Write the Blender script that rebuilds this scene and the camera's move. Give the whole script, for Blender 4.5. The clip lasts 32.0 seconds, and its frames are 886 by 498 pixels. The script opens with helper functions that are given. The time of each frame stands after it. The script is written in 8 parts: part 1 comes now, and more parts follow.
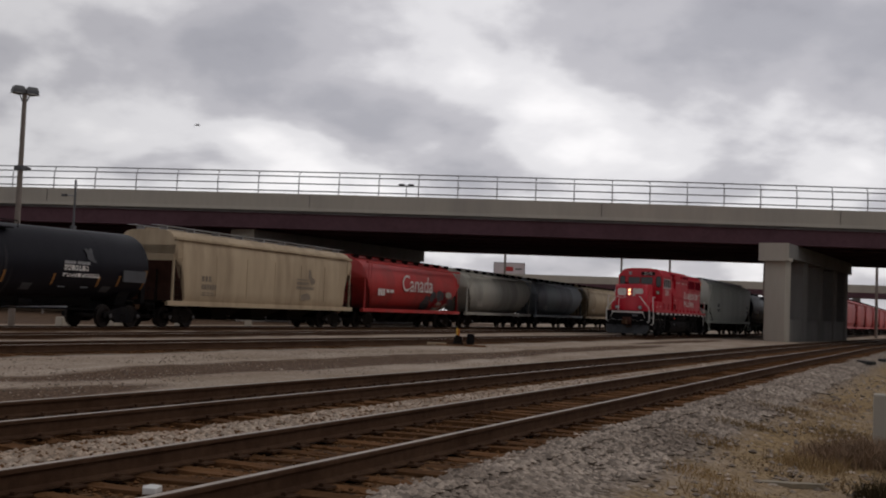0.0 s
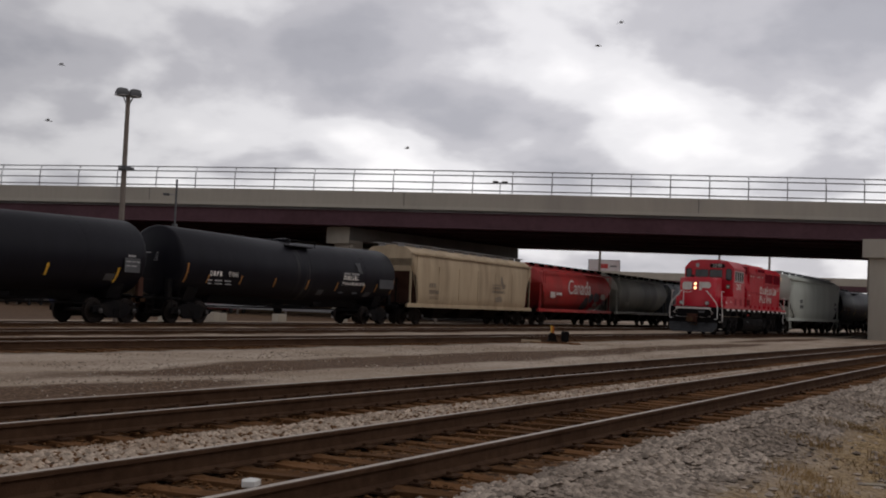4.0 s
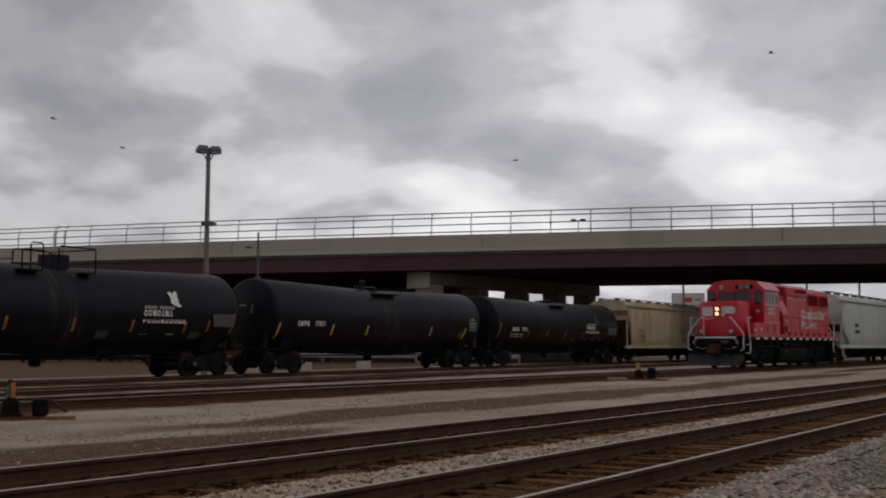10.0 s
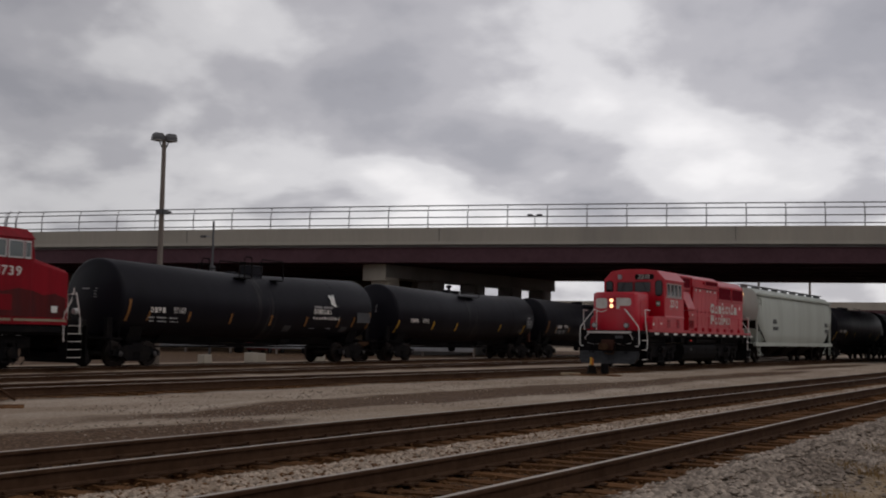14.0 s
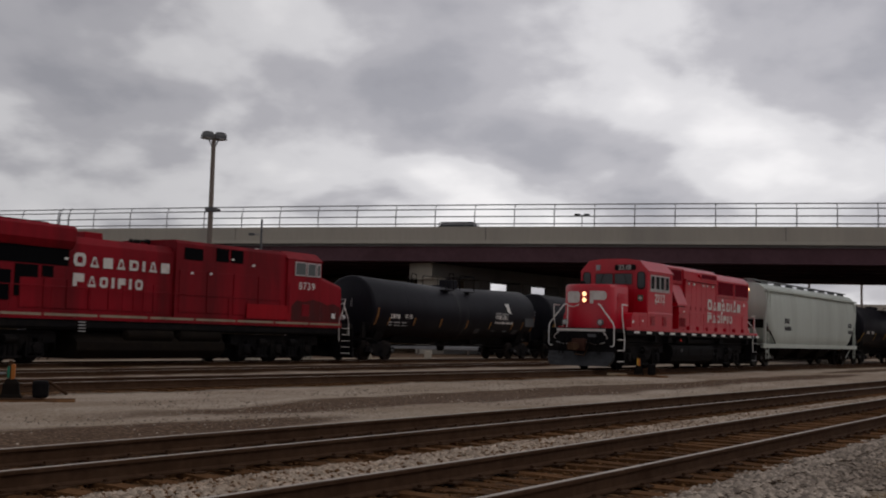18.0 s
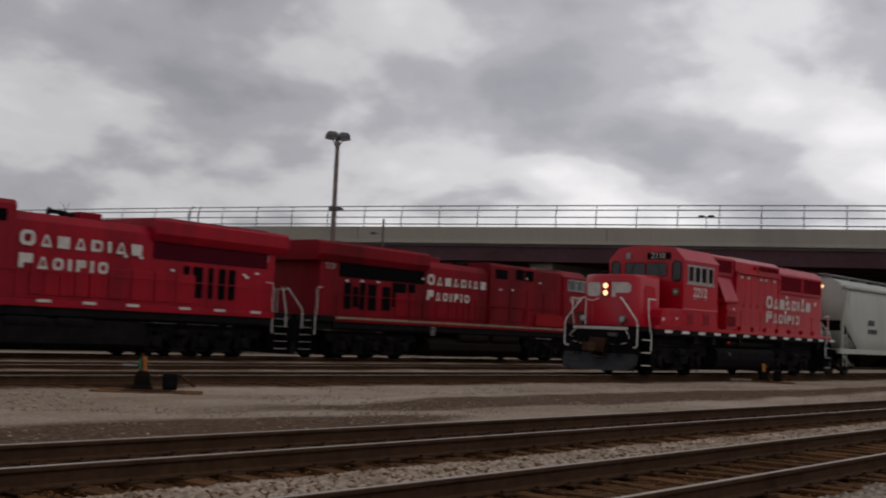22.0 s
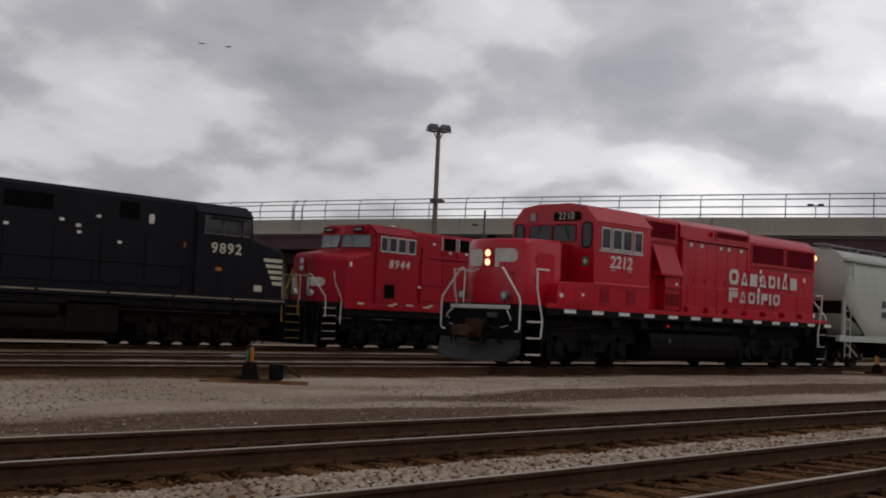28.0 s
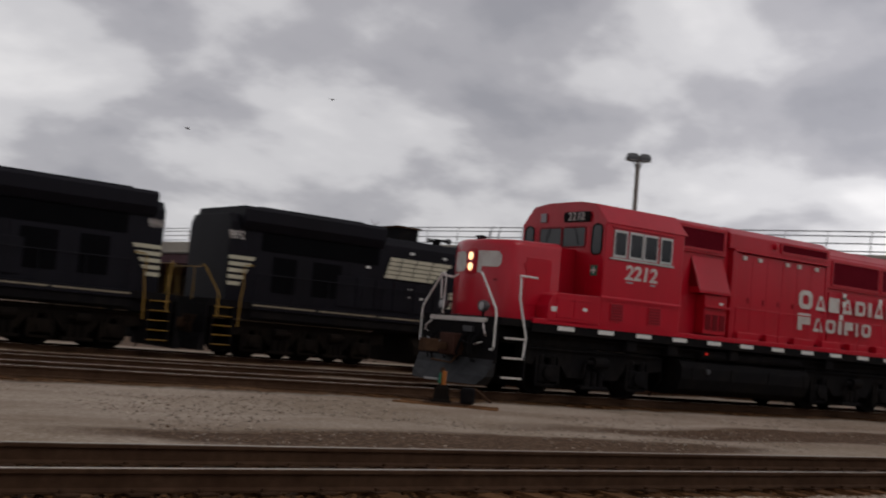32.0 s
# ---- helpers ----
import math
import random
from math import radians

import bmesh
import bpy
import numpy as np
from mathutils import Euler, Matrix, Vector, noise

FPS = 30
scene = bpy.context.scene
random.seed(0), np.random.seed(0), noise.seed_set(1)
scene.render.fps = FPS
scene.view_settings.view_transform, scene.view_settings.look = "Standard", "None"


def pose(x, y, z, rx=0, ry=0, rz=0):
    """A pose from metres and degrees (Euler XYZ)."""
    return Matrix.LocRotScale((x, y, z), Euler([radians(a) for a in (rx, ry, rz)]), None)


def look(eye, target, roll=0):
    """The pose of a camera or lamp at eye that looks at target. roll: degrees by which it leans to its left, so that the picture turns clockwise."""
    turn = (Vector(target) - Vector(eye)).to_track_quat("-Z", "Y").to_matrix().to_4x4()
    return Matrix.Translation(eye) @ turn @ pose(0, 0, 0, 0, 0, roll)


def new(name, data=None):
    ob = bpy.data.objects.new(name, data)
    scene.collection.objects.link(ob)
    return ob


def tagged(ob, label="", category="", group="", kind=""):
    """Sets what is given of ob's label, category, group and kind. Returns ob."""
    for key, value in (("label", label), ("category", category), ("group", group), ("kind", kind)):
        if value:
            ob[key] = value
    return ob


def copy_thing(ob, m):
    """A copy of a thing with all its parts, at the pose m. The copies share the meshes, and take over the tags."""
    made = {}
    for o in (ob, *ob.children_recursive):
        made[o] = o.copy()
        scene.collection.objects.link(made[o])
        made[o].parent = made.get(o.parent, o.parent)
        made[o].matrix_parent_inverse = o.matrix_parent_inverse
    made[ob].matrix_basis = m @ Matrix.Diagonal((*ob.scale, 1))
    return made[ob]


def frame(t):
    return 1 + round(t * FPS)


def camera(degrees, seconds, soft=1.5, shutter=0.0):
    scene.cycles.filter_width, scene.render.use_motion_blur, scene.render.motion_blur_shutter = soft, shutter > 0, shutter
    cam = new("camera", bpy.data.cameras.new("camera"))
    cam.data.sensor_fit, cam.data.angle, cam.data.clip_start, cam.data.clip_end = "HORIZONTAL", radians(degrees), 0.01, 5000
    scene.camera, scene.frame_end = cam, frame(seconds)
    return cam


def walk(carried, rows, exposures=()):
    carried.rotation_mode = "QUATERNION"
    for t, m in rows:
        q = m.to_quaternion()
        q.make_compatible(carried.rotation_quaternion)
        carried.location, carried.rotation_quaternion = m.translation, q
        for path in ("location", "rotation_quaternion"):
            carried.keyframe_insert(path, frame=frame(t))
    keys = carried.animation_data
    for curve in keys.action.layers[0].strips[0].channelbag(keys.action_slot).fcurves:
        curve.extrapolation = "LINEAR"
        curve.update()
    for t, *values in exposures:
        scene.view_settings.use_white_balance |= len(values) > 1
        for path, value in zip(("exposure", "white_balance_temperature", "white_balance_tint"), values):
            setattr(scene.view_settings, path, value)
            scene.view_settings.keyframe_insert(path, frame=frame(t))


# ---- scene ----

# ---------------------------------------------------------------- camera
cam = camera(43.0, 32.0, soft=1.95, shutter=0.4)
EYE = (0.0, 0.0, 1.25)
PATH = [
    (0, 93.11, -2.26, -68.16),
    (0.5, 93.32, -3.17, -67.44),
    (1, 93.40, -2.03, -66.68),
    (1.5, 93.25, -1.51, -65.62),
    (2, 92.90, -1.93, -64.36),
    (2.5, 92.66, -2.25, -63.57),
    (3, 92.68, -2.34, -63.28),
    (3.5, 92.84, -2.39, -63.35),
    (5.5, 92.20, -2.05, -63.53),
    (6, 92.33, -1.62, -63.47),
    (6.5, 92.49, -1.96, -62.87),
    (7, 92.91, -2.21, -62.31),
    (7.5, 93.13, -2.69, -58.10),
    (8, 94.08, -1.01, -57.80),
    (8.5, 94.78, -0.81, -57.37),
    (9, 95.20, -1.30, -57.12),
    (9.5, 95.17, -0.09, -57.14),
    (10, 94.83, -0.15, -59.16),
    (10.5, 94.70, -0.43, -60.71),
    (11, 94.40, -0.66, -61.53),
    (11.5, 94.30, -0.81, -62.59),
    (12, 94.42, -0.90, -62.87),
    (12.5, 94.48, -1.15, -62.67),
    (13, 94.51, -1.42, -62.67),
    (13.5, 94.43, -1.65, -62.43),
    (14, 94.50, -0.95, -61.45),
    (14.5, 94.49, -0.84, -60.30),
    (15, 94.50, -1.02, -59.53),
    (15.5, 94.63, -1.24, -59.43),
    (17.5, 94.62, -1.71, -59.82),
    (18, 94.40, -1.51, -59.12),
    (18.5, 94.34, -1.84, -58.13),
    (19, 94.38, -1.71, -57.60),
    (19.5, 94.46, -1.76, -57.18),
    (20, 94.50, -1.89, -56.65),
    (20.5, 94.37, -2.03, -56.40),
    (21, 94.36, -1.92, -56.19),
    (21.5, 94.25, -2.32, -56.08),
    (22, 94.19, -2.56, -53.06),
    (22.5, 94.07, -1.04, -49.68),
    (23, 93.87, -3.35, -47.81),
    (23.5, 94.22, -1.66, -48.47),
    (24, 93.91, -2.34, -48.51),
    (24.5, 93.59, -2.47, -48.80),
    (25, 93.55, -2.72, -48.93),
    (25.5, 93.63, -3.13, -48.63),
    (26, 93.59, -3.10, -48.39),
    (26.5, 93.69, -2.78, -48.19),
    (28.5, 93.45, -2.55, -47.79),
    (29, 93.47, -2.76, -47.26),
    (29.5, 93.46, -2.77, -46.26),
    (30, 93.46, -3.00, -45.11),
    (30.5, 93.41, -3.00, -43.96),
    (31, 93.35, -3.40, -43.11),
    (31.5, 93.96, -3.08, -42.20),
    (32, 94.28, -5.09, -38.10),
]
walk(cam, [(t, pose(*EYE, rx, ry, rz)) for t, rx, ry, rz in PATH], [(0.0, 0.10, 6500, 12), (1.0, 0.06, 6500, 12), (2.0, 0.10, 6500, 12), (3.0, 0.15, 6500, 12), (5.5, 0.27, 6500, 12), (7.0, 0.27, 6500, 12), (8.6, 0.03, 6500, 12), (22.0, 0.0, 6500, 12), (26.0, 0.1, 6500, 12), (30.0, 0.13, 6500, 12), (31.0, 0.17, 6500, 12), (32.0, 0.13, 6500, 12)])

# ---------------------------------------------------------------- world and sun
world = bpy.data.worlds.new("overcast_sky")
scene.world = world
world.use_nodes = True


CLOUD_SHIFT = (22.88, -20.08, 0.0)
ZENITH = 0.50


def build_world():
    nt = world.node_tree
    nt.nodes.clear()
    L = nt.links.new

    def nd(kind, **kw):
        n = nt.nodes.new(kind)
        for k, v in kw.items():
            if k in n.inputs:
                n.inputs[k].default_value = v
        return n
    out = nd("ShaderNodeOutputWorld")
    bg = nd("ShaderNodeBackground", Strength=1.0)
    tc = nd("ShaderNodeTexCoord")
    sep = nd("ShaderNodeSeparateXYZ")
    L(tc.outputs["Generated"], sep.inputs[0])
    zz = nd("ShaderNodeMath")
    zz.operation = "MAXIMUM"
    L(sep.outputs["Z"], zz.inputs[0])
    zz.inputs[1].default_value = 0.0
    # the layer is flat and high, so its billows draw together towards the horizon
    lift = nd("ShaderNodeMath")
    lift.operation = "ADD"
    L(zz.outputs[0], lift.inputs[0])
    lift.inputs[1].default_value = 0.34
    inv = nd("ShaderNodeMath")
    inv.operation = "DIVIDE"
    inv.inputs[0].default_value = 1.0
    L(lift.outputs[0], inv.inputs[1])
    flat = nd("ShaderNodeVectorMath")
    flat.operation = "SCALE"
    L(tc.outputs["Generated"], flat.inputs[0])
    L(inv.outputs[0], flat.inputs["Scale"])
    mp = nd("ShaderNodeMapping")
    mp.inputs["Scale"].default_value = (1.0, 1.0, 0.0)
    mp.inputs["Location"].default_value = CLOUD_SHIFT
    mp.inputs["Rotation"].default_value = (0.0, 0.0, radians(150))
    L(flat.outputs[0], mp.inputs[0])
    n1 = nd("ShaderNodeTexNoise", Scale=2.5, Detail=7.0, Roughness=0.47, Distortion=0.1)
    L(mp.outputs[0], n1.inputs["Vector"])
    n2 = nd("ShaderNodeTexNoise", Scale=0.9, Detail=3.0, Roughness=0.5, Distortion=0.1)
    L(mp.outputs[0], n2.inputs["Vector"])
    nm = nd("ShaderNodeMix")
    nm.inputs["Factor"].default_value = 0.3
    L(n1.outputs["Fac"], nm.inputs["A"])
    L(n2.outputs["Fac"], nm.inputs["B"])
    # the layer thins out towards the horizon
    thin = nd("ShaderNodeMapRange")
    thin.inputs["From Min"].default_value, thin.inputs["From Max"].default_value = 0.0, 0.32
    thin.inputs["To Min"].default_value, thin.inputs["To Max"].default_value = 0.012, -0.016
    L(zz.outputs[0], thin.inputs["Value"])
    ad = nd("ShaderNodeMath")
    ad.operation = "ADD"
    L(nm.outputs["Result"], ad.inputs[0])
    L(thin.outputs[0], ad.inputs[1])
    r1 = nd("ShaderNodeValToRGB")
    r1.color_ramp.interpolation = "EASE"
    e = r1.color_ramp.elements
    e[0].position, e[0].color = 0.30, (0.24, 0.24, 0.27, 1)
    e[1].position, e[1].color = 0.63, (0.93, 0.92, 0.915, 1)
    m = e.new(0.40)
    m.color = (0.385, 0.385, 0.415, 1)
    m = e.new(0.465)
    m.color = (0.49, 0.485, 0.51, 1)
    m = e.new(0.535)
    m.color = (0.73, 0.725, 0.735, 1)
    L(ad.outputs[0], r1.inputs[0])
    # thicker, darker cloud overhead
    dim = nd("ShaderNodeMapRange")
    dim.inputs["From Min"].default_value, dim.inputs["From Max"].default_value = 0.30, 0.75
    dim.inputs["To Min"].default_value, dim.inputs["To Max"].default_value = 1.0, ZENITH
    L(zz.outputs[0], dim.inputs["Value"])
    dimmed = nd("ShaderNodeVectorMath")
    dimmed.operation = "SCALE"
    # the cloud is thinner and brighter low down along the line of the tracks
    dot = nd("ShaderNodeVectorMath")
    dot.operation = "DOT_PRODUCT"
    L(tc.outputs["Generated"], dot.inputs[0])
    dot.inputs[1].default_value = (math.cos(radians(12)), math.sin(radians(12)), 0.1)
    lobe = nd("ShaderNodeMapRange")
    lobe.interpolation_type = "SMOOTHSTEP"
    lobe.inputs["From Min"].default_value, lobe.inputs["From Max"].default_value = 0.80, 1.0
    lobe.inputs["To Min"].default_value, lobe.inputs["To Max"].default_value = 0.77, 1.05
    L(dot.outputs["Value"], lobe.inputs["Value"])
    glowing = nd("ShaderNodeVectorMath")
    glowing.operation = "SCALE"
    L(r1.outputs[0], glowing.inputs[0])
    L(lobe.outputs[0], glowing.inputs["Scale"])
    L(glowing.outputs[0], dimmed.inputs[0])
    L(dim.outputs[0], dimmed.inputs["Scale"])
    # a clear Nishita sky stands behind the cloud and tints it a little
    sky = nd("ShaderNodeTexSky")
    sky.sky_type = "NISHITA"
    sky.sun_disc = False
    sky.sun_elevation = radians(48)
    sky.sun_rotation = radians(140)
    sc = nd("ShaderNodeVectorMath")
    sc.operation = "SCALE"
    L(sky.outputs[0], sc.inputs[0])
    sc.inputs["Scale"].default_value = 0.06
    mix = nd("ShaderNodeMix")
    mix.data_type = "RGBA"
    mix.inputs["Factor"].default_value = 0.93
    L(sc.outputs[0], mix.inputs["A"])
    L(dimmed.outputs[0], mix.inputs["B"])
    L(mix.outputs["Result"], bg.inputs["Color"])
    L(bg.outputs[0], out.inputs[0])


build_world()
sun = new("sun", bpy.data.lights.new("sun", "SUN"))
sun.data.energy = 0.4
sun.data.angle = radians(30)
sun.data.color = (1.0, 0.96, 0.9)
sun.matrix_world = look((60, -40, 80), (40, 20, 0))

# ---------------------------------------------------------------- materials


def surface(name, colour, rough=0.6, metal=0.0, vary=0.25, scale=6.0, bump=0.15, fine=60.0, second=None, amount=0.35,
            patch=1.2, spec=0.5, streak=False, rand=0.0, glow=None, coat=0.0):
    """A painted, rusted or mineral surface: base colour, grain at a fine and a coarse scale, a second tone in stains, and relief."""
    mat = bpy.data.materials.new(name)
    mat.use_nodes = True
    nt = mat.node_tree
    L = nt.links.new
    b = nt.nodes["Principled BSDF"]
    b.inputs["Roughness"].default_value = rough
    b.inputs["Metallic"].default_value = metal
    b.inputs["Specular IOR Level"].default_value = spec
    b.inputs["Coat Weight"].default_value = coat
    b.inputs["Coat Roughness"].default_value = 0.16
    tc = nt.nodes.new("ShaderNodeTexCoord")
    mp = nt.nodes.new("ShaderNodeMapping")
    mp.inputs["Scale"].default_value = (1, 1, 0.18) if streak else (1, 1, 1)
    L(tc.outputs["Object"], mp.inputs[0])
    coarse = nt.nodes.new("ShaderNodeTexNoise")
    coarse.inputs["Scale"].default_value = patch
    coarse.inputs["Detail"].default_value = 6.0
    coarse.inputs["Roughness"].default_value = 0.6
    L(mp.outputs[0], coarse.inputs["Vector"])
    grain = nt.nodes.new("ShaderNodeTexNoise")
    grain.inputs["Scale"].default_value = scale
    grain.inputs["Detail"].default_value = 5.0
    L(mp.outputs[0], grain.inputs["Vector"])
    ramp = nt.nodes.new("ShaderNodeValToRGB")
    ramp.color_ramp.elements[0].position = 0.45
    ramp.color_ramp.elements[1].position = 0.72
    L(coarse.outputs["Fac"], ramp.inputs[0])
    fac = nt.nodes.new("ShaderNodeMath")
    fac.operation = "MULTIPLY"
    fac.inputs[1].default_value = amount
    L(ramp.outputs["Color"], fac.inputs[0])
    mix = nt.nodes.new("ShaderNodeMix")
    mix.data_type = "RGBA"
    c2 = second if second else tuple(v * 0.6 for v in colour)
    mix.inputs["A"].default_value = (*colour, 1)
    mix.inputs["B"].default_value = (*c2, 1)
    L(fac.outputs[0], mix.inputs["Factor"])
    hsv = nt.nodes.new("ShaderNodeHueSaturation")
    L(mix.outputs["Result"], hsv.inputs["Color"])
    val = nt.nodes.new("ShaderNodeMapRange")
    val.inputs["To Min"].default_value = 1 - vary
    val.inputs["To Max"].default_value = 1 + vary
    L(grain.outputs["Fac"], val.inputs["Value"])
    if rand:
        info = nt.nodes.new("ShaderNodeObjectInfo")
        isl = nt.nodes.new("ShaderNodeNewGeometry")
        add = nt.nodes.new("ShaderNodeMath")
        add.operation = "ADD"
        L(info.outputs["Random"], add.inputs[0])
        L(isl.outputs["Random Per Island"], add.inputs[1])
        rr = nt.nodes.new("ShaderNodeMapRange")
        rr.inputs["From Max"].default_value = 2.0
        rr.inputs["To Min"].default_value = 1 - rand
        rr.inputs["To Max"].default_value = 1 + rand
        L(add.outputs[0], rr.inputs["Value"])
        mul = nt.nodes.new("ShaderNodeMath")
        mul.operation = "MULTIPLY"
        L(val.outputs[0], mul.inputs[0])
        L(rr.outputs[0], mul.inputs[1])
        L(mul.outputs[0], hsv.inputs["Value"])
    else:
        L(val.outputs[0], hsv.inputs["Value"])
    L(hsv.outputs[0], b.inputs["Base Color"])
    if bump:
        fn = nt.nodes.new("ShaderNodeTexNoise")
        fn.inputs["Scale"].default_value = fine
        fn.inputs["Detail"].default_value = 4.0
        L(tc.outputs["Object"], fn.inputs["Vector"])
        bp = nt.nodes.new("ShaderNodeBump")
        bp.inputs["Strength"].default_value = bump
        bp.inputs["Distance"].default_value = 0.02
        L(fn.outputs["Fac"], bp.inputs["Height"])
        L(bp.outputs[0], b.inputs["Normal"])
    rg = nt.nodes.new("ShaderNodeMapRange")
    rg.inputs["To Min"].default_value = max(0.02, rough - 0.1)
    rg.inputs["To Max"].default_value = min(1, rough + 0.12)
    L(coarse.outputs["Fac"], rg.inputs["Value"])
    L(rg.outputs[0], b.inputs["Roughness"])
    if glow:
        b.inputs["Emission Color"].default_value = (*glow[0], 1)
        b.inputs["Emission Strength"].default_value = glow[1]
    return mat


RED = surface("red_paint", (0.52, 0.003, 0.020), 0.35, vary=0.12, scale=3, bump=0.03, second=(0.34, 0.004, 0.010), amount=0.45, patch=0.7, streak=True, spec=0.3, coat=0.35)
RED_DULL = surface("faded_red_paint", (0.255, 0.004, 0.012), 0.55, vary=0.25, scale=3, bump=0.05, second=(0.08, 0.005, 0.007), amount=0.9, patch=0.5, streak=True, spec=0.15)
RED_MID = surface("used_red_paint", (0.36, 0.005, 0.018), 0.45, vary=0.3, scale=1.6, bump=0.05, second=(0.17, 0.005, 0.011), amount=0.9, patch=0.9, streak=True, spec=0.22)
FILM = surface("brown_dirt_film", (0.075, 0.022, 0.022), 0.75, vary=0.35, scale=3, bump=0.05, second=(0.14, 0.012, 0.014), amount=0.8, patch=1.2, streak=True, spec=0.08)
RED_NEW = surface("patched_red_paint", (0.34, 0.005, 0.012), 0.5, vary=0.25, scale=2.5, bump=0.03, second=(0.22, 0.004, 0.01), amount=0.8, patch=1.1, streak=True, spec=0.15)
RED_CAR = surface("red_hopper_paint", (0.44, 0.030, 0.028), 0.5, vary=0.2, bump=0.06, second=(0.16, 0.04, 0.035), amount=0.6, patch=0.5, streak=True)
BLACK = surface("black_tank_paint", (0.0085, 0.0078, 0.0120), 0.45, vary=0.3, scale=2.5, bump=0.04, second=(0.008, 0.0072, 0.0105), amount=0.5, patch=0.5, streak=True, spec=0.14)


def tank_paint():
    """Black tank paint with pale spills that ran down from the manway in the middle."""
    mat = surface("spilled_black_tank_paint", (0.0085, 0.0078, 0.0120), 0.45, vary=0.3, scale=2.5, bump=0.04, second=(0.008, 0.0072, 0.0105), amount=0.5, patch=0.5, streak=True, spec=0.14)
    nt = mat.node_tree
    L = nt.links.new
    b = nt.nodes["Principled BSDF"]
    base = b.inputs["Base Color"].links[0].from_socket
    tc = nt.nodes.new("ShaderNodeTexCoord")
    sep = nt.nodes.new("ShaderNodeSeparateXYZ")
    L(tc.outputs["Object"], sep.inputs[0])
    ab = nt.nodes.new("ShaderNodeMath")
    ab.operation = "ABSOLUTE"
    L(sep.outputs["X"], ab.inputs[0])
    near = nt.nodes.new("ShaderNodeMapRange")
    near.inputs["From Min"].default_value, near.inputs["From Max"].default_value = 1.3, 0.2
    L(ab.outputs[0], near.inputs["Value"])
    mp = nt.nodes.new("ShaderNodeMapping")
    mp.inputs["Scale"].default_value = (3.2, 0.3, 0.3)
    L(tc.outputs["Object"], mp.inputs[0])
    n = nt.nodes.new("ShaderNodeTexNoise")
    n.inputs["Scale"].default_value = 1.3
    n.inputs["Detail"].default_value = 4.0
    L(mp.outputs[0], n.inputs["Vector"])
    run_ = nt.nodes.new("ShaderNodeMapRange")
    run_.inputs["From Min"].default_value, run_.inputs["From Max"].default_value = 0.5, 0.72
    L(n.outputs["Fac"], run_.inputs["Value"])
    f = nt.nodes.new("ShaderNodeMath")
    f.operation = "MULTIPLY"
    L(near.outputs[0], f.inputs[0])
    L(run_.outputs[0], f.inputs[1])
    mix = nt.nodes.new("ShaderNodeMix")
    mix.data_type = "RGBA"
    L(f.outputs[0], mix.inputs["Factor"])
    L(base, mix.inputs["A"])
    mix.inputs["B"].default_value = (0.07, 0.066, 0.062, 1)
    L(mix.outputs["Result"], b.inputs["Base Color"])
    return mat


TANKPAINT = tank_paint()
REFLECT = surface("dull_orange_reflector", (0.30, 0.13, 0.03), 0.6, vary=0.3, bump=0.02)
STENCIL = surface("faint_grey_stencil", (0.06, 0.06, 0.065), 0.6, vary=0.3, bump=0.0)
NSBLACK = surface("black_engine_paint", (0.0115, 0.0108, 0.0150), 0.5, vary=0.3, scale=2.5, bump=0.04, second=(0.010, 0.009, 0.010), amount=0.5, patch=0.5, streak=True, spec=0.1)
GRIME = surface("oily_black_steel", (0.007, 0.0062, 0.007), 0.8, vary=0.4, scale=8, bump=0.3, second=(0.020, 0.016, 0.0135), amount=0.6, patch=2.0, spec=0.1)
WHEEL = surface("dark_wheel_steel", (0.022, 0.018, 0.017), 0.5, 0.35, vary=0.3, bump=0.15, second=(0.032, 0.02, 0.014), amount=0.5, patch=3.0, spec=0.12)
CAPSTEEL = surface("worn_cap_steel", (0.07, 0.065, 0.065), 0.45, 0.5, vary=0.3, bump=0.1, second=(0.02, 0.016, 0.014), amount=0.8, patch=4.0)
DUSTY = surface("dusty_underframe", (0.010, 0.0075, 0.006), 0.85, vary=0.4, scale=8, bump=0.3, second=(0.024, 0.017, 0.012), amount=0.6, patch=1.5, spec=0.08)
PLOUGH = surface("scraped_plough_steel", (0.028, 0.028, 0.031), 0.6, 0.3, vary=0.3, bump=0.1, second=(0.01, 0.01, 0.011), amount=0.9, patch=2.5)
WHITE = surface("white_paint", (0.78, 0.77, 0.74), 0.5, vary=0.1, bump=0.02, second=(0.5, 0.47, 0.42), amount=0.4, patch=3.0)
LETTER = surface("worn_white_letters", (0.66, 0.62, 0.58), 0.55, vary=0.12, bump=0.0, second=(0.42, 0.30, 0.27), amount=0.55, patch=4.0)
CREAM = surface("cream_letters", (0.60, 0.56, 0.42), 0.55, vary=0.12, bump=0.0, second=(0.35, 0.32, 0.24), amount=0.5, patch=3.0)
SILLTAN = surface("dull_tan_stripe", (0.30, 0.25, 0.17), 0.6, vary=0.25, bump=0.0, second=(0.12, 0.09, 0.06), amount=0.7, patch=2.0)
DIMLET = surface("dull_grey_letters", (0.34, 0.33, 0.33), 0.6, vary=0.2, bump=0.0, amount=0.5, patch=4.0)
YELLOW = surface("yellow_reflector", (0.75, 0.42, 0.04), 0.5, vary=0.2, bump=0.02)
YRAIL = surface("yellow_handrail_paint", (0.32, 0.18, 0.025), 0.5, vary=0.2, bump=0.02)
GREEN = surface("green_paint", (0.012, 0.17, 0.10), 0.5, vary=0.15, bump=0.02)
ORANGE = surface("orange_paint", (0.48, 0.15, 0.02), 0.5, vary=0.2, bump=0.02)
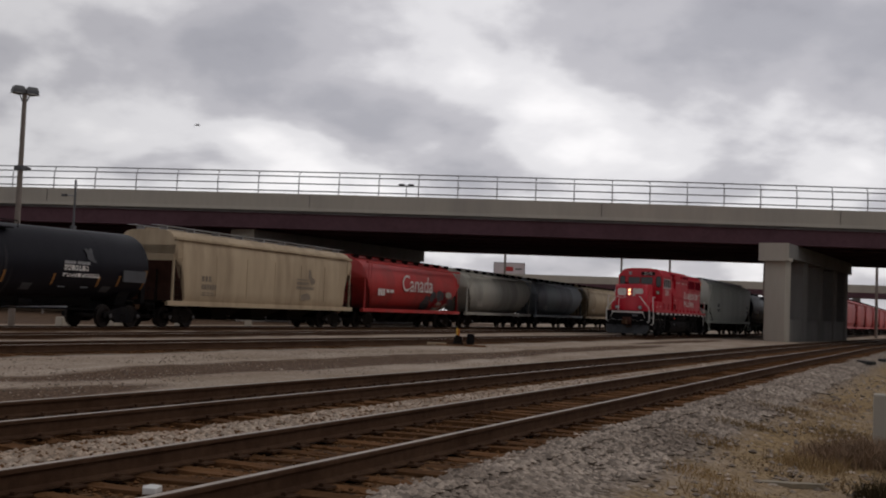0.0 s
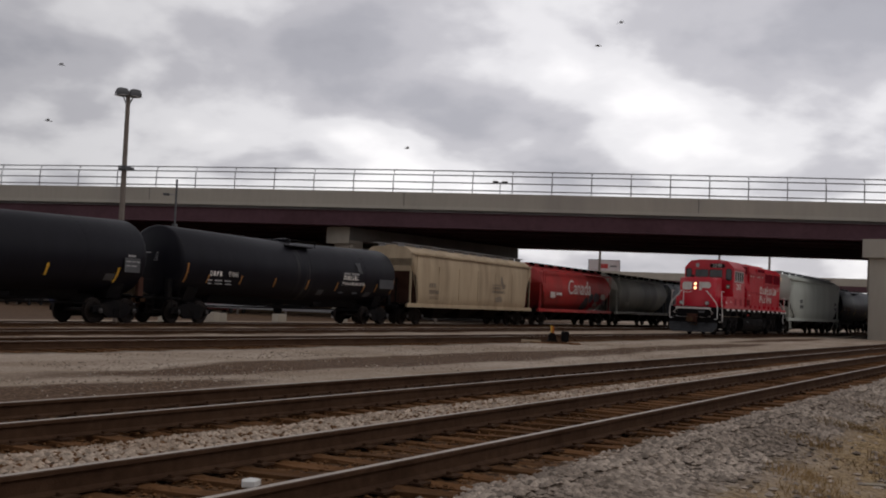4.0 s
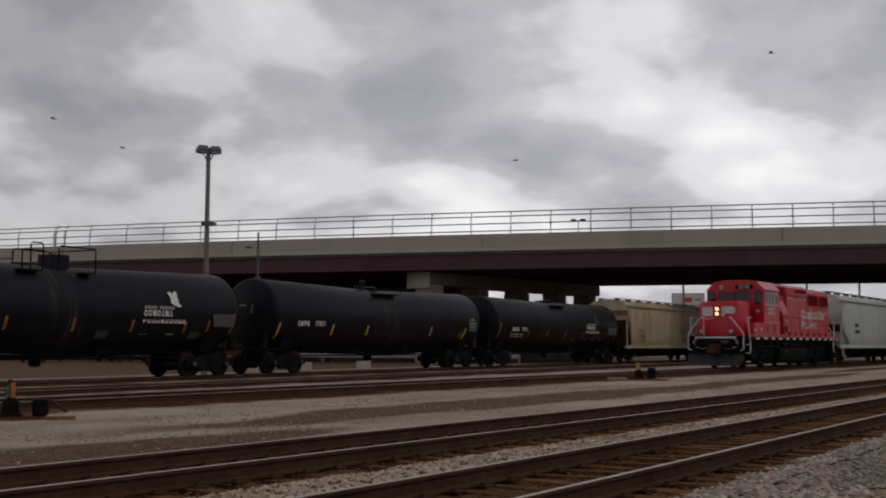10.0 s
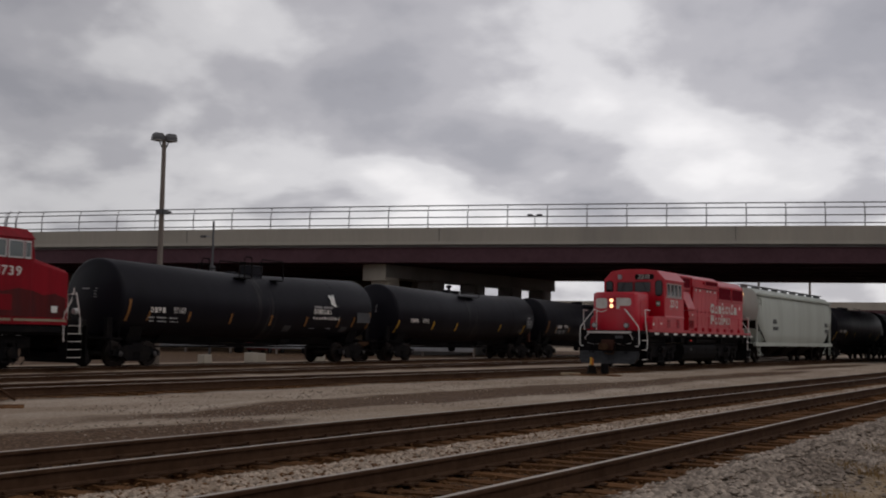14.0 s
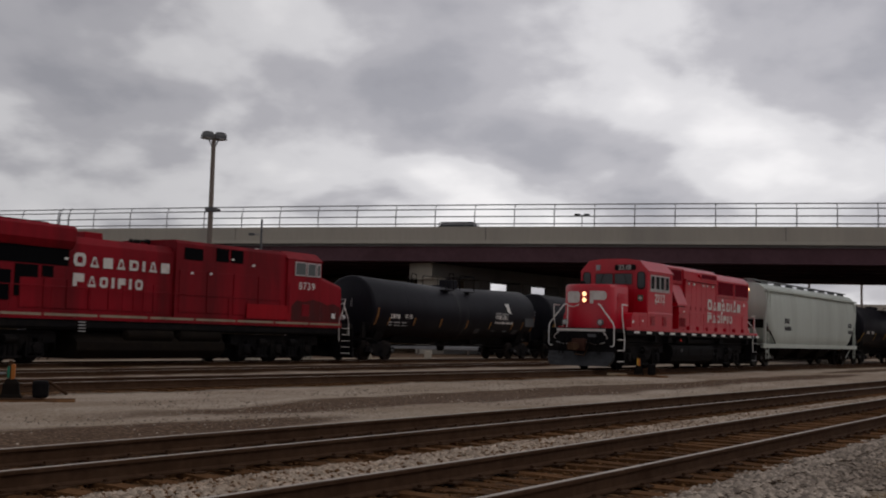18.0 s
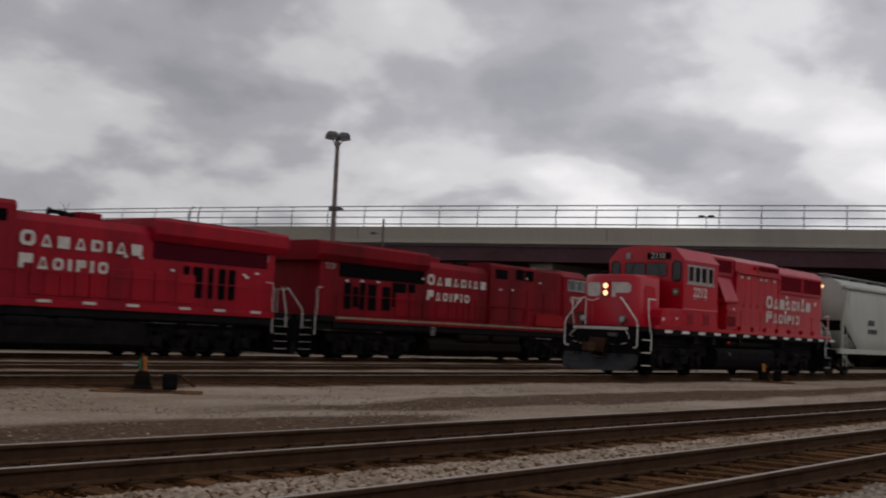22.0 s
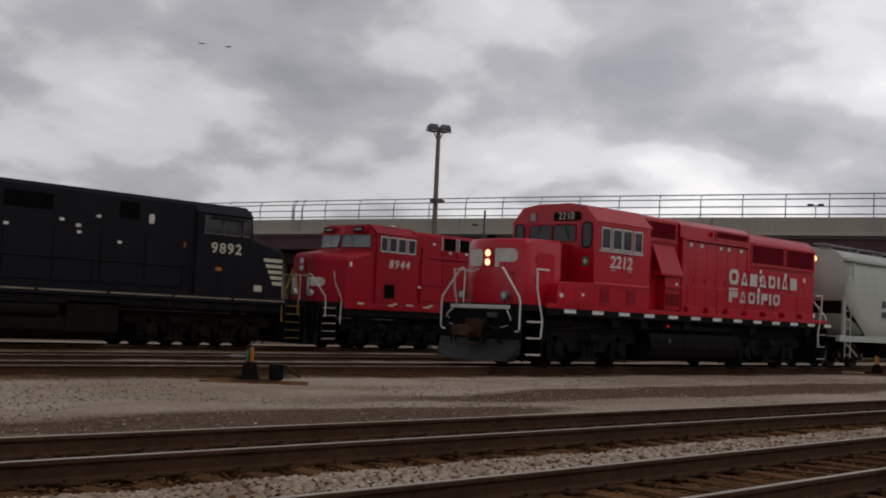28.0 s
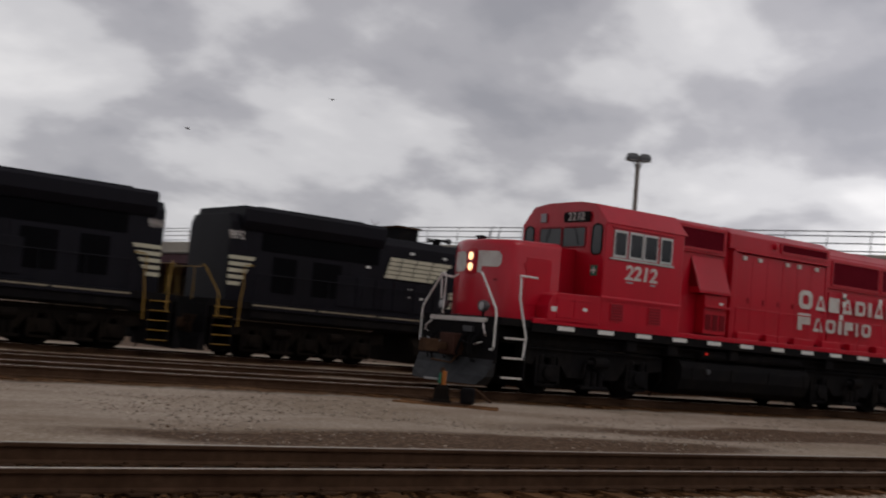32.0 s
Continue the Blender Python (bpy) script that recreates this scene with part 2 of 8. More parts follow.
TAN = surface("tan_hopper_paint", (0.47, 0.365, 0.245), 0.62, vary=0.14, scale=3, bump=0.06, second=(0.24, 0.175, 0.115), amount=0.65, patch=0.9, streak=True, spec=0.12)
TAN_D = surface("brown_hopper_stencil", (0.22, 0.17, 0.12), 0.65, vary=0.2, bump=0.0)
PALE = surface("pale_grey_hopper_paint", (0.50, 0.53, 0.48), 0.55, vary=0.1, scale=3, bump=0.05, second=(0.30, 0.31, 0.27), amount=0.4, patch=0.5, streak=True)
GREYCAR = surface("grey_hopper_paint", (0.42, 0.40, 0.34), 0.6, vary=0.15, bump=0.05, second=(0.10, 0.095, 0.085), amount=0.6, patch=0.4, streak=True)
DARKCAR = surface("blue_grey_hopper_paint", (0.25, 0.28, 0.32), 0.55, vary=0.15, bump=0.05, second=(0.05, 0.05, 0.05), amount=0.6, patch=0.4, streak=True)
STEEL = surface("polished_rail_steel", (0.50, 0.43, 0.37), 0.5, 0.65, vary=0.12, bump=0.03, amount=0.4, patch=3)
RUST = surface("rusty_steel", (0.080, 0.044, 0.026), 0.9, vary=0.4, scale=10, bump=0.3, second=(0.042, 0.021, 0.012), amount=0.7, patch=1.5, spec=0.08)
TIEWOOD = surface("weathered_tie_wood", (0.17, 0.083, 0.036), 0.9, vary=0.35, scale=12, bump=0.6, fine=30, second=(0.055, 0.026, 0.012), amount=0.7, patch=2.5, rand=0.45, spec=0.08)
STONE = surface("ballast_stone", (0.39, 0.315, 0.25), 0.95, vary=0.3, scale=14, bump=0.4, second=(0.16, 0.095, 0.05), amount=0.7, patch=0.6, rand=0.95, spec=0.15)
STONE_L = surface("pale_gravel_stone", (0.56, 0.465, 0.38), 0.95, vary=0.3, scale=14, bump=0.4, second=(0.25, 0.18, 0.125), amount=0.6, patch=0.8, rand=0.7, spec=0.1)
STONE_F = surface("bank_ballast_stone", (0.41, 0.34, 0.28), 0.95, vary=0.45, scale=14, bump=0.4, second=(0.11, 0.08, 0.06), amount=0.7, patch=0.6, rand=0.95, spec=0.15)
STONE_B = surface("brown_ballast_stone", (0.15, 0.073, 0.031), 0.95, vary=0.3, scale=14, bump=0.4, second=(0.07, 0.034, 0.017), amount=0.6, patch=0.8, rand=0.6, spec=0.1)
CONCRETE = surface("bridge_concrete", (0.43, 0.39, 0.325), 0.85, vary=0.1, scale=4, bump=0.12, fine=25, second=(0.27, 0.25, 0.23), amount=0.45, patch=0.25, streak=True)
# stained concrete, its tone also lowered for the shade under the bridge
CONC_D = surface("stained_shaded_concrete", (0.20, 0.19, 0.178), 0.88, vary=0.12, scale=4, bump=0.15, fine=25, second=(0.12, 0.112, 0.105), amount=0.7, patch=0.4, streak=True)
GIRDER = surface("brown_weathering_girder", (0.105, 0.052, 0.062), 0.75, vary=0.2, scale=3, bump=0.08, second=(0.05, 0.024, 0.026), amount=0.5, patch=0.3, spec=0.2)
GALV = surface("galvanised_rail", (0.36, 0.36, 0.37), 0.5, 0.6, vary=0.15, bump=0.05)
POLEWOOD = surface("grey_timber_pole", (0.20, 0.165, 0.14), 0.85, vary=0.25, scale=10, bump=0.3, streak=True)
LAMPMET = surface("dark_lamp_housing", (0.10, 0.10, 0.105), 0.5, 0.4, vary=0.15, bump=0.05)
LENS = surface("lamp_glass", (0.55, 0.55, 0.55), 0.15, vary=0.05, bump=0.0)
GLASS = surface("dark_window_glass", (0.02, 0.022, 0.025), 0.06, vary=0.05, bump=0.0, spec=0.45)
# paler glass, with the reflected sky put into its base colour
GLASS_L = surface("sky_toned_window_glass", (0.12, 0.14, 0.14), 0.07, vary=0.05, bump=0.0, spec=0.9)
# darker copy of the red mesh, with the wing's shadow in its colour
GRILLE_D = surface("shaded_red_radiator_mesh", (0.07, 0.005, 0.012), 0.8, vary=0.3, scale=20, bump=0.3, spec=0.05)
GRILLE = surface("dark_radiator_mesh", (0.15, 0.006, 0.015), 0.8, vary=0.3, scale=20, bump=0.3, spec=0.05)
GRILLE_K = surface("black_radiator_mesh", (0.004, 0.004, 0.005), 0.8, vary=0.3, scale=20, bump=0.3, spec=0.04)
ALU = surface("window_frame_aluminium", (0.6, 0.58, 0.56), 0.4, 0.7, vary=0.1, bump=0.02)
HEAD = surface("lit_headlight", (0.9, 0.8, 0.55), 0.3, bump=0.0, glow=((1.0, 0.46, 0.22), 2.2))
HEAD2 = surface("dim_amber_light", (0.9, 0.6, 0.25), 0.3, bump=0.0, glow=((1.0, 0.52, 0.2), 2.4))
MARKER = surface("small_red_light", (0.5, 0.02, 0.02), 0.3, bump=0.0, glow=((1.0, 0.04, 0.02), 0.15))
BOARD = surface("billboard_face", (0.55, 0.50, 0.50), 0.6, vary=0.1, bump=0.0, second=(0.35, 0.2, 0.2), amount=0.5, patch=0.3)
TWIG = surface("bare_twig_bark", (0.13, 0.085, 0.065), 0.9, vary=0.3, bump=0.2)
GRASSM = surface("dry_grass_blade", (0.34, 0.235, 0.12), 0.8, vary=0.3, scale=3, bump=0.0, second=(0.17, 0.10, 0.035), amount=0.6, patch=0.6, rand=0.45, spec=0.05)
STRAW = surface("pale_straw_flakes", (0.48, 0.37, 0.23), 0.85, vary=0.3, bump=0.0, rand=0.5, spec=0.05)
LEAFM = surface("brown_weed_leaf", (0.29, 0.185, 0.11), 0.8, vary=0.3, bump=0.0, rand=0.4)
WEEDM = surface("dark_green_weed", (0.06, 0.045, 0.02), 0.8, vary=0.3, bump=0.0, rand=0.4, spec=0.1)
BIRD = surface("grey_feathers", (0.25, 0.25, 0.255), 0.7, vary=0.3, bump=0.0)
EARTH = surface("bank_earth", (0.12, 0.085, 0.055), 0.95, vary=0.3, scale=2, bump=0.4, second=(0.06, 0.045, 0.03), amount=0.7, patch=0.15, spec=0.05)
# for the added wall out of view that keeps light off the cars' sides
BACKWALL = surface("dark_screen_wall", (0.10, 0.065, 0.05), 0.9, vary=0.25, scale=4, bump=0.2, second=(0.05, 0.035, 0.028), amount=0.6, patch=0.4, spec=0.1)
DRAFT = surface("rust_brown_cast_steel", (0.075, 0.034, 0.024), 0.85, vary=0.35, bump=0.3, second=(0.03, 0.015, 0.012), amount=0.6, patch=3.0, spec=0.1)
TYRE = surface("car_tyre_rubber", (0.02, 0.02, 0.02), 0.85, bump=0.1)
CARPAINTS = [surface(n, c, 0.3, vary=0.05, bump=0.0) for n, c in (("white_car_paint", (0.7, 0.7, 0.7)), ("red_car_paint", (0.22, 0.015, 0.02)),
             ("silver_car_paint", (0.4, 0.41, 0.42)), ("blue_car_paint", (0.03, 0.04, 0.075)), ("black_car_paint", (0.02, 0.02, 0.022)))]


def ground_material():
    """Ballast, yard gravel, dry grass and damp patches, mixed by the painted zones of the ground sheet."""
    mat = bpy.data.materials.new("yard_ground")
    mat.use_nodes = True
    nt = mat.node_tree
    L = nt.links.new
    b = nt.nodes["Principled BSDF"]
    b.inputs["Specular IOR Level"].default_value = 0.12
    tc = nt.nodes.new("ShaderNodeTexCoord")

    def noise_node(s, d=6, r=0.6):
        n = nt.nodes.new("ShaderNodeTexNoise")
        n.inputs["Scale"].default_value, n.inputs["Detail"].default_value, n.inputs["Roughness"].default_value = s, d, r
        L(tc.outputs["Object"], n.inputs["Vector"])
        return n

    def ramp_node(src, stops):
        r = nt.nodes.new("ShaderNodeValToRGB")
        e = r.color_ramp.elements
        e[0].position, e[0].color = stops[0][0], (*stops[0][1], 1)
        e[1].position, e[1].color = stops[-1][0], (*stops[-1][1], 1)
        for p, c in stops[1:-1]:
            e.new(p).color = (*c, 1)
        L(src, r.inputs[0])
        return r.outputs[0]

    def mixed(f, a, c):
        m = nt.nodes.new("ShaderNodeMix")
        m.data_type = "RGBA"
        L(f, m.inputs["Factor"])
        L(a, m.inputs["A"])
        L(c, m.inputs["B"])
        return m.outputs["Result"]
    vor = nt.nodes.new("ShaderNodeTexVoronoi")
    vor.inputs["Scale"].default_value = 15.0
    L(tc.outputs["Object"], vor.inputs["Vector"])
    pebble = nt.nodes.new("ShaderNodeTexVoronoi")
    pebble.inputs["Scale"].default_value = 26.0
    L(tc.outputs["Object"], pebble.inputs["Vector"])
    sepc = nt.nodes.new("ShaderNodeSeparateColor")
    L(vor.outputs["Color"], sepc.inputs[0])
    sepp = nt.nodes.new("ShaderNodeSeparateColor")
    L(pebble.outputs["Color"], sepp.inputs[0])
    ballast = ramp_node(sepc.outputs[0], [(0.0, (0.0842, 0.0606, 0.0421)), (0.5, (0.227, 0.181, 0.143)), (1.0, (0.455, 0.379, 0.311))])
    fines = noise_node(0.7)
    gr = ramp_node(sepp.outputs[0], [(0.0, (0.236, 0.177, 0.131)), (0.55, (0.421, 0.342, 0.269)), (1.0, (0.624, 0.522, 0.429))])
    big = noise_node(0.22, 8, 0.62)
    dust = ramp_node(big.outputs["Fac"], [(0.36, (0.295, 0.219, 0.152)), (0.62, (0.522, 0.426, 0.345))])
    half = nt.nodes.new("ShaderNodeValue")
    half.outputs[0].default_value = 0.55
    gravel = mixed(half.outputs[0], gr, dust)
    # brown wheel tracks and spilled dirt drawn out along the yard
    along = nt.nodes.new("ShaderNodeMapping")
    along.inputs["Scale"].default_value = (0.12, 0.75, 1.0)
    along.inputs["Rotation"].default_value = (0, 0, 0.06)
    L(tc.outputs["Object"], along.inputs[0])
    worn = nt.nodes.new("ShaderNodeTexNoise")
    worn.inputs["Scale"].default_value, worn.inputs["Detail"].default_value, worn.inputs["Roughness"].default_value = 1.0, 8.0, 0.68
    L(along.outputs[0], worn.inputs["Vector"])
    wornf = nt.nodes.new("ShaderNodeMapRange")
    wornf.inputs["From Min"].default_value, wornf.inputs["From Max"].default_value = 0.46, 0.68
    wornf.inputs["To Max"].default_value = 0.5
    L(worn.outputs["Fac"], wornf.inputs["Value"])
    soil = nt.nodes.new("ShaderNodeRGB")
    soil.outputs[0].default_value = (0.175, 0.11, 0.066, 1)
    gravel = mixed(wornf.outputs[0], gravel, soil.outputs[0])
    blade = noise_node(13.0, 8, 0.75)
    grass = ramp_node(blade.outputs["Fac"], [(0.36, (0.085, 0.05, 0.022)), (0.48, (0.26, 0.175, 0.085)), (0.61, (0.50, 0.36, 0.195))])
    att = nt.nodes.new("ShaderNodeAttribute")
    att.attribute_name = "zones"
    sz = nt.nodes.new("ShaderNodeSeparateColor")
    L(att.outputs["Color"], sz.inputs[0])

    def edge(src, n, lo=0.35, hi=0.65):
        """A zone's weight with a ragged edge."""
        a = nt.nodes.new("ShaderNodeMath")
        a.operation = "ADD"
        L(src, a.inputs[0])
        L(n, a.inputs[1])
        m = nt.nodes.new("ShaderNodeMapRange")
        m.inputs["From Min"].default_value = lo + 0.5
        m.inputs["From Max"].default_value = hi + 0.5
        L(a.outputs[0], m.inputs["Value"])
        return m.outputs[0]
    ragged = noise_node(1.6, 8, 0.7)
    blown = nt.nodes.new("ShaderNodeMapping")
    blown.inputs["Scale"].default_value = (0.35, 1.1, 1.0)
    L(tc.outputs["Object"], blown.inputs[0])
    mottle = nt.nodes.new("ShaderNodeTexNoise")
    mottle.inputs["Scale"].default_value, mottle.inputs["Detail"].default_value, mottle.inputs["Roughness"].default_value = 1.5, 10.0, 0.85
    L(blown.outputs[0], mottle.inputs["Vector"])
    col = mixed(edge(sz.outputs[0], ragged.outputs["Fac"]), gravel, ballast)
    col = mixed(edge(sz.outputs[1], ragged.outputs["Fac"], 0.25, 0.75), col, grass)
    # brown dirt, rust and oil between the rails
    dirt = ramp_node(sepc.outputs[1], [(0.0, (0.036, 0.018, 0.008)), (0.6, (0.110, 0.055, 0.024)), (1.0, (0.24, 0.135, 0.066))])
    col = mixed(edge(att.outputs["Alpha"], ragged.outputs["Fac"], 0.3, 0.7), col, dirt)
    damp = ramp_node(sepp.outputs[1], [(0.0, (0.045, 0.021, 0.010)), (0.6, (0.095, 0.050, 0.026)), (1.0, (0.21, 0.135, 0.085))])
    wet = nt.nodes.new("ShaderNodeMath")
    wet.operation = "MULTIPLY"
    L(edge(sz.outputs[2], mottle.outputs["Fac"], 0.16, 0.7), wet.inputs[0])
    wet.inputs[1].default_value = 0.92
    col = mixed(wet.outputs[0], col, damp)
    L(col, b.inputs["Base Color"])
    rough = nt.nodes.new("ShaderNodeMapRange")
    rough.inputs["To Min"].default_value, rough.inputs["To Max"].default_value = 0.95, 0.88
    L(wet.outputs[0], rough.inputs["Value"])
    L(rough.outputs[0], b.inputs["Roughness"])
    bp = nt.nodes.new("ShaderNodeBump")
    bp.inputs["Strength"].default_value = 0.55
    bp.inputs["Distance"].default_value = 0.03
    L(vor.outputs["Distance"], bp.inputs["Height"])
    bp2 = nt.nodes.new("ShaderNodeBump")
    bp2.inputs["Strength"].default_value = 0.4
    bp2.inputs["Distance"].default_value = 0.03
    L(fines.outputs["Fac"], bp2.inputs["Height"])
    L(bp.outputs[0], bp2.inputs["Normal"])
    L(bp2.outputs[0], b.inputs["Normal"])
    return mat


GROUND = ground_material()

# ---------------------------------------------------------------- mesh helpers


def done(bm, name, mat):
    me = bpy.data.meshes.new(name)
    bmesh.ops.recalc_face_normals(bm, faces=bm.faces)
    bm.to_mesh(me)
    bm.free()
    me.materials.append(mat)
    return me


def part(name, bm, mat, parent, label="", smooth=False):
    me = done(bm, name, mat)
    if smooth:
        me.shade_smooth()
        me.set_sharp_from_angle(angle=radians(40))
    ob = new(name, me)
    ob.parent = parent
    if label:
        tagged(ob, label)
    return ob


def thing(name, label, category, group="", kind="", at=None):
    ob = new(name)
    ob.empty_display_size = 0.2
    if at is not None:
        ob.matrix_world = at
    return tagged(ob, label, category, group, kind)


def box(x0, x1, y0, y1, z0, z1, bevel=0.0, bm=None):
    out = bm or bmesh.new()
    vs = [out.verts.new(p) for p in ((x0, y0, z0), (x1, y0, z0), (x1, y1, z0), (x0, y1, z0), (x0, y0, z1), (x1, y0, z1), (x1, y1, z1), (x0, y1, z1))]
    fs = [out.faces.new([vs[i] for i in f]) for f in ((0, 3, 2, 1), (4, 5, 6, 7), (0, 1, 5, 4), (1, 2, 6, 5), (2, 3, 7, 6), (3, 0, 4, 7))]
    if bevel:
        es = list({e for f in fs for e in f.edges})
        bmesh.ops.bevel(out, geom=es, offset=bevel, segments=2, affect="EDGES", profile=0.6)
    return out


def prism(points, a0, a1, axis="y", bm=None, bevel=0.0):
    """A flat outline pushed along an axis from a0 to a1. For y the outline is (x, z), for x it is (y, z), for z it is (x, y)."""
    out = bm or bmesh.new()

    def put(p, a):
        return (p[0], a, p[1]) if axis == "y" else (a, p[0], p[1]) if axis == "x" else (p[0], p[1], a)
    lo = [out.verts.new(put(p, a0)) for p in points]
    hi = [out.verts.new(put(p, a1)) for p in points]
    n = len(points)
    fs = [out.faces.new(lo), out.faces.new(hi[::-1])]
    fs += [out.faces.new((lo[i], lo[(i + 1) % n], hi[(i + 1) % n], hi[i])) for i in range(n)]
    if bevel:
        bmesh.ops.bevel(out, geom=list({e for f in fs for e in f.edges}), offset=bevel, segments=2, affect="EDGES", profile=0.6)
    return out


def tube(points, r, n=8, bm=None, r2=None):
    """A round bar along a list of points."""
    out = bm or bmesh.new()
    pts = [Vector(p) for p in points]
    rings = []
    for i, p in enumerate(pts):
        d = (pts[min(i + 1, len(pts) - 1)] - pts[max(i - 1, 0)]).normalized()
        a = d.cross(Vector((0, 0, 1)) if abs(d.z) < 0.9 else Vector((1, 0, 0))).normalized()
        c = d.cross(a)
        rr = r if r2 is None else r + (r2 - r) * i / (len(pts) - 1)
        rings.append([out.verts.new(p + rr * (math.cos(2 * math.pi * k / n) * a + math.sin(2 * math.pi * k / n) * c)) for k in range(n)])
    for a, c in zip(rings, rings[1:]):
        for k in range(n):
            out.faces.new((a[k], a[(k + 1) % n], c[(k + 1) % n], c[k]))
    out.faces.new(rings[0][::-1])
    out.faces.new(rings[-1])
    return out


def lathe(profile, axis="x", n=24, bm=None, at=(0, 0, 0)):
    """A body of revolution: profile of (along, radius)."""
    out = bm or bmesh.new()
    rings = []
    for a, r in profile:
        ring = []
        for k in range(n):
            c, s = r * math.cos(2 * math.pi * k / n), r * math.sin(2 * math.pi * k / n)
            p = (a, c, s) if axis == "x" else (c, a, s) if axis == "y" else (c, s, a)
            ring.append(out.verts.new((p[0] + at[0], p[1] + at[1], p[2] + at[2])))
        rings.append(ring)
    for a, c in zip(rings, rings[1:]):
        for k in range(n):
            out.faces.new((a[k], a[(k + 1) % n], c[(k + 1) % n], c[k]))
    out.faces.new(rings[0][::-1])
    out.faces.new(rings[-1])
    return out


def loft(sections, bm=None, caps=True):
    """Joins outlines of equal length, one after another."""
    out = bm or bmesh.new()
    rings = [[out.verts.new(p) for p in s] for s in sections]
    n = len(rings[0])
    for a, c in zip(rings, rings[1:]):
        for k in range(n):
            out.faces.new((a[k], a[(k + 1) % n], c[(k + 1) % n], c[k]))
    if caps:
        out.faces.new(rings[0][::-1])
        out.faces.new(rings[-1])
    return out


def letters(name, text, size, mat, parent, x, y, z, side=-1, label="", stretch=1.0, bold=0.0, slant=0.0, gap=1.0):
    """Writing on a car's side. side -1 faces the camera's side of a car, +1 the other. x is the writing's middle."""
    cu = bpy.data.curves.new(name, "FONT")
    cu.body, cu.size, cu.align_x, cu.align_y, cu.extrude, cu.offset, cu.shear, cu.space_character = text, size, "CENTER", "CENTER", 0.004, bold, slant, gap
    tmp = bpy.data.objects.new(name, cu)
    me = bpy.data.meshes.new_from_object(tmp)
    bpy.data.objects.remove(tmp)
    me.transform(Matrix.Diagonal((stretch, 1, 1, 1)))
    me.transform(pose(0, 0, 0, 90, 0, 0 if side < 0 else 180))
    me.transform(Matrix.Translation((x, y, z)))
    me.materials.clear()
    me.materials.append(mat)
    ob = new(name, me)
    ob.parent = parent
    if label:
        tagged(ob, label)
    return ob


def block_outline(form, w, k):
    """A plain outline w wide and k high: a slab, a wedge, a slab with cut corners, a block on a foot."""
    c = min(0.22 * w, 0.22 * k)
    if form == "a":
        return [(0, 0), (w, 0), (0.64 * w, k), (0.36 * w, k)]
    if form == "o":
        return [(c, 0), (w - c, 0), (w, c), (w, k - c), (w - c, k), (c, k), (0, k - c), (0, c)]
    if form == "d":
        return [(0, 0), (w - c, 0), (w, c), (w, k - c), (w - c, k), (0, k)]
    if form == "p":
        return [(0, 0), (0.36 * w, 0), (0.36 * w, 0.36 * k), (w, 0.36 * k), (w, k), (0, k)]
    return [(0, 0), (w, 0), (w, k), (0, k)]


def blocks(name, widths, gap, height, mat, parent, x, y, z, side=-1, label="", first=1.0, slant=0.0, forms="", joined=False):
    """A painted mark as a row of plain blocks. x, z is its lower start as it is read."""
    sx = 1 if side < 0 else -1
    u = 0.0
    row = bmesh.new() if joined else None
    last = None
    for i, w in enumerate(widths):
        k = height * (first if i == 0 else 1.0)
        if w > 0:
            bm = row if joined else bmesh.new()
            form = forms[i] if forms else "r"
            pts = block_outline(form, w, k)
            at = lambda p: bm.verts.new((x + sx * (u + p[0] + slant * p[1]), y + side * 0.006, z + p[1]))
            outer = [at(p) for p in pts]
            if form in "oda" and w > 0.13 and not joined:
                # a frame with an open middle
                mx, mz = sum(p[0] for p in pts) / len(pts), sum(p[1] for p in pts) / len(pts)
                inner = [at((mx + (p[0] - mx) * 0.46, mz + (p[1] - mz) * 0.5)) for p in pts]
                for j in range(len(pts)):
                    j2 = (j + 1) % len(pts)
                    bm.faces.new((outer[j], outer[j2], inner[j2], inner[j]))
            else:
                bm.faces.new(outer)
            if not joined:
                last = part(name, bm, mat, parent, label)
        u += abs(w) + gap
    if joined:
        last = tagged(part(name, row, mat, parent, label), kind="stuff")
    return last


# ---------------------------------------------------------------- rolling stock
ROLLERS = []          # (wheelset, x, radius, line) to be turned as the train rolls


def wheelset(parent, x, r, line, gauge=0.75):
    prof = [(-gauge - 0.07, r - 0.16), (-gauge - 0.07, r - 0.02), (-gauge - 0.06, r), (-gauge + 0.05, r), (-gauge + 0.06, r + 0.03), (-gauge + 0.08, r + 0.03), (-gauge + 0.08, 0.10), (-0.3, 0.085),
            (0.3, 0.085), (gauge - 0.08, 0.10), (gauge - 0.08, r + 0.03), (gauge - 0.06, r + 0.03), (gauge - 0.05, r), (gauge + 0.06, r), (gauge + 0.07, r - 0.02), (gauge + 0.07, r - 0.16)]
    prof = [(-gauge - 0.03, 0.05), (-gauge - 0.03, r - 0.18)] + prof + [(gauge + 0.03, r - 0.18), (gauge + 0.03, 0.05)]
    bm = lathe(prof, "y", 20)
    # four lightening marks, so that the turning shows
    for s in (-1, 1):
        for k in range(4):
            a = math.pi / 2 * k
            cx, cz = 0.22 * math.cos(a), 0.22 * math.sin(a)
            box(cx - 0.035, cx + 0.035, s * (gauge + 0.03) - 0.012, s * (gauge + 0.03) + 0.012, cz - 0.035, cz + 0.035, 0, bm)
    ob = part("wheelset", bm, WHEEL if r < 0.48 else GRIME, parent)
    ob.location = (x, 0, r)
    ROLLERS.append((ob, x, r, line))
    return ob


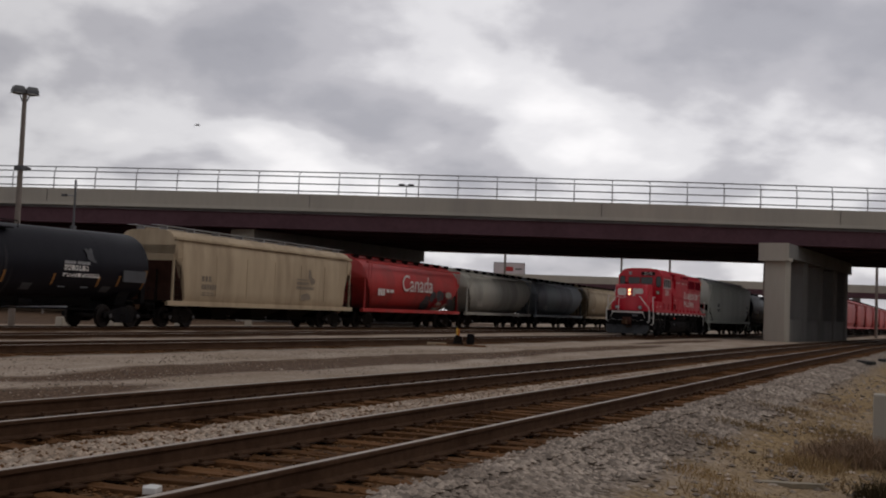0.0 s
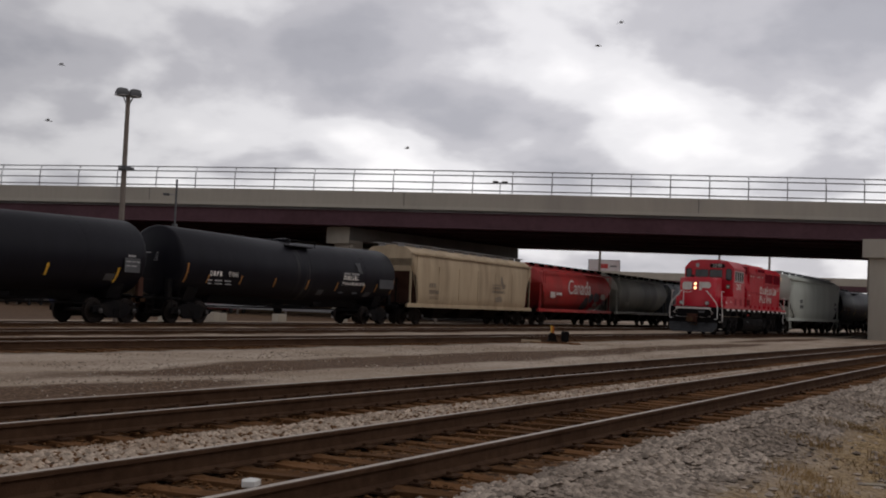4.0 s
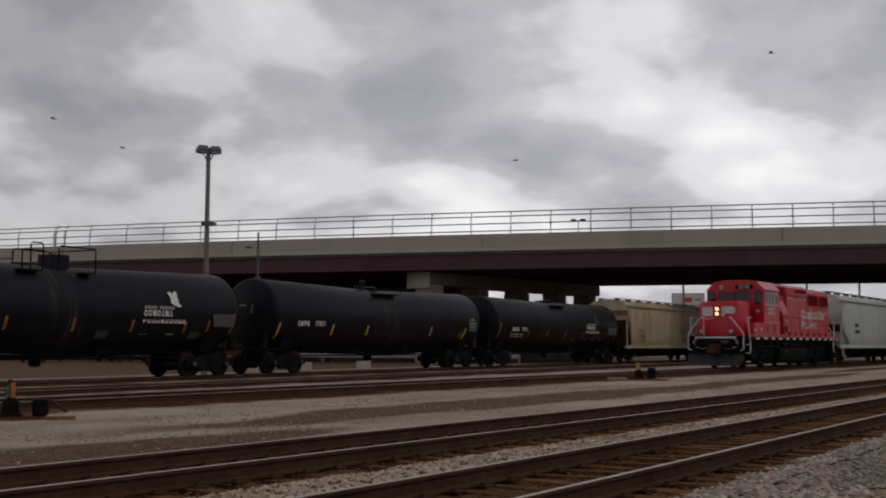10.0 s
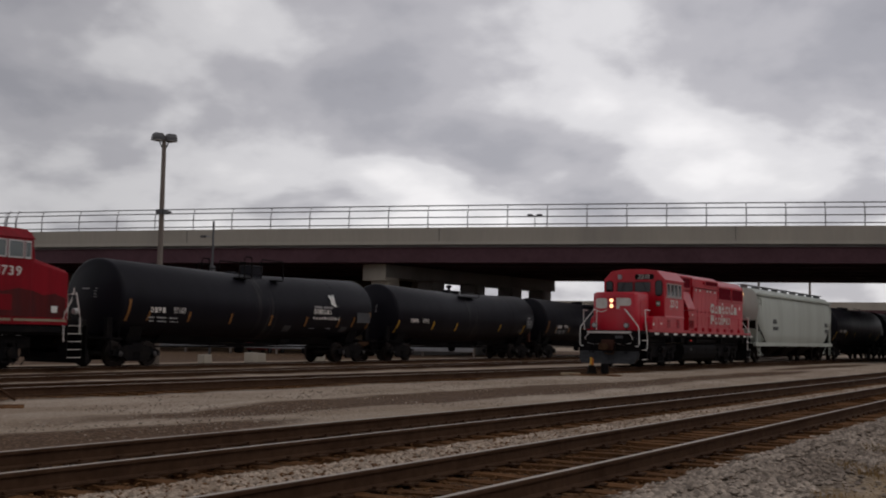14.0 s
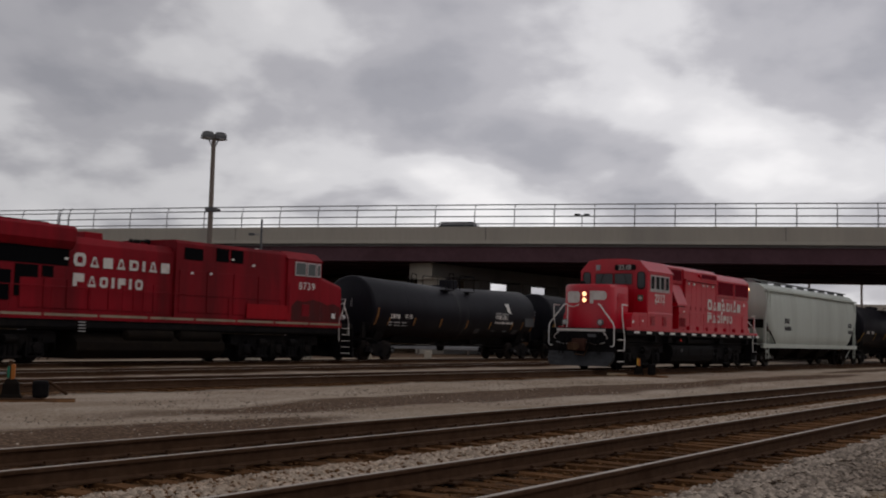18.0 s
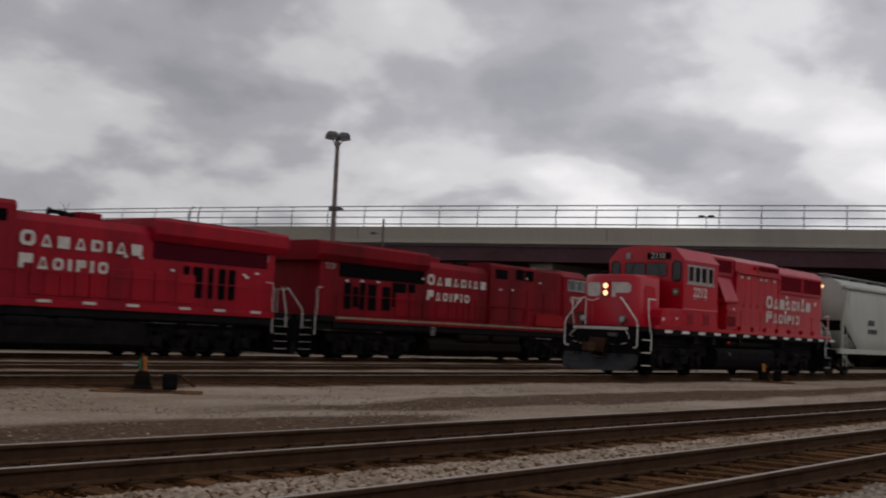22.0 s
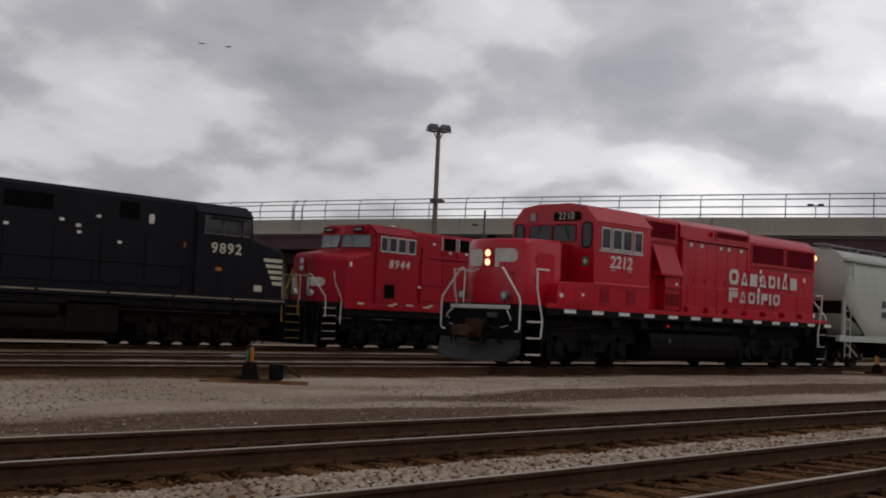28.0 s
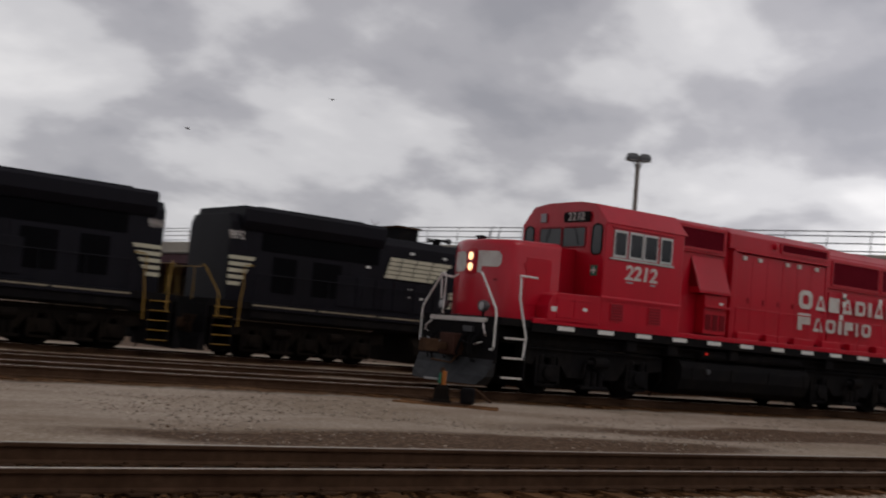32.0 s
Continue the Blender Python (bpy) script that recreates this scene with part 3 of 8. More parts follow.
def freight_truck(car, x, line, mat=None):
    """A two-axle truck with cast side frames."""
    bm = bmesh.new()
    for s in (-1, 1):
        y0, y1 = s * 0.93, s * 1.08
        if s < 0:
            y0, y1 = y1, y0
        prism([(x - 1.2, 0.40), (x - 1.2, 0.60), (x - 0.75, 0.68), (x - 0.45, 0.80), (x + 0.45, 0.80), (x + 0.75, 0.68), (x + 1.2, 0.60), (x + 1.2, 0.40), (x + 0.75, 0.40), (x + 0.4, 0.2), (x - 0.4, 0.2), (x - 0.75, 0.40)], y0, y1, "y", bm)
        for k in (-0.12, 0.0, 0.12):
            tube([(x + k, s * 1.06, 0.24), (x + k, s * 1.06, 0.55)], 0.055, 8, bm)
        for k in (-0.89, 0.89):
            lathe([(s * 1.0 - 0.14, 0.13), (s * 1.0 + 0.14, 0.13)], "y", 10, bm, (x + k, 0, 0.46))
    box(x - 0.22, x + 0.22, -1.05, 1.05, 0.55, 0.86, 0.03, bm)
    t = part("truck", bm, mat or DUSTY, car)
    for s in (-1, 1):
        for k in (-0.89, 0.89):
            part("bearing_cap", lathe([(s * 1.14, 0.02), (s * 1.14, 0.1), (s * 1.16, 0.1), (s * 1.19, 0.06), (s * 1.19, 0.01)], "y", 10, None, (x + k, 0, 0.46)), CAPSTEEL, t)
    wheelset(t, x - 0.89, 0.46, line)
    wheelset(t, x + 0.89, 0.46, line)
    return t


def coupler(car, x, s):
    bm = box(min(x, x + s * 0.75), max(x, x + s * 0.75), -0.07, 0.07, 0.82, 0.98, 0.02)
    box(min(x + s * 0.6, x + s * 0.95), max(x + s * 0.6, x + s * 0.95), -0.14, 0.14, 0.76, 1.04, 0.03, bm)
    tube([(x, 0.3, 0.95), (x + s * 0.35, 0.28, 0.55), (x + s * 0.75, 0.1, 0.6)], 0.025, 6, bm)
    return part("coupler", bm, RUST, car)


def ladder(car, x, y, z0, z1, w=0.42, mat=None, along="x", name="ladder", step=0.32):
    bm = bmesh.new()
    for k in (-w / 2, w / 2):
        p = [(x + k, y, z0), (x + k, y, z1)] if along == "x" else [(x, y + k, z0), (x, y + k, z1)]
        tube(p, 0.022, 6, bm)
    z = z0 + 0.1
    while z < z1:
        p = [(x - w / 2, y, z), (x + w / 2, y, z)] if along == "x" else [(x, y - w / 2, z), (x, y + w / 2, z)]
        tube(p, 0.016, 6, bm)
        z += step
    return part(name, bm, mat or DUSTY, car)


def tank_car(length, line, label, number, kind="mark", sag=0.12):
    """A sagging black tank on two trucks; kind is mark (owner's mark, rails), plain or far."""
    car = thing("tank_car", label, "tank car")
    hl = length / 2 - 0.65
    knuckle = hl - 0.4
    rad, zc = 1.45, 2.52
    # shell of two halves that fall towards the middle, with shallow dished heads
    xs = [(-hl + 0.22 * (r / 1.25) ** 2, r) for r in (0.03, 0.4, 0.8, 1.1, 1.25)]
    xs += [(-knuckle - 0.18 * math.cos(math.pi / 2 * k / 4), 1.25 + 0.2 * math.sin(math.pi / 2 * k / 4)) for k in range(1, 5)]
    xs += [(x, rad) for x in (-hl * 0.5, -1.2, -0.45)]
    xs += [(-x, r) for x, r in xs[::-1]]
    n = 44
    secs = []
    for x, r in xs:
        dz = -sag * max(0.0, 1 - abs(x) / hl)
        secs.append([(x, r * math.cos(2 * math.pi * k / n), zc + dz + r * math.sin(2 * math.pi * k / n)) for k in range(n)])
    shell = part("shell", loft(secs), TANKPAINT, car, smooth=True)
    # weld bands
    for x in (-hl * 0.62, -0.62, 0.62, hl * 0.62):
        dz = -sag * (1 - abs(x) / hl)
        part("band", lathe([(x - 0.05, rad + 0.002), (x - 0.05, rad + 0.003), (x + 0.05, rad + 0.003), (x + 0.05, rad + 0.002)], "x", 44, None, (0, 0, zc + dz)), BLACK, shell)
    # manway and its platform
    zt = zc + rad - sag
    mark = kind == "mark"
    tall = mark and number == "97103"
    if tall:
        part("manway", box(0.28, 1.02, -0.37, 0.37, zt - 0.06, zt + 0.42, 0.04), BLACK, car, "boxed black manway cover")
    else:
        part("manway", lathe([(zt - 0.05, 0.38), (zt + 0.05, 0.38), (zt + 0.07, 0.42), (zt + 0.13, 0.42), (zt + 0.17, 0.2)], "z", 18, None, (0.1, 0, 0)), BLACK, car, smooth=True)
        if kind == "plain":
            part("vent_valve", lathe([(zt - 0.05, 0.09), (zt + 0.3, 0.09), (zt + 0.31, 0.15), (zt + 0.42, 0.15), (zt + 0.47, 0.06)], "z", 12, None, (-0.62, -0.1, 0)), BLACK, car, smooth=True)
    part("valve_box", box(-0.95, -0.5, -0.2, 0.2, zt - 0.05, zt + (0.08 if mark else 0.18), 0.03), BLACK, car)
    for s in (-1, 1):
        for x0, x1 in ((-1.55, -0.72), (0.95, 1.45)) if tall else ((-0.9, 1.0),):
            part("platform", box(x0, x1, s * 0.92 - 0.22, s * 0.92 + 0.22, zt - 0.24, zt - 0.2), GRIME, car)
    for s in (-1, 1):
        if tall:
            y = s * 1.15
            for x0, x1, z1 in ((-1.55, -0.75, 0.42), (-1.22, -0.74, 0.66), (-0.1, 1.45, 0.62)):
                part("safety_rail", tube([(x0, y, zt - 0.2), (x0, y, zt + z1 - 0.06), (x0 + 0.06, y, zt + z1), (x1 - 0.06, y, zt + z1), (x1, y, zt + z1 - 0.06), (x1, y, zt - 0.2)], 0.026, 6), GRIME, car)
            part("cross_rail", tube([(-0.75, y, zt + 0.22), (-0.1, y, zt + 0.3)], 0.02, 6), GRIME, car)
        else:
            part("safety_rail", tube([(-1.25, s * 1.1, zt - 0.2), (-1.25, s * 1.1, zt + 0.05), (1.25, s * 1.1, zt + 0.05), (1.25, s * 1.1, zt - 0.2)], 0.022, 6), GRIME, car)
    if tall:
        part("cross_rail", tube([(1.45, -1.15, zt + 0.6), (1.45, 1.15, zt + 0.6)], 0.024, 6), GRIME, car)
    ladder(car, 0.0, 1.5, 0.75, zt - 0.4, 0.45, GRIME)
    # saddles, stub sills, end platforms
    for s in (-1, 1):
        xb = s * (knuckle - 1.0)
        part("saddle", prism([(-0.85, 0.95), (0.85, 0.95), (1.07, 1.5), (0.85, 1.3), (0.45, 1.12), (0, 1.06), (-0.45, 1.12), (-0.85, 1.3), (-1.07, 1.5)], xb - 0.35, xb + 0.35, "x"), GRIME, car)
        part("stub_sill", box(min(s * (hl - 3.2), s * (hl + 0.25)), max(s * (hl - 3.2), s * (hl + 0.25)), -0.3, 0.3, 0.78, 1.12, 0.02), GRIME, car)
        part("end_platform", box(min(s * (hl - 0.35), s * (hl + 0.3)), max(s * (hl - 0.35), s * (hl + 0.3)), -1.4, 1.4, 0.98, 1.05, 0.01), GRIME, car)
        part("end_leg", box(min(s * (hl - 0.2), s * (hl + 0.06)), max(s * (hl - 0.2), s * (hl + 0.06)), -1.02, -0.86, 1.05, 1.78, 0.01), DRAFT if kind == "plain" and s > 0 else GRIME, car, "steel leg under the head")
        bm = bmesh.new()
        for yy in (-1.36, 1.36):
            tube([(s * (hl + 0.26), yy, 1.03), (s * (hl + 0.26), yy, 1.72), (s * (hl - 0.2), yy, 1.72), (s * (hl - 0.2), yy, 1.03)], 0.018, 6, bm)
        part("end_rail", bm, GRIME, car)
        for yy in (-1, 1):
            ladder(car, s * (hl + 0.05), yy * 1.4, 0.35, 1.05, 0.4, GRIME, name="step")
        freight_truck(car, s * (knuckle - 1.0), line, GRIME)
        coupler(car, s * hl, s)
        # small stencil rows on the head
        for z, w in ((2.84, (0.28, 0.34)), (2.73, (0.5,)), (2.63, (0.42,)), (2.53, (0.3,))):
            y0 = -0.36
            for w_ in w:
                y1 = y0 + w_ * (1.05 if z > 2.8 else 1.0)
                xa = s * (hl - 0.22 * ((z - zc) ** 2 + y0 ** 2) / 1.56)
                part("stencil_mark", box(min(xa, xa + s * 0.008), max(xa, xa + s * 0.008), y0, y1, z - (0.04 if z > 2.8 else 0.022), z), DIMLET, car)
                y0 = y1 + 0.07
    for s in (-1, 1):
        part("bottom_pipe", tube([(-hl + 2.9, s * 0.42, 0.92), (-1.2, s * 0.42, 0.82), (1.2, s * 0.42, 0.82), (hl - 2.9, s * 0.42, 0.92)], 0.06, 8), GRIME, car)
        part("brake_rod", tube([(-hl + 2.2, s * 0.75, 0.72), (hl - 2.2, s * 0.75, 0.72)], 0.025, 6), GRIME, car)
    part("heater_jacket", prism([(-0.72, 1.2), (-0.5, 0.9), (0.5, 0.9), (0.72, 1.2)], -hl + 3.0, hl - 3.0, "x"), GRIME, car, "black heater jacket under the shell")
    part("outlet_valve", lathe([(0.45, 0.1), (0.5, 0.2), (0.92, 0.22), (1.2, 0.3)], "z", 12), GRIME, car)
    part("brake_cylinder", lathe([(2.0, 0.02), (2.02, 0.17), (2.7, 0.17), (2.72, 0.02)], "x", 12, None, (0, -0.5, 0.95)), GRIME, car)
    # painted marks: reflector strips, number, owner's blocks
    for s in (-1, 1):
        sgn = 1 if s < 0 else -1

        def curve(x, z):
            dz = sag * (1 - abs(x) / hl)
            return s * (math.sqrt(max(0.0, rad ** 2 - (z - zc + dz) ** 2)) + 0.012)

        def strip(x, lo, hi, w, mat, name, text):
            bm = bmesh.new()
            cols = [[bm.verts.new((x + u, curve(x, lo + (hi - lo) * q / 4), lo + (hi - lo) * q / 4)) for u in (-w, w)] for q in range(5)]
            for p, q in zip(cols, cols[1:]):
                bm.faces.new((p[0], p[1], q[1], q[0]))
            return part(name, bm, mat, car, text)

        if mark:
            strips = ((-knuckle + 0.22, 1.66, 2.46), (-6.95, 1.7, 2.05), (-4.75, 1.7, 2.08), (-2.25, 1.66, 2.08), (0.4, 1.64, 2.08), (3.0, 1.64, 2.06), (5.62, 1.64, 2.04), (6.85, 1.68, 2.12), (knuckle - 0.06, 1.62, 2.4))
        else:
            strips = ((-knuckle + 0.12, 1.46, 2.1), (-4.62, 1.64, 2.1), (-1.98, 1.64, 2.08), (3.62, 1.66, 2.08), (7.1, 1.52, 2.08))
        for x, lo, hi in strips:
            strip(sgn * x, lo, hi, 0.055, REFLECT if mark else YELLOW, "reflector", "yellow reflector strip")
        face = lambda z: s * (math.sqrt(rad ** 2 - (z - zc) ** 2) + 0.018)
        xn = sgn * (-6.95 if mark else -7.15)
        blocks("owner_mark", [0.15, 0.15, 0.15, 0.15], 0.06, 0.2, LETTER, car, xn, face(2.14), 2.0, s, "worn white stencil", forms="orph")
        letters("car_number", number, 0.3, LETTER, car, xn + sgn * 1.55, face(2.24), 2.1, s, "white painted car number", 0.8, 0.004, 0.0, 1.18)
        if mark:
            blocks("stencil_mark", [0.3, 0.5, 0.45], 0.16, 0.06, DIMLET, car, xn, face(1.84), 1.79, s, joined=True)
            blocks("stencil_mark", [0.25, 0.5, 0.45], 0.2, 0.05, DIMLET, car, xn + sgn * 0.1, face(1.71), 1.66, s, joined=True)
            for x in (3.42, 4.75):
                blocks("stencil_mark", [0.42], 0.1, 0.1, STENCIL, car, sgn * x, face(1.64), 1.55, s, joined=True)
            strip(sgn * 1.75, 1.4, 1.66, 0.26, STENCIL, "placard", "dim grey placard")
            strip(sgn * 6.27, 1.42, 1.67, 0.28, STENCIL, "placard", "dim grey placard")
            xm = sgn * 3.45
            bm = bmesh.new()
            pts = [(0.0, 0.42), (0.14, 0.46), (0.26, 0.38), (0.4, 0.5), (0.5, 0.42), (0.46, 0.26), (0.52, 0.18), (0.5, 0.08), (0.66, -0.06), (0.56, -0.1), (0.36, -0.05), (0.12, 0.05), (0.14, 0.22)]
            ring = [bm.verts.new((xm + sgn * (1.15 + p[0]), face(2.66 + p[1]) + s * 0.02, 2.66 + p[1])) for p in pts]
            bm.faces.new(ring)
            part("owner_emblem", bm, WHITE if tall else STENCIL, car, "white painted emblem" if tall else "faded grey emblem")
            blocks("owner_word", [0.1] * 5 + [-0.08] + [0.1] * 6, 0.025, 0.11, DIMLET, car, xm, face(2.52), 2.47, s)
            blocks("owner_word", [0.16] * 7, 0.045, 0.21, LETTER, car, xm, face(2.33), 2.22, s, "white painted block", forms="ooroara")
            blocks("owner_word", [0.16] * 10, 0.055, 0.21, LETTER, car, xm, face(2.08), 1.97, s, forms="pdoorooodo")
            xa, xb = sorted((sgn * 6.98, sgn * (knuckle - 0.12)))
            part("sign_board", box(xa, xb, s * (rad + 0.01) - 0.02, s * (rad + 0.01) + 0.02, 1.88, 2.36, 0.01), STENCIL, car, "faded grey data board")
        else:
            blocks("stencil_mark", [0.62], 0.1, 0.05, DIMLET, car, sgn * -2.92, face(1.86), 1.83, s, joined=True)
            xa, xb = sorted((sgn * 7.28, sgn * 8.1))
            board = part("sign_board", box(xa, xb, s * (rad + 0.02) - 0.02, s * (rad + 0.02) + 0.02, 1.92, 2.46, 0.01), LAMPMET, car, "grey data board on the end of the shell")
            blocks("stencil_mark", [0.24, 0.18, 0.2], 0.06, 0.05, DIMLET, board, xa + 0.06 if s < 0 else xb - 0.06, s * (rad + 0.045), 2.3, s, joined=True)
            blocks("stencil_mark", [0.2, 0.3], 0.06, 0.05, DIMLET, board, xa + 0.06 if s < 0 else xb - 0.06, s * (rad + 0.045), 2.14, s, joined=True)
            strip(sgn * 7.68, 2.5, 2.58, 0.2, DIMLET, "stencil_plate", "pale stencil plate above the board")
            strip(sgn * 6.75, 1.58, 1.84, 0.25, LAMPMET, "placard", "grey placard with a yellow edge")
            strip(sgn * 6.98, 1.56, 1.86, 0.02, YELLOW, "placard_edge", "yellow edge")
    return car


def hopper_section(x, zb, round_body, zt, w):
    """Half outline mirrored to a ring round the body at x."""
    if round_body:
        pts = []
        zc, r = 2.72, w
        for k in range(13):
            a = -math.pi / 2 + math.pi * k / 12
            z = max(zb, zc + (zt - zc) * math.sin(a)) if math.sin(a) > 0 else max(zb, zc + 1.72 * math.sin(a))
            pts.append((r * max(0.30, math.cos(a)) if abs(math.cos(a)) > 0.02 else 0.30, z))
    else:
        pts = [(1.15, zb), (w * 0.93, zb + 0.03), (w, zb + 0.22), (w + 0.03, zb + 0.6), (w + 0.04, (zb + zt) / 2), (w + 0.02, zt - 1.0), (w - 0.05, zt - 0.55), (w - 0.16, zt - 0.25), (w - 0.36, zt - 0.08), (w - 0.62, zt), (0.4, zt + 0.02)]
        pts = [(y, max(z, zb)) for y, z in pts]
    return [(x, y, z) for y, z in pts] + [(x, -y, z) for y, z in pts[::-1]]


def hopper_car(length, line, paint, label, number="", round_body=False, bays=4, word="", shaded=None, zt=4.32, detail=True, category="hopper car"):
    car = thing("hopper_car", label, category)
    hl = length / 2 - 0.65
    w = 1.58 if round_body else 1.52
    bt = hl - 0.35          # half length of the body at the top
    frame_paint = paint if paint is PALE else DUSTY
    secs = []
    for f in (-1, -0.995, -0.985, -0.97, -0.955, -0.94, -0.925, -0.912, -0.9, -0.86, -0.82, -0.77, -0.5, 0, 0.5, 0.77, 0.82, 0.86, 0.9, 0.912, 0.925, 0.94, 0.955, 0.97, 0.985, 0.995, 1):
        x = f * bt
        d = bt - abs(x)
        zb = 1.12 + 1.9 * max(0.0, 1 - d / 2.0) ** 1.5
        if paint in (PALE, TAN):
            zb = 1.12 + (1.95 * math.sqrt(max(0.0, 1 - (d / 0.82) ** 2)) if paint is TAN else 1.35 * max(0.0, 1 - d / 1.75))
        k = 0.0 if abs(f) < 0.996 else 1.0
        sec = hopper_section(x, zb, round_body, zt - 0.06 * k, w)
        if abs(f) == 1:
            sec = [(p[0], p[1] * 0.97, p[2] - 0.02 if p[2] > 3.5 else p[2]) for p in sec]
        secs.append(sec)
    body = part("body", loft(secs), paint, car, smooth=True)
    # panel seams
    for f in ((-0.62, -0.31, 0.0, 0.31, 0.62) if paint is TAN and not round_body else ()):
        for s in (-1, 1):
            part("seam", box(f * bt - 0.03, f * bt + 0.03, s * (w + 0.035) - 0.018, s * (w + 0.035) + 0.008, 1.45, zt - 1.0, 0.006), paint, body)
    # side sills, centre sill, end platforms
    for s in (-1, 1):
        part("side_sill", prism([(-hl, 0.98), (hl, 0.98), (hl, 1.2), (-hl, 1.2)], s * 1.36, s * (w - 0.01) if abs(w) > 1.36 else s * 1.5, "y"), paint, car)
        part("top_rail", prism([(-bt, zt - 0.42), (bt, zt - 0.42), (bt, zt - 0.32), (-bt, zt - 0.32)], s * (w - 0.12), s * (w + 0.05), "y"), paint, car)
    part("centre_sill", box(-hl, hl, -0.3, 0.3, 0.78, 1.14, 0.01), DUSTY, car)
    for s in (-1, 1):
        part("end_platform", box(min(s * (hl - 2.2), s * (hl + 0.05)), max(s * (hl - 2.2), s * (hl + 0.05)), -1.45, 1.45, 1.14, 1.2, 0.01), frame_paint, car)
        for yy in (-1, 1):
            part("corner_post", box(min(s * (bt - 0.07), s * bt), max(s * (bt - 0.07), s * bt), yy * 1.44 - 0.05, yy * 1.44 + 0.05, 1.2, 3.1), paint, car)
        bm = tube([(s * (bt - 0.3), -0.4, 1.2), (s * (bt - 0.3), -0.4, 2.9)], 0.05, 6)
        part("end_brace", bm, frame_paint, car)
        part("end_brace", tube([(s * (bt - 0.3), 0.4, 1.2), (s * (bt - 0.3), 0.4, 2.9)], 0.05, 6), frame_paint, car)
        if paint is TAN and not round_body:
            # rust-brown sheet whose dark tone also paints in the recess's shade
            part("slope_sheet", prism([(s * (bt - 0.06), 3.04), (s * (bt - 0.02), 3.04), (s * (bt - 0.25), 2.6), (s * (bt - 0.62), 1.95), (s * (bt - 0.84), 1.2), (s * (bt - 0.9), 1.2), (s * (bt - 0.68), 1.97), (s * (bt - 0.3), 2.65)], -1.42, 1.42, "y"), DRAFT, car, "rust-brown slope sheet, also dark for the shaded end opening")
            part("end_sill", box(min(s * (bt - 0.05), s * bt), max(s * (bt - 0.05), s * bt), -1.44, 1.44, 2.96, 3.1, 0.01), paint, car)
        if paint is PALE:
            # dark sheet that paints the shade inside the end opening
            part("slope_sheet", prism([(s * (bt - 0.03), 2.44), (s * (bt + 0.01), 2.44), (s * (bt - 1.72), 1.21), (s * (bt - 1.8), 1.21)], -1.46, 1.46, "y"), DUSTY, car, "slope sheet under the end, coloured dark as in shade")
            for yy in (-1, 1):
                part("end_brace", tube([(s * (bt - 0.05), yy * 1.3, 1.2), (s * (bt - 1.5), yy * 1.3, 0.45)], 0.03, 6), frame_paint, car)
                blocks("owner_mark", [0.22, 0.22, 0.2], 0.07, 0.26, STENCIL, car, s * (bt - 2.9) if (s < 0) == (yy < 0) else s * (bt - 2.0), yy * (w + 0.048), 2.3, yy)
                blocks("stencil_mark", [0.18] * 5, 0.05, 0.22, STENCIL, car, s * (bt - 2.9) if (s < 0) == (yy < 0) else s * (bt - 2.0), yy * (w + 0.048), 1.92, yy)
        for yy in (-1, 1):
            ladder(car, s * (bt - 0.33), yy * 1.48, 0.4, 3.0, 0.42, frame_paint)
            ladder(car, s * (bt - 0.33), yy * (w + 0.03), 3.0, zt - 0.3, 0.42, paint)
        freight_truck(car, s * (hl - 1.6), line)
        coupler(car, s * hl, s)
    part("brake_wheel", lathe([(hl + 0.02, 0.27), (hl + 0.05, 0.27)], "x", 14, None, (0, 0.55, 2.5)), DUSTY, car)
    # discharge bays
    span = 2 * (hl - 3.6)
    for k in range(bays):
        xc = -span / 2 + span * (k + 0.5) / bays
        h = span / bays / 2
        secs = [[(xc - a * h, -b, z), (xc + a * h, -b, z), (xc + a * h, b, z), (xc - a * h, b, z)] for a, b, z in ((0.98, 1.3, 1.13), (0.35, 0.62, 0.5), (0.35, 0.62, 0.36))]
        part("discharge_bay", loft(secs), shaded or DUSTY, car)
        if detail:
            part("gate_shaft", tube([(xc - 0.2, -1.2, 0.42), (xc - 0.2, 1.2, 0.42)], 0.04, 8), DUSTY, car)
    # running boards and hatches on the roof
    for s in (-1, 1):
        lift = 0.06 if round_body else 0.17
        bm = box(-bt - 0.35, bt + 0.35, s * 0.62 - 0.2, s * 0.62 + 0.2, zt + lift, zt + lift + 0.03)
        for k in range(9):
            xx = -bt + 0.3 + (2 * bt - 0.6) * k / 8
            box(xx - 0.03, xx + 0.03, s * 0.62 - 0.2, s * 0.62 + 0.2, zt - 0.12, zt + lift, 0, bm)
        part("running_board", bm, DUSTY if round_body or not detail else GALV, car)
    for k in range(5):
        xx = -bt * 0.8 + bt * 1.6 * k / 4
        part("hatch", box(xx - bt * 0.17, xx + bt * 0.17, -0.34, 0.34, zt - 0.02, zt + 0.1, 0.03), paint, car)
    if not detail:
        return car
    for s in (-1, 1):
        yy = s * (w + 0.048)
        sgn = 1 if s < 0 else -1
        dark = LETTER if round_body else TAN_D
        x0 = -bt * 0.76 if s < 0 else bt * 0.76
        if number:
            blocks("owner_mark", [0.2, 0.2, 0.2], 0.08, 0.26, dark, car, x0, yy, 2.12, s)
            blocks("car_number", [0.16] * 6, 0.05, 0.24, dark, car, x0, yy, 1.76, s)
            for zz in (1.58, 1.48):
                blocks("stencil_mark", [0.35, 0.22, 0.3], 0.08, 0.05, dark, car, x0, yy, zz, s, joined=True)
            # owner's words and emblem towards the other end
            xw = 2.2 if s < 0 else -2.2
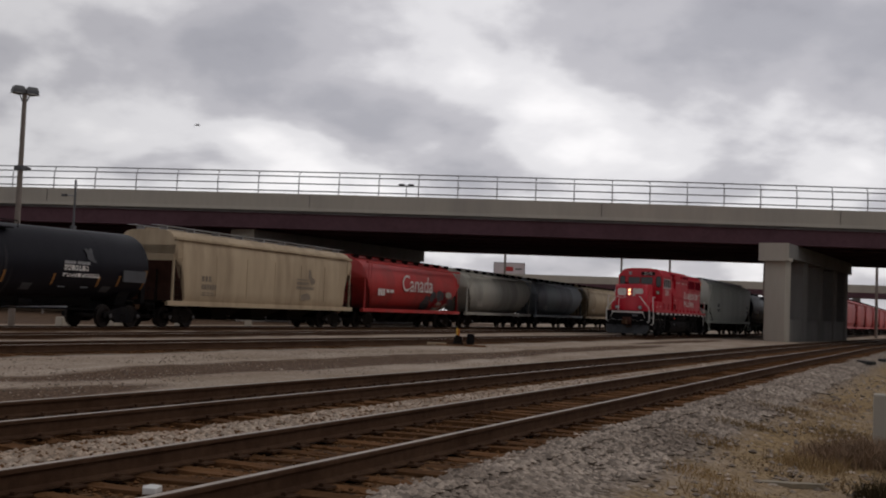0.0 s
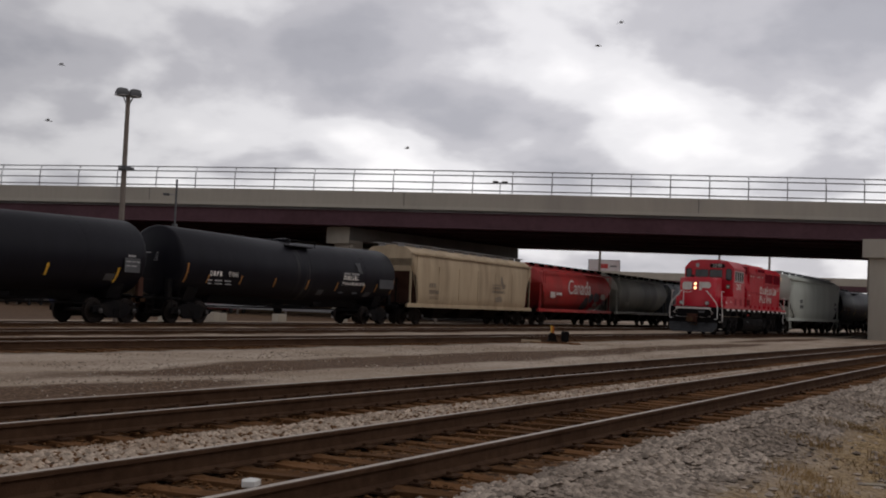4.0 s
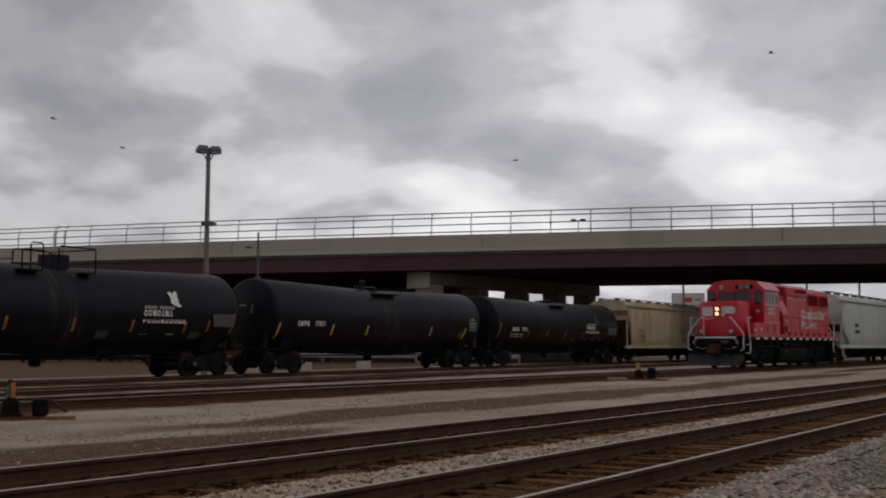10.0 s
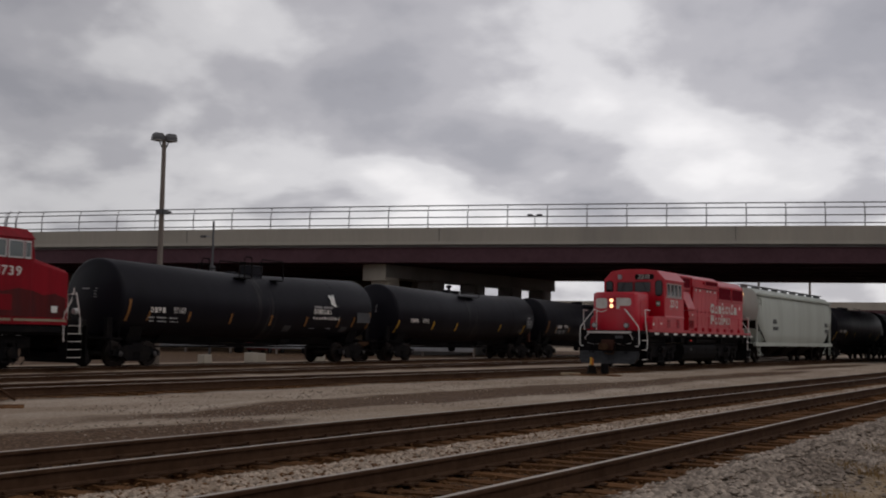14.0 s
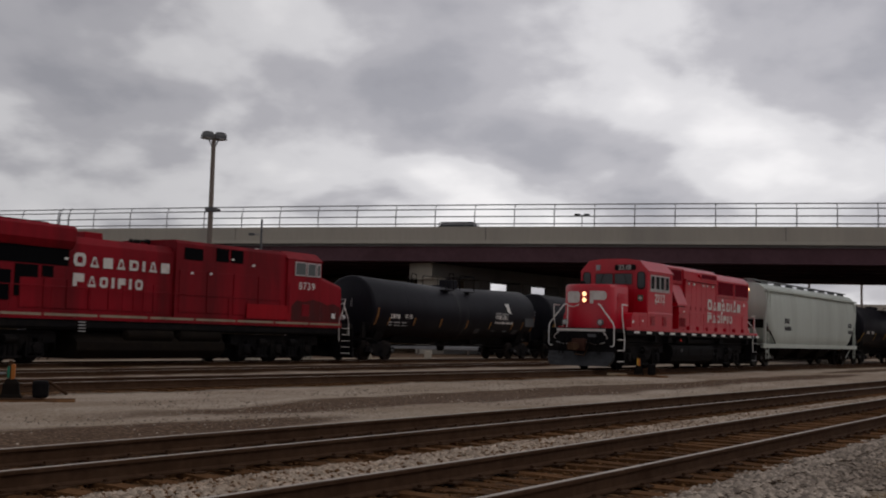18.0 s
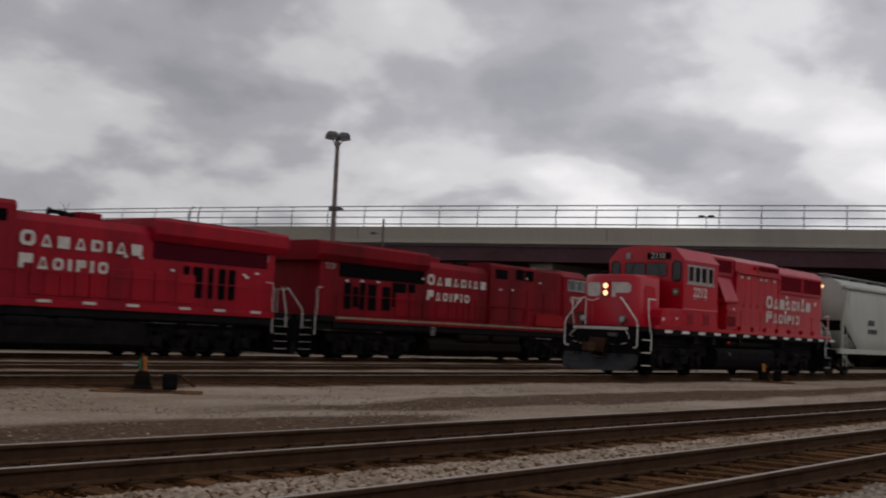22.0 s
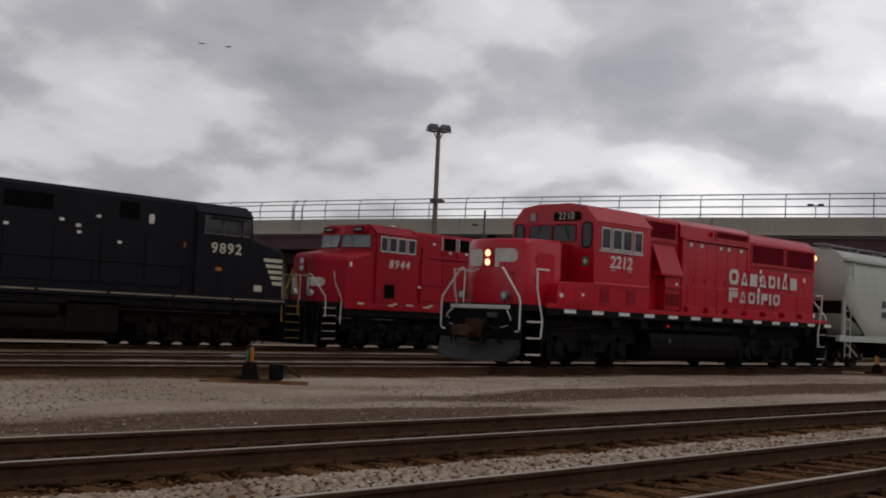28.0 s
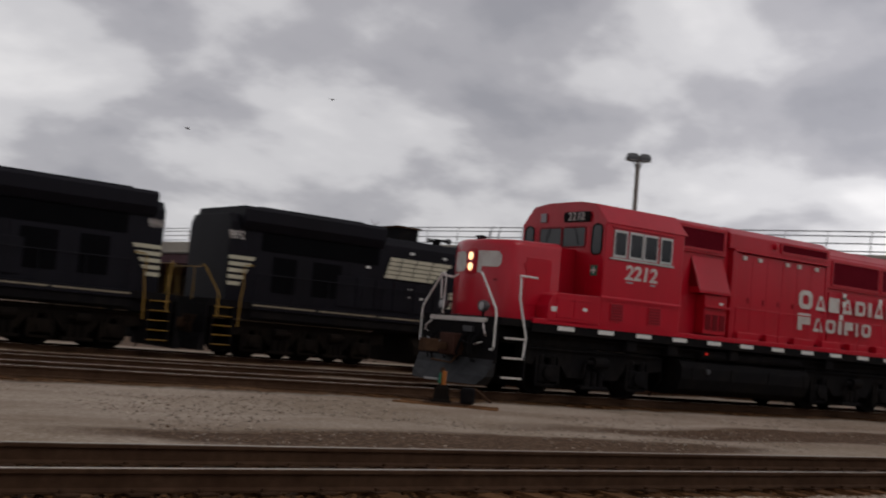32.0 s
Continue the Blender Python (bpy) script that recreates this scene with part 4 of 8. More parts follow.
            for r_, (n, z, h) in enumerate(((10, 2.52, 0.08), (7, 2.28, 0.17), (10, 2.04, 0.17))):
                blocks("owner_word", [0.15] * n, 0.045, h, dark, car, xw, yy, z, s)
            bm = bmesh.new()
            bm.faces.new([bm.verts.new((xw + sgn * u, yy + s * 0.004, z)) for u, z in ((1.25, 2.7), (1.25, 3.1), (1.5, 3.15), (1.65, 2.75), (2.05, 2.6), (2.0, 2.4), (1.6, 2.3), (1.45, 2.5))])
            part("owner_emblem", bm, dark, car, "dark painted emblem")
            bm = bmesh.new()
            bm.faces.new([bm.verts.new((xw + sgn * (1.0 + 0.6 * math.cos(a * 0.63)), yy + s * 0.003, 1.6 + 0.2 * math.sin(a * 0.63) + 0.05 * (a % 3))) for a in range(10)])
            part("paint_patch", bm, dark, car, "darker touched-up patch")
        elif word:
            blocks("owner_mark", [0.3, 0.3, 0.24], 0.06, 0.42, dark, car, x0 - sgn * 0.3, yy, 2.0, s)
            blocks("stencil_mark", [0.4, 0.6], 0.1, 0.2, dark, car, x0 + sgn * 0.9, yy, 2.2, s, joined=True)
        for zz in (1.95, 1.8, 1.65) if round_body and not word else ():
            blocks("stencil_mark", [0.35, 0.22, 0.3], 0.08, 0.05, dark, car, x0, yy, zz, s, joined=True)
        if word:
            letters("word", word, 1.5, LETTER, car, x0 + sgn * 5.9, s * (w + 0.03), 2.82, s, "large white painted word", 1.15, 0.0)
            rnd = random.Random(3)
            for k in range(14):
                xx, zz = rnd.uniform(0.6, 6.6), rnd.uniform(1.4, 2.3)
                aa, bb = rnd.uniform(0.3, 0.8), rnd.uniform(0.2, 0.42)
                bm = bmesh.new()
                face = lambda z: s * (w * math.sqrt(max(0.05, 1 - ((z - 2.72) / 1.72) ** 2)) + 0.025 + 0.001 * k)
                bm.faces.new([bm.verts.new((sgn * (xx + aa * math.cos(q * 0.785 + 0.2)), face(zz + bb * math.sin(q * 0.785)), zz + bb * math.sin(q * 0.785))) for q in range(8)])
                part("sprayed_patch", bm, (STENCIL, GREYCAR, STENCIL, RED_DULL)[k % 4], car, "grey sprayed paint patch")
    return car


# the engines -------------------------------------------------------------


def engine_truck(car, x, axles, spacing, r, line, mat):
    """A cast engine truck: side frames with pedestals, springs, brake cylinders and sand pipes."""
    bm = bmesh.new()
    half = spacing * (axles - 1) / 2
    end = half + 0.82
    for s in (-1, 1):
        y0, y1 = sorted((s * 1.02, s * 1.17))
        # upper beam, arched over the axles and dropped between them
        top = [(x - end, 0.72), (x - end, 1.0), (x - end + 0.2, 1.08), (x + end - 0.2, 1.08), (x + end, 1.0), (x + end, 0.72)]
        low = []
        for k in range(axles - 1, -1, -1):
            xa = x - half + spacing * k
            low += [(xa + 0.42, 0.66), (xa + 0.34, 0.84), (xa - 0.34, 0.84), (xa - 0.42, 0.66)]
            if k:
                low += [(xa - 0.62, 0.42), (xa - spacing + 0.62, 0.42)]
        prism(top + low, y0, y1, "y", bm)
        for k in range(axles):
            xa = x - half + spacing * k
            for q in (-0.36, 0.28):
                box(xa + q, xa + q + 0.08, min(s * 1.0, s * 1.2), max(s * 1.0, s * 1.2), 0.26, 0.86, 0, bm)
            box(xa - 0.3, xa + 0.3, min(s * 1.05, s * 1.16), max(s * 1.05, s * 1.16), 0.2, 0.27, 0, bm)
            for q in (-0.17, 0.17):
                lathe([(r + 0.16, 0.075), (r + 0.2, 0.085), (r + 0.36, 0.085), (r + 0.4, 0.07)], "z", 8, bm, (xa + q, s * 1.13, 0))
            tube([(xa + 0.56, s * 1.1, 0.95), (xa + 0.6, s * 1.02, 0.45), (xa + 0.47, s * 0.8, 0.12)], 0.022, 6, bm)
        tube([(x - end + 0.1, s * 1.21, 1.02), (x + end - 0.1, s * 1.21, 1.02)], 0.024, 6, bm)
        tube([(x - end, s * 1.1, 0.8), (x - end - 0.1, s * 1.05, 0.5), (x - end - 0.02, s * 0.78, 0.12)], 0.024, 6, bm)
        tube([(x + end, s * 1.1, 0.8), (x + end + 0.1, s * 1.05, 0.5), (x + end + 0.02, s * 0.78, 0.12)], 0.024, 6, bm)
    box(x - half, x + half, -0.9, 0.9, 0.6, 0.95, 0.02, bm)
    box(x - half - 0.5, x + half + 0.5, -0.62, 0.62, 0.14, 0.62, 0.02, bm)
    t = part("truck", bm, mat, car)
    for s in (-1, 1):
        for k in range(axles):
            xa = x - half + spacing * k
            jb = box(xa - 0.27, xa + 0.27, min(s * 1.08, s * 1.22), max(s * 1.08, s * 1.22), r - 0.2, r + 0.18, 0.03)
            lathe([(s * 1.22, 0.17), (s * 1.29, 0.16), (s * 1.31, 0.06)], "y", 14, jb, (xa, 0, r))
            part("journal_box", jb, mat, t)
            if k < axles - 1:
                xm = xa + spacing / 2
                bc = lathe([(xm - 0.3, 0.05), (xm - 0.29, 0.13), (xm + 0.12, 0.13), (xm + 0.13, 0.06), (xm + 0.3, 0.04)], "x", 12, None, (0, s * 1.26, 0.80))
                box(xm - 0.2, xm + 0.02, min(s * 1.15, s * 1.27), max(s * 1.15, s * 1.27), 0.64, 0.72, 0, bc)
                tube([(xm + 0.3, s * 1.26, 0.80), (xm + 0.38, s * 1.24, 0.45)], 0.03, 6, bc)
                part("brake_cylinder", bc, mat, t)
                for q in (-0.2, 0.0, 0.2):
                    part("spring", lathe([(0.26, 0.08), (0.3, 0.085), (0.56, 0.085), (0.6, 0.08)], "z", 8, None, (xm + q, s * 1.18, 0)), mat, t)
                part("spring_plank", box(xm - 0.42, xm + 0.42, min(s * 1.08, s * 1.26), max(s * 1.08, s * 1.26), 0.19, 0.27, 0.015), mat, t)
    for k in range(axles):
        wheelset(t, x - half + spacing * k, r, line)
    return t


def handrail(car, pts, mat, posts=(), name="handrail", r=0.018):
    bm = tube(pts, r, 6)
    for a, b in posts:
        tube([a, b], r * 0.9, 6, bm)
    return part(name, bm, mat, car)


def window(car, name, quad, frame_mat, glass_mat, t=0.05):
    """A framed pane on a flat four-cornered place; corners in order round it. The pane stands a little proud."""
    q = [Vector(p) for p in quad]
    n = (q[1] - q[0]).cross(q[3] - q[0]).normalized()
    c = sum(q, Vector()) / 4
    bm = bmesh.new()
    outer = [bm.verts.new(p + n * 0.004) for p in q]
    up = [bm.verts.new(p + n * 0.03) for p in q]
    inner = [bm.verts.new(p + (c - p).normalized() * t * 1.3 + n * 0.03) for p in q]
    low = [bm.verts.new(p + (c - p).normalized() * t * 1.3 + n * 0.008) for p in q]
    for i in range(4):
        j = (i + 1) % 4
        bm.faces.new((outer[i], outer[j], up[j], up[i]))
        bm.faces.new((up[i], up[j], inner[j], inner[i]))
        bm.faces.new((inner[i], inner[j], low[j], low[i]))
    fr = part(name, bm, frame_mat, car)
    bm = bmesh.new()
    bm.faces.new([bm.verts.new(p + (c - p).normalized() * t + n * 0.010) for p in q])
    part("pane", bm, glass_mat, fr, "dark glass pane")
    return fr


def nose_front(y):
    """How far forward the beveled nose of the red switcher stands at y."""
    return 7.0 - 0.38 * max(0.0, abs(y) - 0.4)


def nose_shape(parent, ring):
    """A plain painted shape laid on the beveled nose."""
    bm = bmesh.new()
    lo, hi = min(p[0] for p in ring), max(p[0] for p in ring)
    f = bm.faces.new([bm.verts.new((nose_front(y) + 0.008, y, z)) for y, z in ring])
    if lo < 0.4 < hi or lo < -0.4 < hi:
        cut = 0.4 if hi > 0.4 else -0.4
        bmesh.ops.bisect_plane(bm, geom=list(bm.verts) + list(bm.edges) + [f], plane_co=(0, cut, 0), plane_no=(0, 1, 0))
        for v in bm.verts:
            v.co.x = nose_front(v.co.y) + 0.008
    return part("nose_mark", bm, LETTER, parent, "white painted block")


def rounded(y0, y1, z0, z1, c):
    return [(y0 + c, z0), (y1 - c, z0), (y1 - 0.3 * c, z0 + 0.3 * c), (y1, z0 + c), (y1, z1 - c), (y1 - 0.3 * c, z1 - 0.3 * c), (y1 - c, z1), (y0 + c, z1), (y0 + 0.3 * c, z1 - 0.3 * c), (y0, z1 - c), (y0, z0 + c), (y0 + 0.3 * c, z0 + 0.3 * c)]


def round_window(car, name, x, y0, y1, z0, z1, c, rim):
    """A pane with rounded corners in a thin rubber frame, on a face that looks forward."""
    bm = bmesh.new()
    rings = []
    for grow, dx in ((0.035, 0.0), (0.035, 0.02), (0.0, 0.02), (0.0, 0.004)):
        rings.append([(x + dx, y, z) for y, z in rounded(y0 - grow, y1 + grow, z0 - grow, z1 + grow, c + grow)])
    fr = part(name, loft(rings, bm, caps=False), rim, car)
    bm = bmesh.new()
    bm.faces.new([bm.verts.new((x + 0.009, y, z)) for y, z in rounded(y0, y1, z0, z1, c)])
    part("pane", bm, GLASS, fr, "dark glass pane")
    return fr


def switcher_engine(line):
    """The bright red four-axle road switcher. Local +x is its front."""
    car = thing("diesel_locomotive", "bright red four-axle diesel engine with white sill dashes and lit headlights", "locomotive")
    S = (-1, 1)
    W = 1.52
    XF = 4.44            # cab front

    def span(s, a, b):
        return min(s * a, s * b), max(s * a, s * b)
    # underframe and side sill
    part("underframe", box(-8.9, 7.2, -1.2, 1.2, 1.1, 1.46, 0.02), GRIME, car)
    for s in S:
        part("side_sill", box(-8.85, 6.35, *span(s, 1.36, W), 1.57, 1.68, 0.012), RED, car)
        part("lower_sill", box(-8.85, 6.35, *span(s, 1.3, 1.5), 1.38, 1.57, 0.01), GRIME, car, "black sill band")
        for k in range(13):
            x = 5.39 - k * 1.19
            part("sill_dash", box(x - 0.24, x + 0.24, *span(s, 1.5, 1.512), 1.455, 1.55), WHITE, car, "white reflective dash")
        for x in (3.3, 1.95, -0.2, -4.0, -7.6):
            part("jacking_pad", box(x - 0.16, x + 0.16, *span(s, 1.2, 1.44), 1.12, 1.38, 0.02), GRIME, car)
        part("sill_pipe", tube([(-8.2, s * 1.34, 1.3), (-3.4, s * 1.34, 1.28), (2.0, s * 1.34, 1.3), (5.9, s * 1.3, 1.32)], 0.025, 6), GRIME, car)
    part("walkway", box(-8.9, 7.2, -1.46, 1.46, 1.46, 1.62, 0.01), GRIME, car)
    # short hood: beveled front, and a narrower rear so that the cab's front doors can swing
    plan = [(5.35, -1.08), (6.5, -1.08), (6.62, -1.06), (6.79, -0.95), (7.0, -0.4), (7.0, 0.4), (6.79, 0.95), (6.62, 1.06), (6.5, 1.08), (5.35, 1.08)]

    def ring(z, k=1.0, back=0.0):
        return [(5.35 + (x - 5.35) * (1 - back), y * k, z(x)) for x, y in plan]
    nose = loft([ring(lambda x: 1.62), ring(lambda x: 3.2 + 0.03 * (7 - x)), ring(lambda x: 3.29 + 0.03 * (7 - x), 0.975, 0.012), ring(lambda x: 3.34 + 0.03 * (7 - x), 0.91, 0.045)])
    n = part("short_hood", nose, RED, car, smooth=True)
    part("nose_back", prism([(XF, 1.62), (5.4, 1.62), (5.4, 3.32), (5.3, 3.37), (XF, 3.38)], -0.55, 0.55, "y", bevel=0.02), RED, n)
    for s in S:
        part("nose_side_door", box(5.6, 6.3, *span(s, 1.08, 1.096), 1.95, 3.0, 0.006), RED, n)
        for z in (2.2, 2.75):
            part("door_hinge", box(6.29, 6.36, *span(s, 1.08, 1.11), z, z + 0.12, 0.004), RED, n)
    part("headlight_housing", prism([(-0.17, 2.56), (0.17, 2.56), (0.17, 3.06), (0.1, 3.13), (-0.1, 3.13), (-0.17, 3.06)], 6.96, 7.035, "x", bevel=0.012), RED, car)
    for z in (2.71, 2.95):
        part("headlight_rim", lathe([(7.03, 0.105), (7.05, 0.105), (7.052, 0.09), (7.042, 0.088)], "x", 16, None, (0, 0, z)), ALU, car)
        part("headlight", lathe([(7.04, 0.09), (7.055, 0.085), (7.066, 0.05)], "x", 14, None, (0, 0, z)), HEAD, car, "lit yellow headlight")
    nose_shape(car, rounded(-0.84, -0.22, 2.6, 3.06, 0.1))
    nose_shape(car, [(0.22, 2.58), (0.38, 2.58), (0.38, 2.72), (0.78, 2.72), (0.86, 2.8), (0.86, 2.98), (0.78, 3.07), (0.22, 3.07)])
    part("nose_antenna", lathe([(3.36, 0.1), (3.42, 0.1), (3.45, 0.16), (3.48, 0.05)], "z", 12, None, (6.55, -0.35, 0)), GRIME, car)
    part("nose_latch", box(6.86, 6.89, 0.66, 0.8, 2.42, 2.46), RED_DULL, car)
    # cab
    cab = [(-W, 1.62), (W, 1.62), (W, 4.02), (1.12, 4.42), (0.55, 4.49), (-0.55, 4.49), (-1.12, 4.42), (-W, 4.02)]
    part("cab", prism(cab, 1.9, XF, "x", bevel=0.035), RED, car)
    part("cab_roof", loft([[(x, y, z) for y, z in ((-1.545, 4.0), (-1.13, 4.445), (-0.56, 4.52), (0.56, 4.52), (1.13, 4.445), (1.545, 4.0), (1.52, 3.98), (1.11, 4.42), (0.55, 4.49), (-0.55, 4.49), (-1.11, 4.42), (-1.52, 3.98))] for x in (1.84, XF - 0.01)]), RED, car, "bright red cab roof")
    part("roof_hatch", box(2.6, 3.6, -0.4, 0.4, 4.5, 4.56, 0.02), RED, car)
    for s in S:
        for a, b in ((4.2, 3.78), (3.72, 3.27), (3.25, 2.80), (2.72, 2.32)):
            q = [(a, s * W, 3.24), (b, s * W, 3.24), (b, s * W, 3.86), (a, s * W, 3.86)]
            window(car, "side_window", q if s > 0 else [q[1], q[0], q[3], q[2]], ALU, GLASS)
        part("window_track", box(2.24, 4.28, *span(s, W, W + 0.03), 3.18, 3.225, 0.006), ALU, car)
        part("window_visor", prism([(s * W, 3.95), (s * (W + 0.03), 3.93), (s * (W + 0.03), 3.91), (s * W, 3.9)], 2.25, 4.27, "x"), RED, car)
        letters("road_number", "2212", 0.46, LETTER, car, 3.26, s * (W + 0.004), 2.91, s, "white painted engine number", 1.12, 0.012, 0.1)
        part("number_underline", box(3.5, 3.72, *span(s, W, W + 0.004), 2.68, 2.72), DIMLET, car)
        part("number_underline", box(2.78, 2.95, *span(s, W, W + 0.004), 2.68, 2.72), DIMLET, car)
        round_window(car, "windshield", XF, *span(s, 0.04, 0.82), 3.46, 3.90, 0.05, RED_DULL)
        round_window(car, "cab_door_window", XF, *span(s, 1.08, 1.38), 3.28, 3.95, 0.1, GRIME)
        part("cab_door_edge", box(XF, XF + 0.012, *span(s, 0.94, 0.97), 1.7, 4.02), RED, car)
        part("wiper", tube([(XF + 0.03, s * 0.42, 3.92), (XF + 0.035, s * 0.55, 3.68), (XF + 0.03, s * 0.6, 3.5)], 0.008, 5), GRIME, car)
        part("corner_lamp", box(XF, XF + 0.05, *span(s, 0.60, 0.80), 4.05, 4.27, 0.02), GALV, car, "small dull class lamp")
        # low red compartment beside the nose, flush with the cab's side
        part("battery_box", prism([(XF, 1.62), (5.95, 1.62), (5.95, 1.98), (5.85, 2.22), (5.7, 2.28), (XF, 2.3)], *span(s, 1.08, W), "y", bevel=0.02), RED, car)
        part("ledge", prism([(s * W, 2.26), (s * (W + 0.03), 2.25), (s * (W + 0.03), 2.3), (s * W, 2.34)], 1.92, XF + 0.02, "x"), RED, car, "projecting ledge")
        for x in (3.95, 2.75):
            lv = part("louvred_panel", box(x - 0.22, x + 0.22, *span(s, W, W + 0.015), 1.76, 2.2, 0.006), RED, car)
            for q in range(6):
                part("louvre", prism([(s * (W + 0.015), 1.8 + q * 0.065), (s * (W + 0.035), 1.8 + q * 0.065), (s * (W + 0.015), 1.85 + q * 0.065)], x - 0.18, x + 0.18, "x"), RED_DULL, lv)
        for x in (5.0, 5.5):
            part("battery_door", box(x - 0.22, x + 0.22, *span(s, W, W + 0.015), 1.74, 2.18, 0.008), RED, car)
        for q in range(3):
            part("vent_slot", box(4.75 + 0.22 * q, 4.9 + 0.22 * q, *span(s, W + 0.013, W + 0.02), 2.12, 2.135), RED_DULL, car)
        part("sticker", box(5.72, 5.87, *span(s, W, W + 0.006), 1.86, 1.97), WHITE, car)
        part("sticker", box(4.85, 4.97, *span(s, W + 0.015, W + 0.02), 1.93, 2.0), WHITE, car)
    part("number_board", prism(rounded(0.06, 0.98, 4.03, 4.27, 0.06), XF, XF + 0.05, "x"), GRIME, car, "black number board")
    tmp = letters("number_board_text", "2212", 0.27, LETTER, car, 0, 0, 0, -1, "small white number", 1.1)
    tmp.matrix_basis = Matrix.Translation((XF + 0.058, 0.52, 4.15)) @ pose(0, 0, 0, 0, 0, 90)
    for y in (1.2,):
        part("safety_sign", box(XF, XF + 0.014, y - 0.11, y + 0.11, 2.78, 3.02), GREEN, car, "small green square sign")
        bm = box(XF + 0.015, XF + 0.022, y - 0.025, y + 0.025, 2.82, 2.98)
        box(XF + 0.0155, XF + 0.0225, y - 0.08, y + 0.08, 2.875, 2.925, 0, bm)
        part("sign_cross", bm, WHITE, car)
    # long hood in its lengths
    H = 1.12
    part("long_hood", prism([(-H, 1.62), (H, 1.62), (H, 4.2), (H - 0.16, 4.34), (-H + 0.16, 4.34), (-H, 4.2)], -8.5, 1.9, "x", bevel=0.02), RED, car)
    part("filter_hood", prism([(-H - 0.06, 3.68), (H + 0.06, 3.68), (H + 0.06, 4.36), (H - 0.05, 4.44), (-H + 0.05, 4.44), (-H - 0.06, 4.36)], 0.05, 1.86, "x", bevel=0.02), RED, car, "air filter housing behind the cab")
    part("exhaust_hood", prism([(-H - 0.12, 3.93), (H + 0.12, 3.93), (H + 0.12, 4.30), (H - 0.12, 4.47), (-H + 0.12, 4.47), (-H - 0.12, 4.30)], -3.98, 0.0, "x", bevel=0.025), RED, car, "raised hood over the engine")
    part("radiator_hood", prism([(-H - 0.06, 3.3), (H + 0.06, 3.3), (H + 0.06, 4.12), (H - 0.22, 4.40), (-H + 0.22, 4.40), (-H - 0.06, 4.12)], -8.5, -4.04, "x", bevel=0.025), RED, car, "radiator section with sloped shoulders")
    part("hood_end", box(-8.56, -8.5, -H + 0.1, H - 0.1, 1.7, 4.2, 0.02), RED, car)
    for s in S:
        def panel(name, x0, x1, z0, z1, mat, half=H, d=0.05, b=0.01, lab="", under=None):
            return part(name, box(min(x0, x1), max(x0, x1), *span(s, half, half + d), z0, z1, b), mat, under or car, lab)

        def mesh_panel(name, x0, x1, z0, z1, half, lab):
            g = panel(name, x0, x1, z0, z1, GRILLE, half, 0.012, 0.003, lab)
            for a in (x0, x1):
                panel("grille_frame", a - 0.03, a + 0.03, z0, z1, RED, half, 0.03, 0.004, under=g)
            for z in (z0, z1):
                panel("grille_frame", min(x0, x1) + 0.03, max(x0, x1) - 0.03, z - 0.03, z + 0.03, RED, half, 0.03, 0.004, under=g)
            for q in range(1, 7):
                z = z0 + (z1 - z0) * q / 7
                panel("grille_wire", min(x0, x1) + 0.03, max(x0, x1) - 0.03, z - 0.006, z + 0.006, GRILLE, half + 0.012, 0.008, 0, under=g)
            return g
        mesh_panel("air_intake", 1.74, 0.16, 3.78, 4.3, H + 0.06, "dark air intake mesh")
        mesh_panel("exhaust_grille", -1.95, -3.85, 4.03, 4.27, H + 0.12, "dark red mesh")
        mesh_panel("radiator_intake", -4.18, -6.28, 3.4, 4.05, H + 0.06, "dark radiator mesh")
        mesh_panel("radiator_intake", -6.4, -8.35, 3.4, 4.05, H + 0.06, "dark radiator mesh")
        # slanted filter box behind the cab, over a small recessed cabinet
        part("equipment_box", prism([(s * H, 3.62), (s * 1.47, 2.78), (s * 1.47, 2.7), (s * H, 2.7)], 0.12, 1.22, "x", bevel=0.015), RED, car, "slanted filter box")
        # forward facet laid over in darker red to paint its shaded side
        part("box_side", prism([(s * (H + 0.001), 3.6), (s * 1.40, 2.85), (s * (H + 0.001), 2.85)], 1.215, 1.24, "x"), RED_DULL, car)
        eq = panel("equipment_cabinet", 0.15, 0.95, 1.72, 2.68, RED, H, 0.28, 0.015)
        for k in range(3):
            panel("equipment_door", 0.2 + 0.25 * k, 0.4 + 0.25 * k, 1.82, 2.2, RED_DULL, H + 0.28, 0.015, 0.005, under=eq)
        panel("cabinet_shelf", 0.1, 1.0, 2.36, 2.42, RED, H + 0.28, 0.08, 0.008)
        panel("cabinet_label", 0.3, 0.42, 2.45, 2.52, WHITE, H + 0.28, 0.01, 0)
        panel("hood_frame", -0.12, -0.3, 1.66, 3.9, RED, H, 0.14, 0.02)
        panel("hood_frame", -3.86, -3.98, 1.66, 3.9, RED, H, 0.12, 0.02)
        # six tall engine doors under a drip lip
        for k in range(6):
            x0 = -0.32 - 0.59 * k
            d = panel("engine_door", x0, x0 - 0.586, 1.74, 3.84, RED, H, 0.10, 0.012)
            panel("door_latch", x0 - 0.5, x0 - 0.46, 2.6, 2.74, RED_DULL, H + 0.1, 0.02, 0.004, under=d)
        part("drip_lip", box(-3.96, -0.14, *span(s, H, H + 0.17), 3.87, 3.93, 0.008), RED, car)
        for x in (-0.58, -1.17, -2.25, -2.72, -3.45):
            part("lift_lug", box(x - 0.07, x + 0.07, *span(s, H + 0.1, H + 0.14), 3.69, 3.79), LETTER, car)
        for k in range(7):
            x = -4.15 - k * 0.62
            panel("lower_door", x, x - 0.616, 1.76, 3.2, RED, H, 0.03, 0.004)
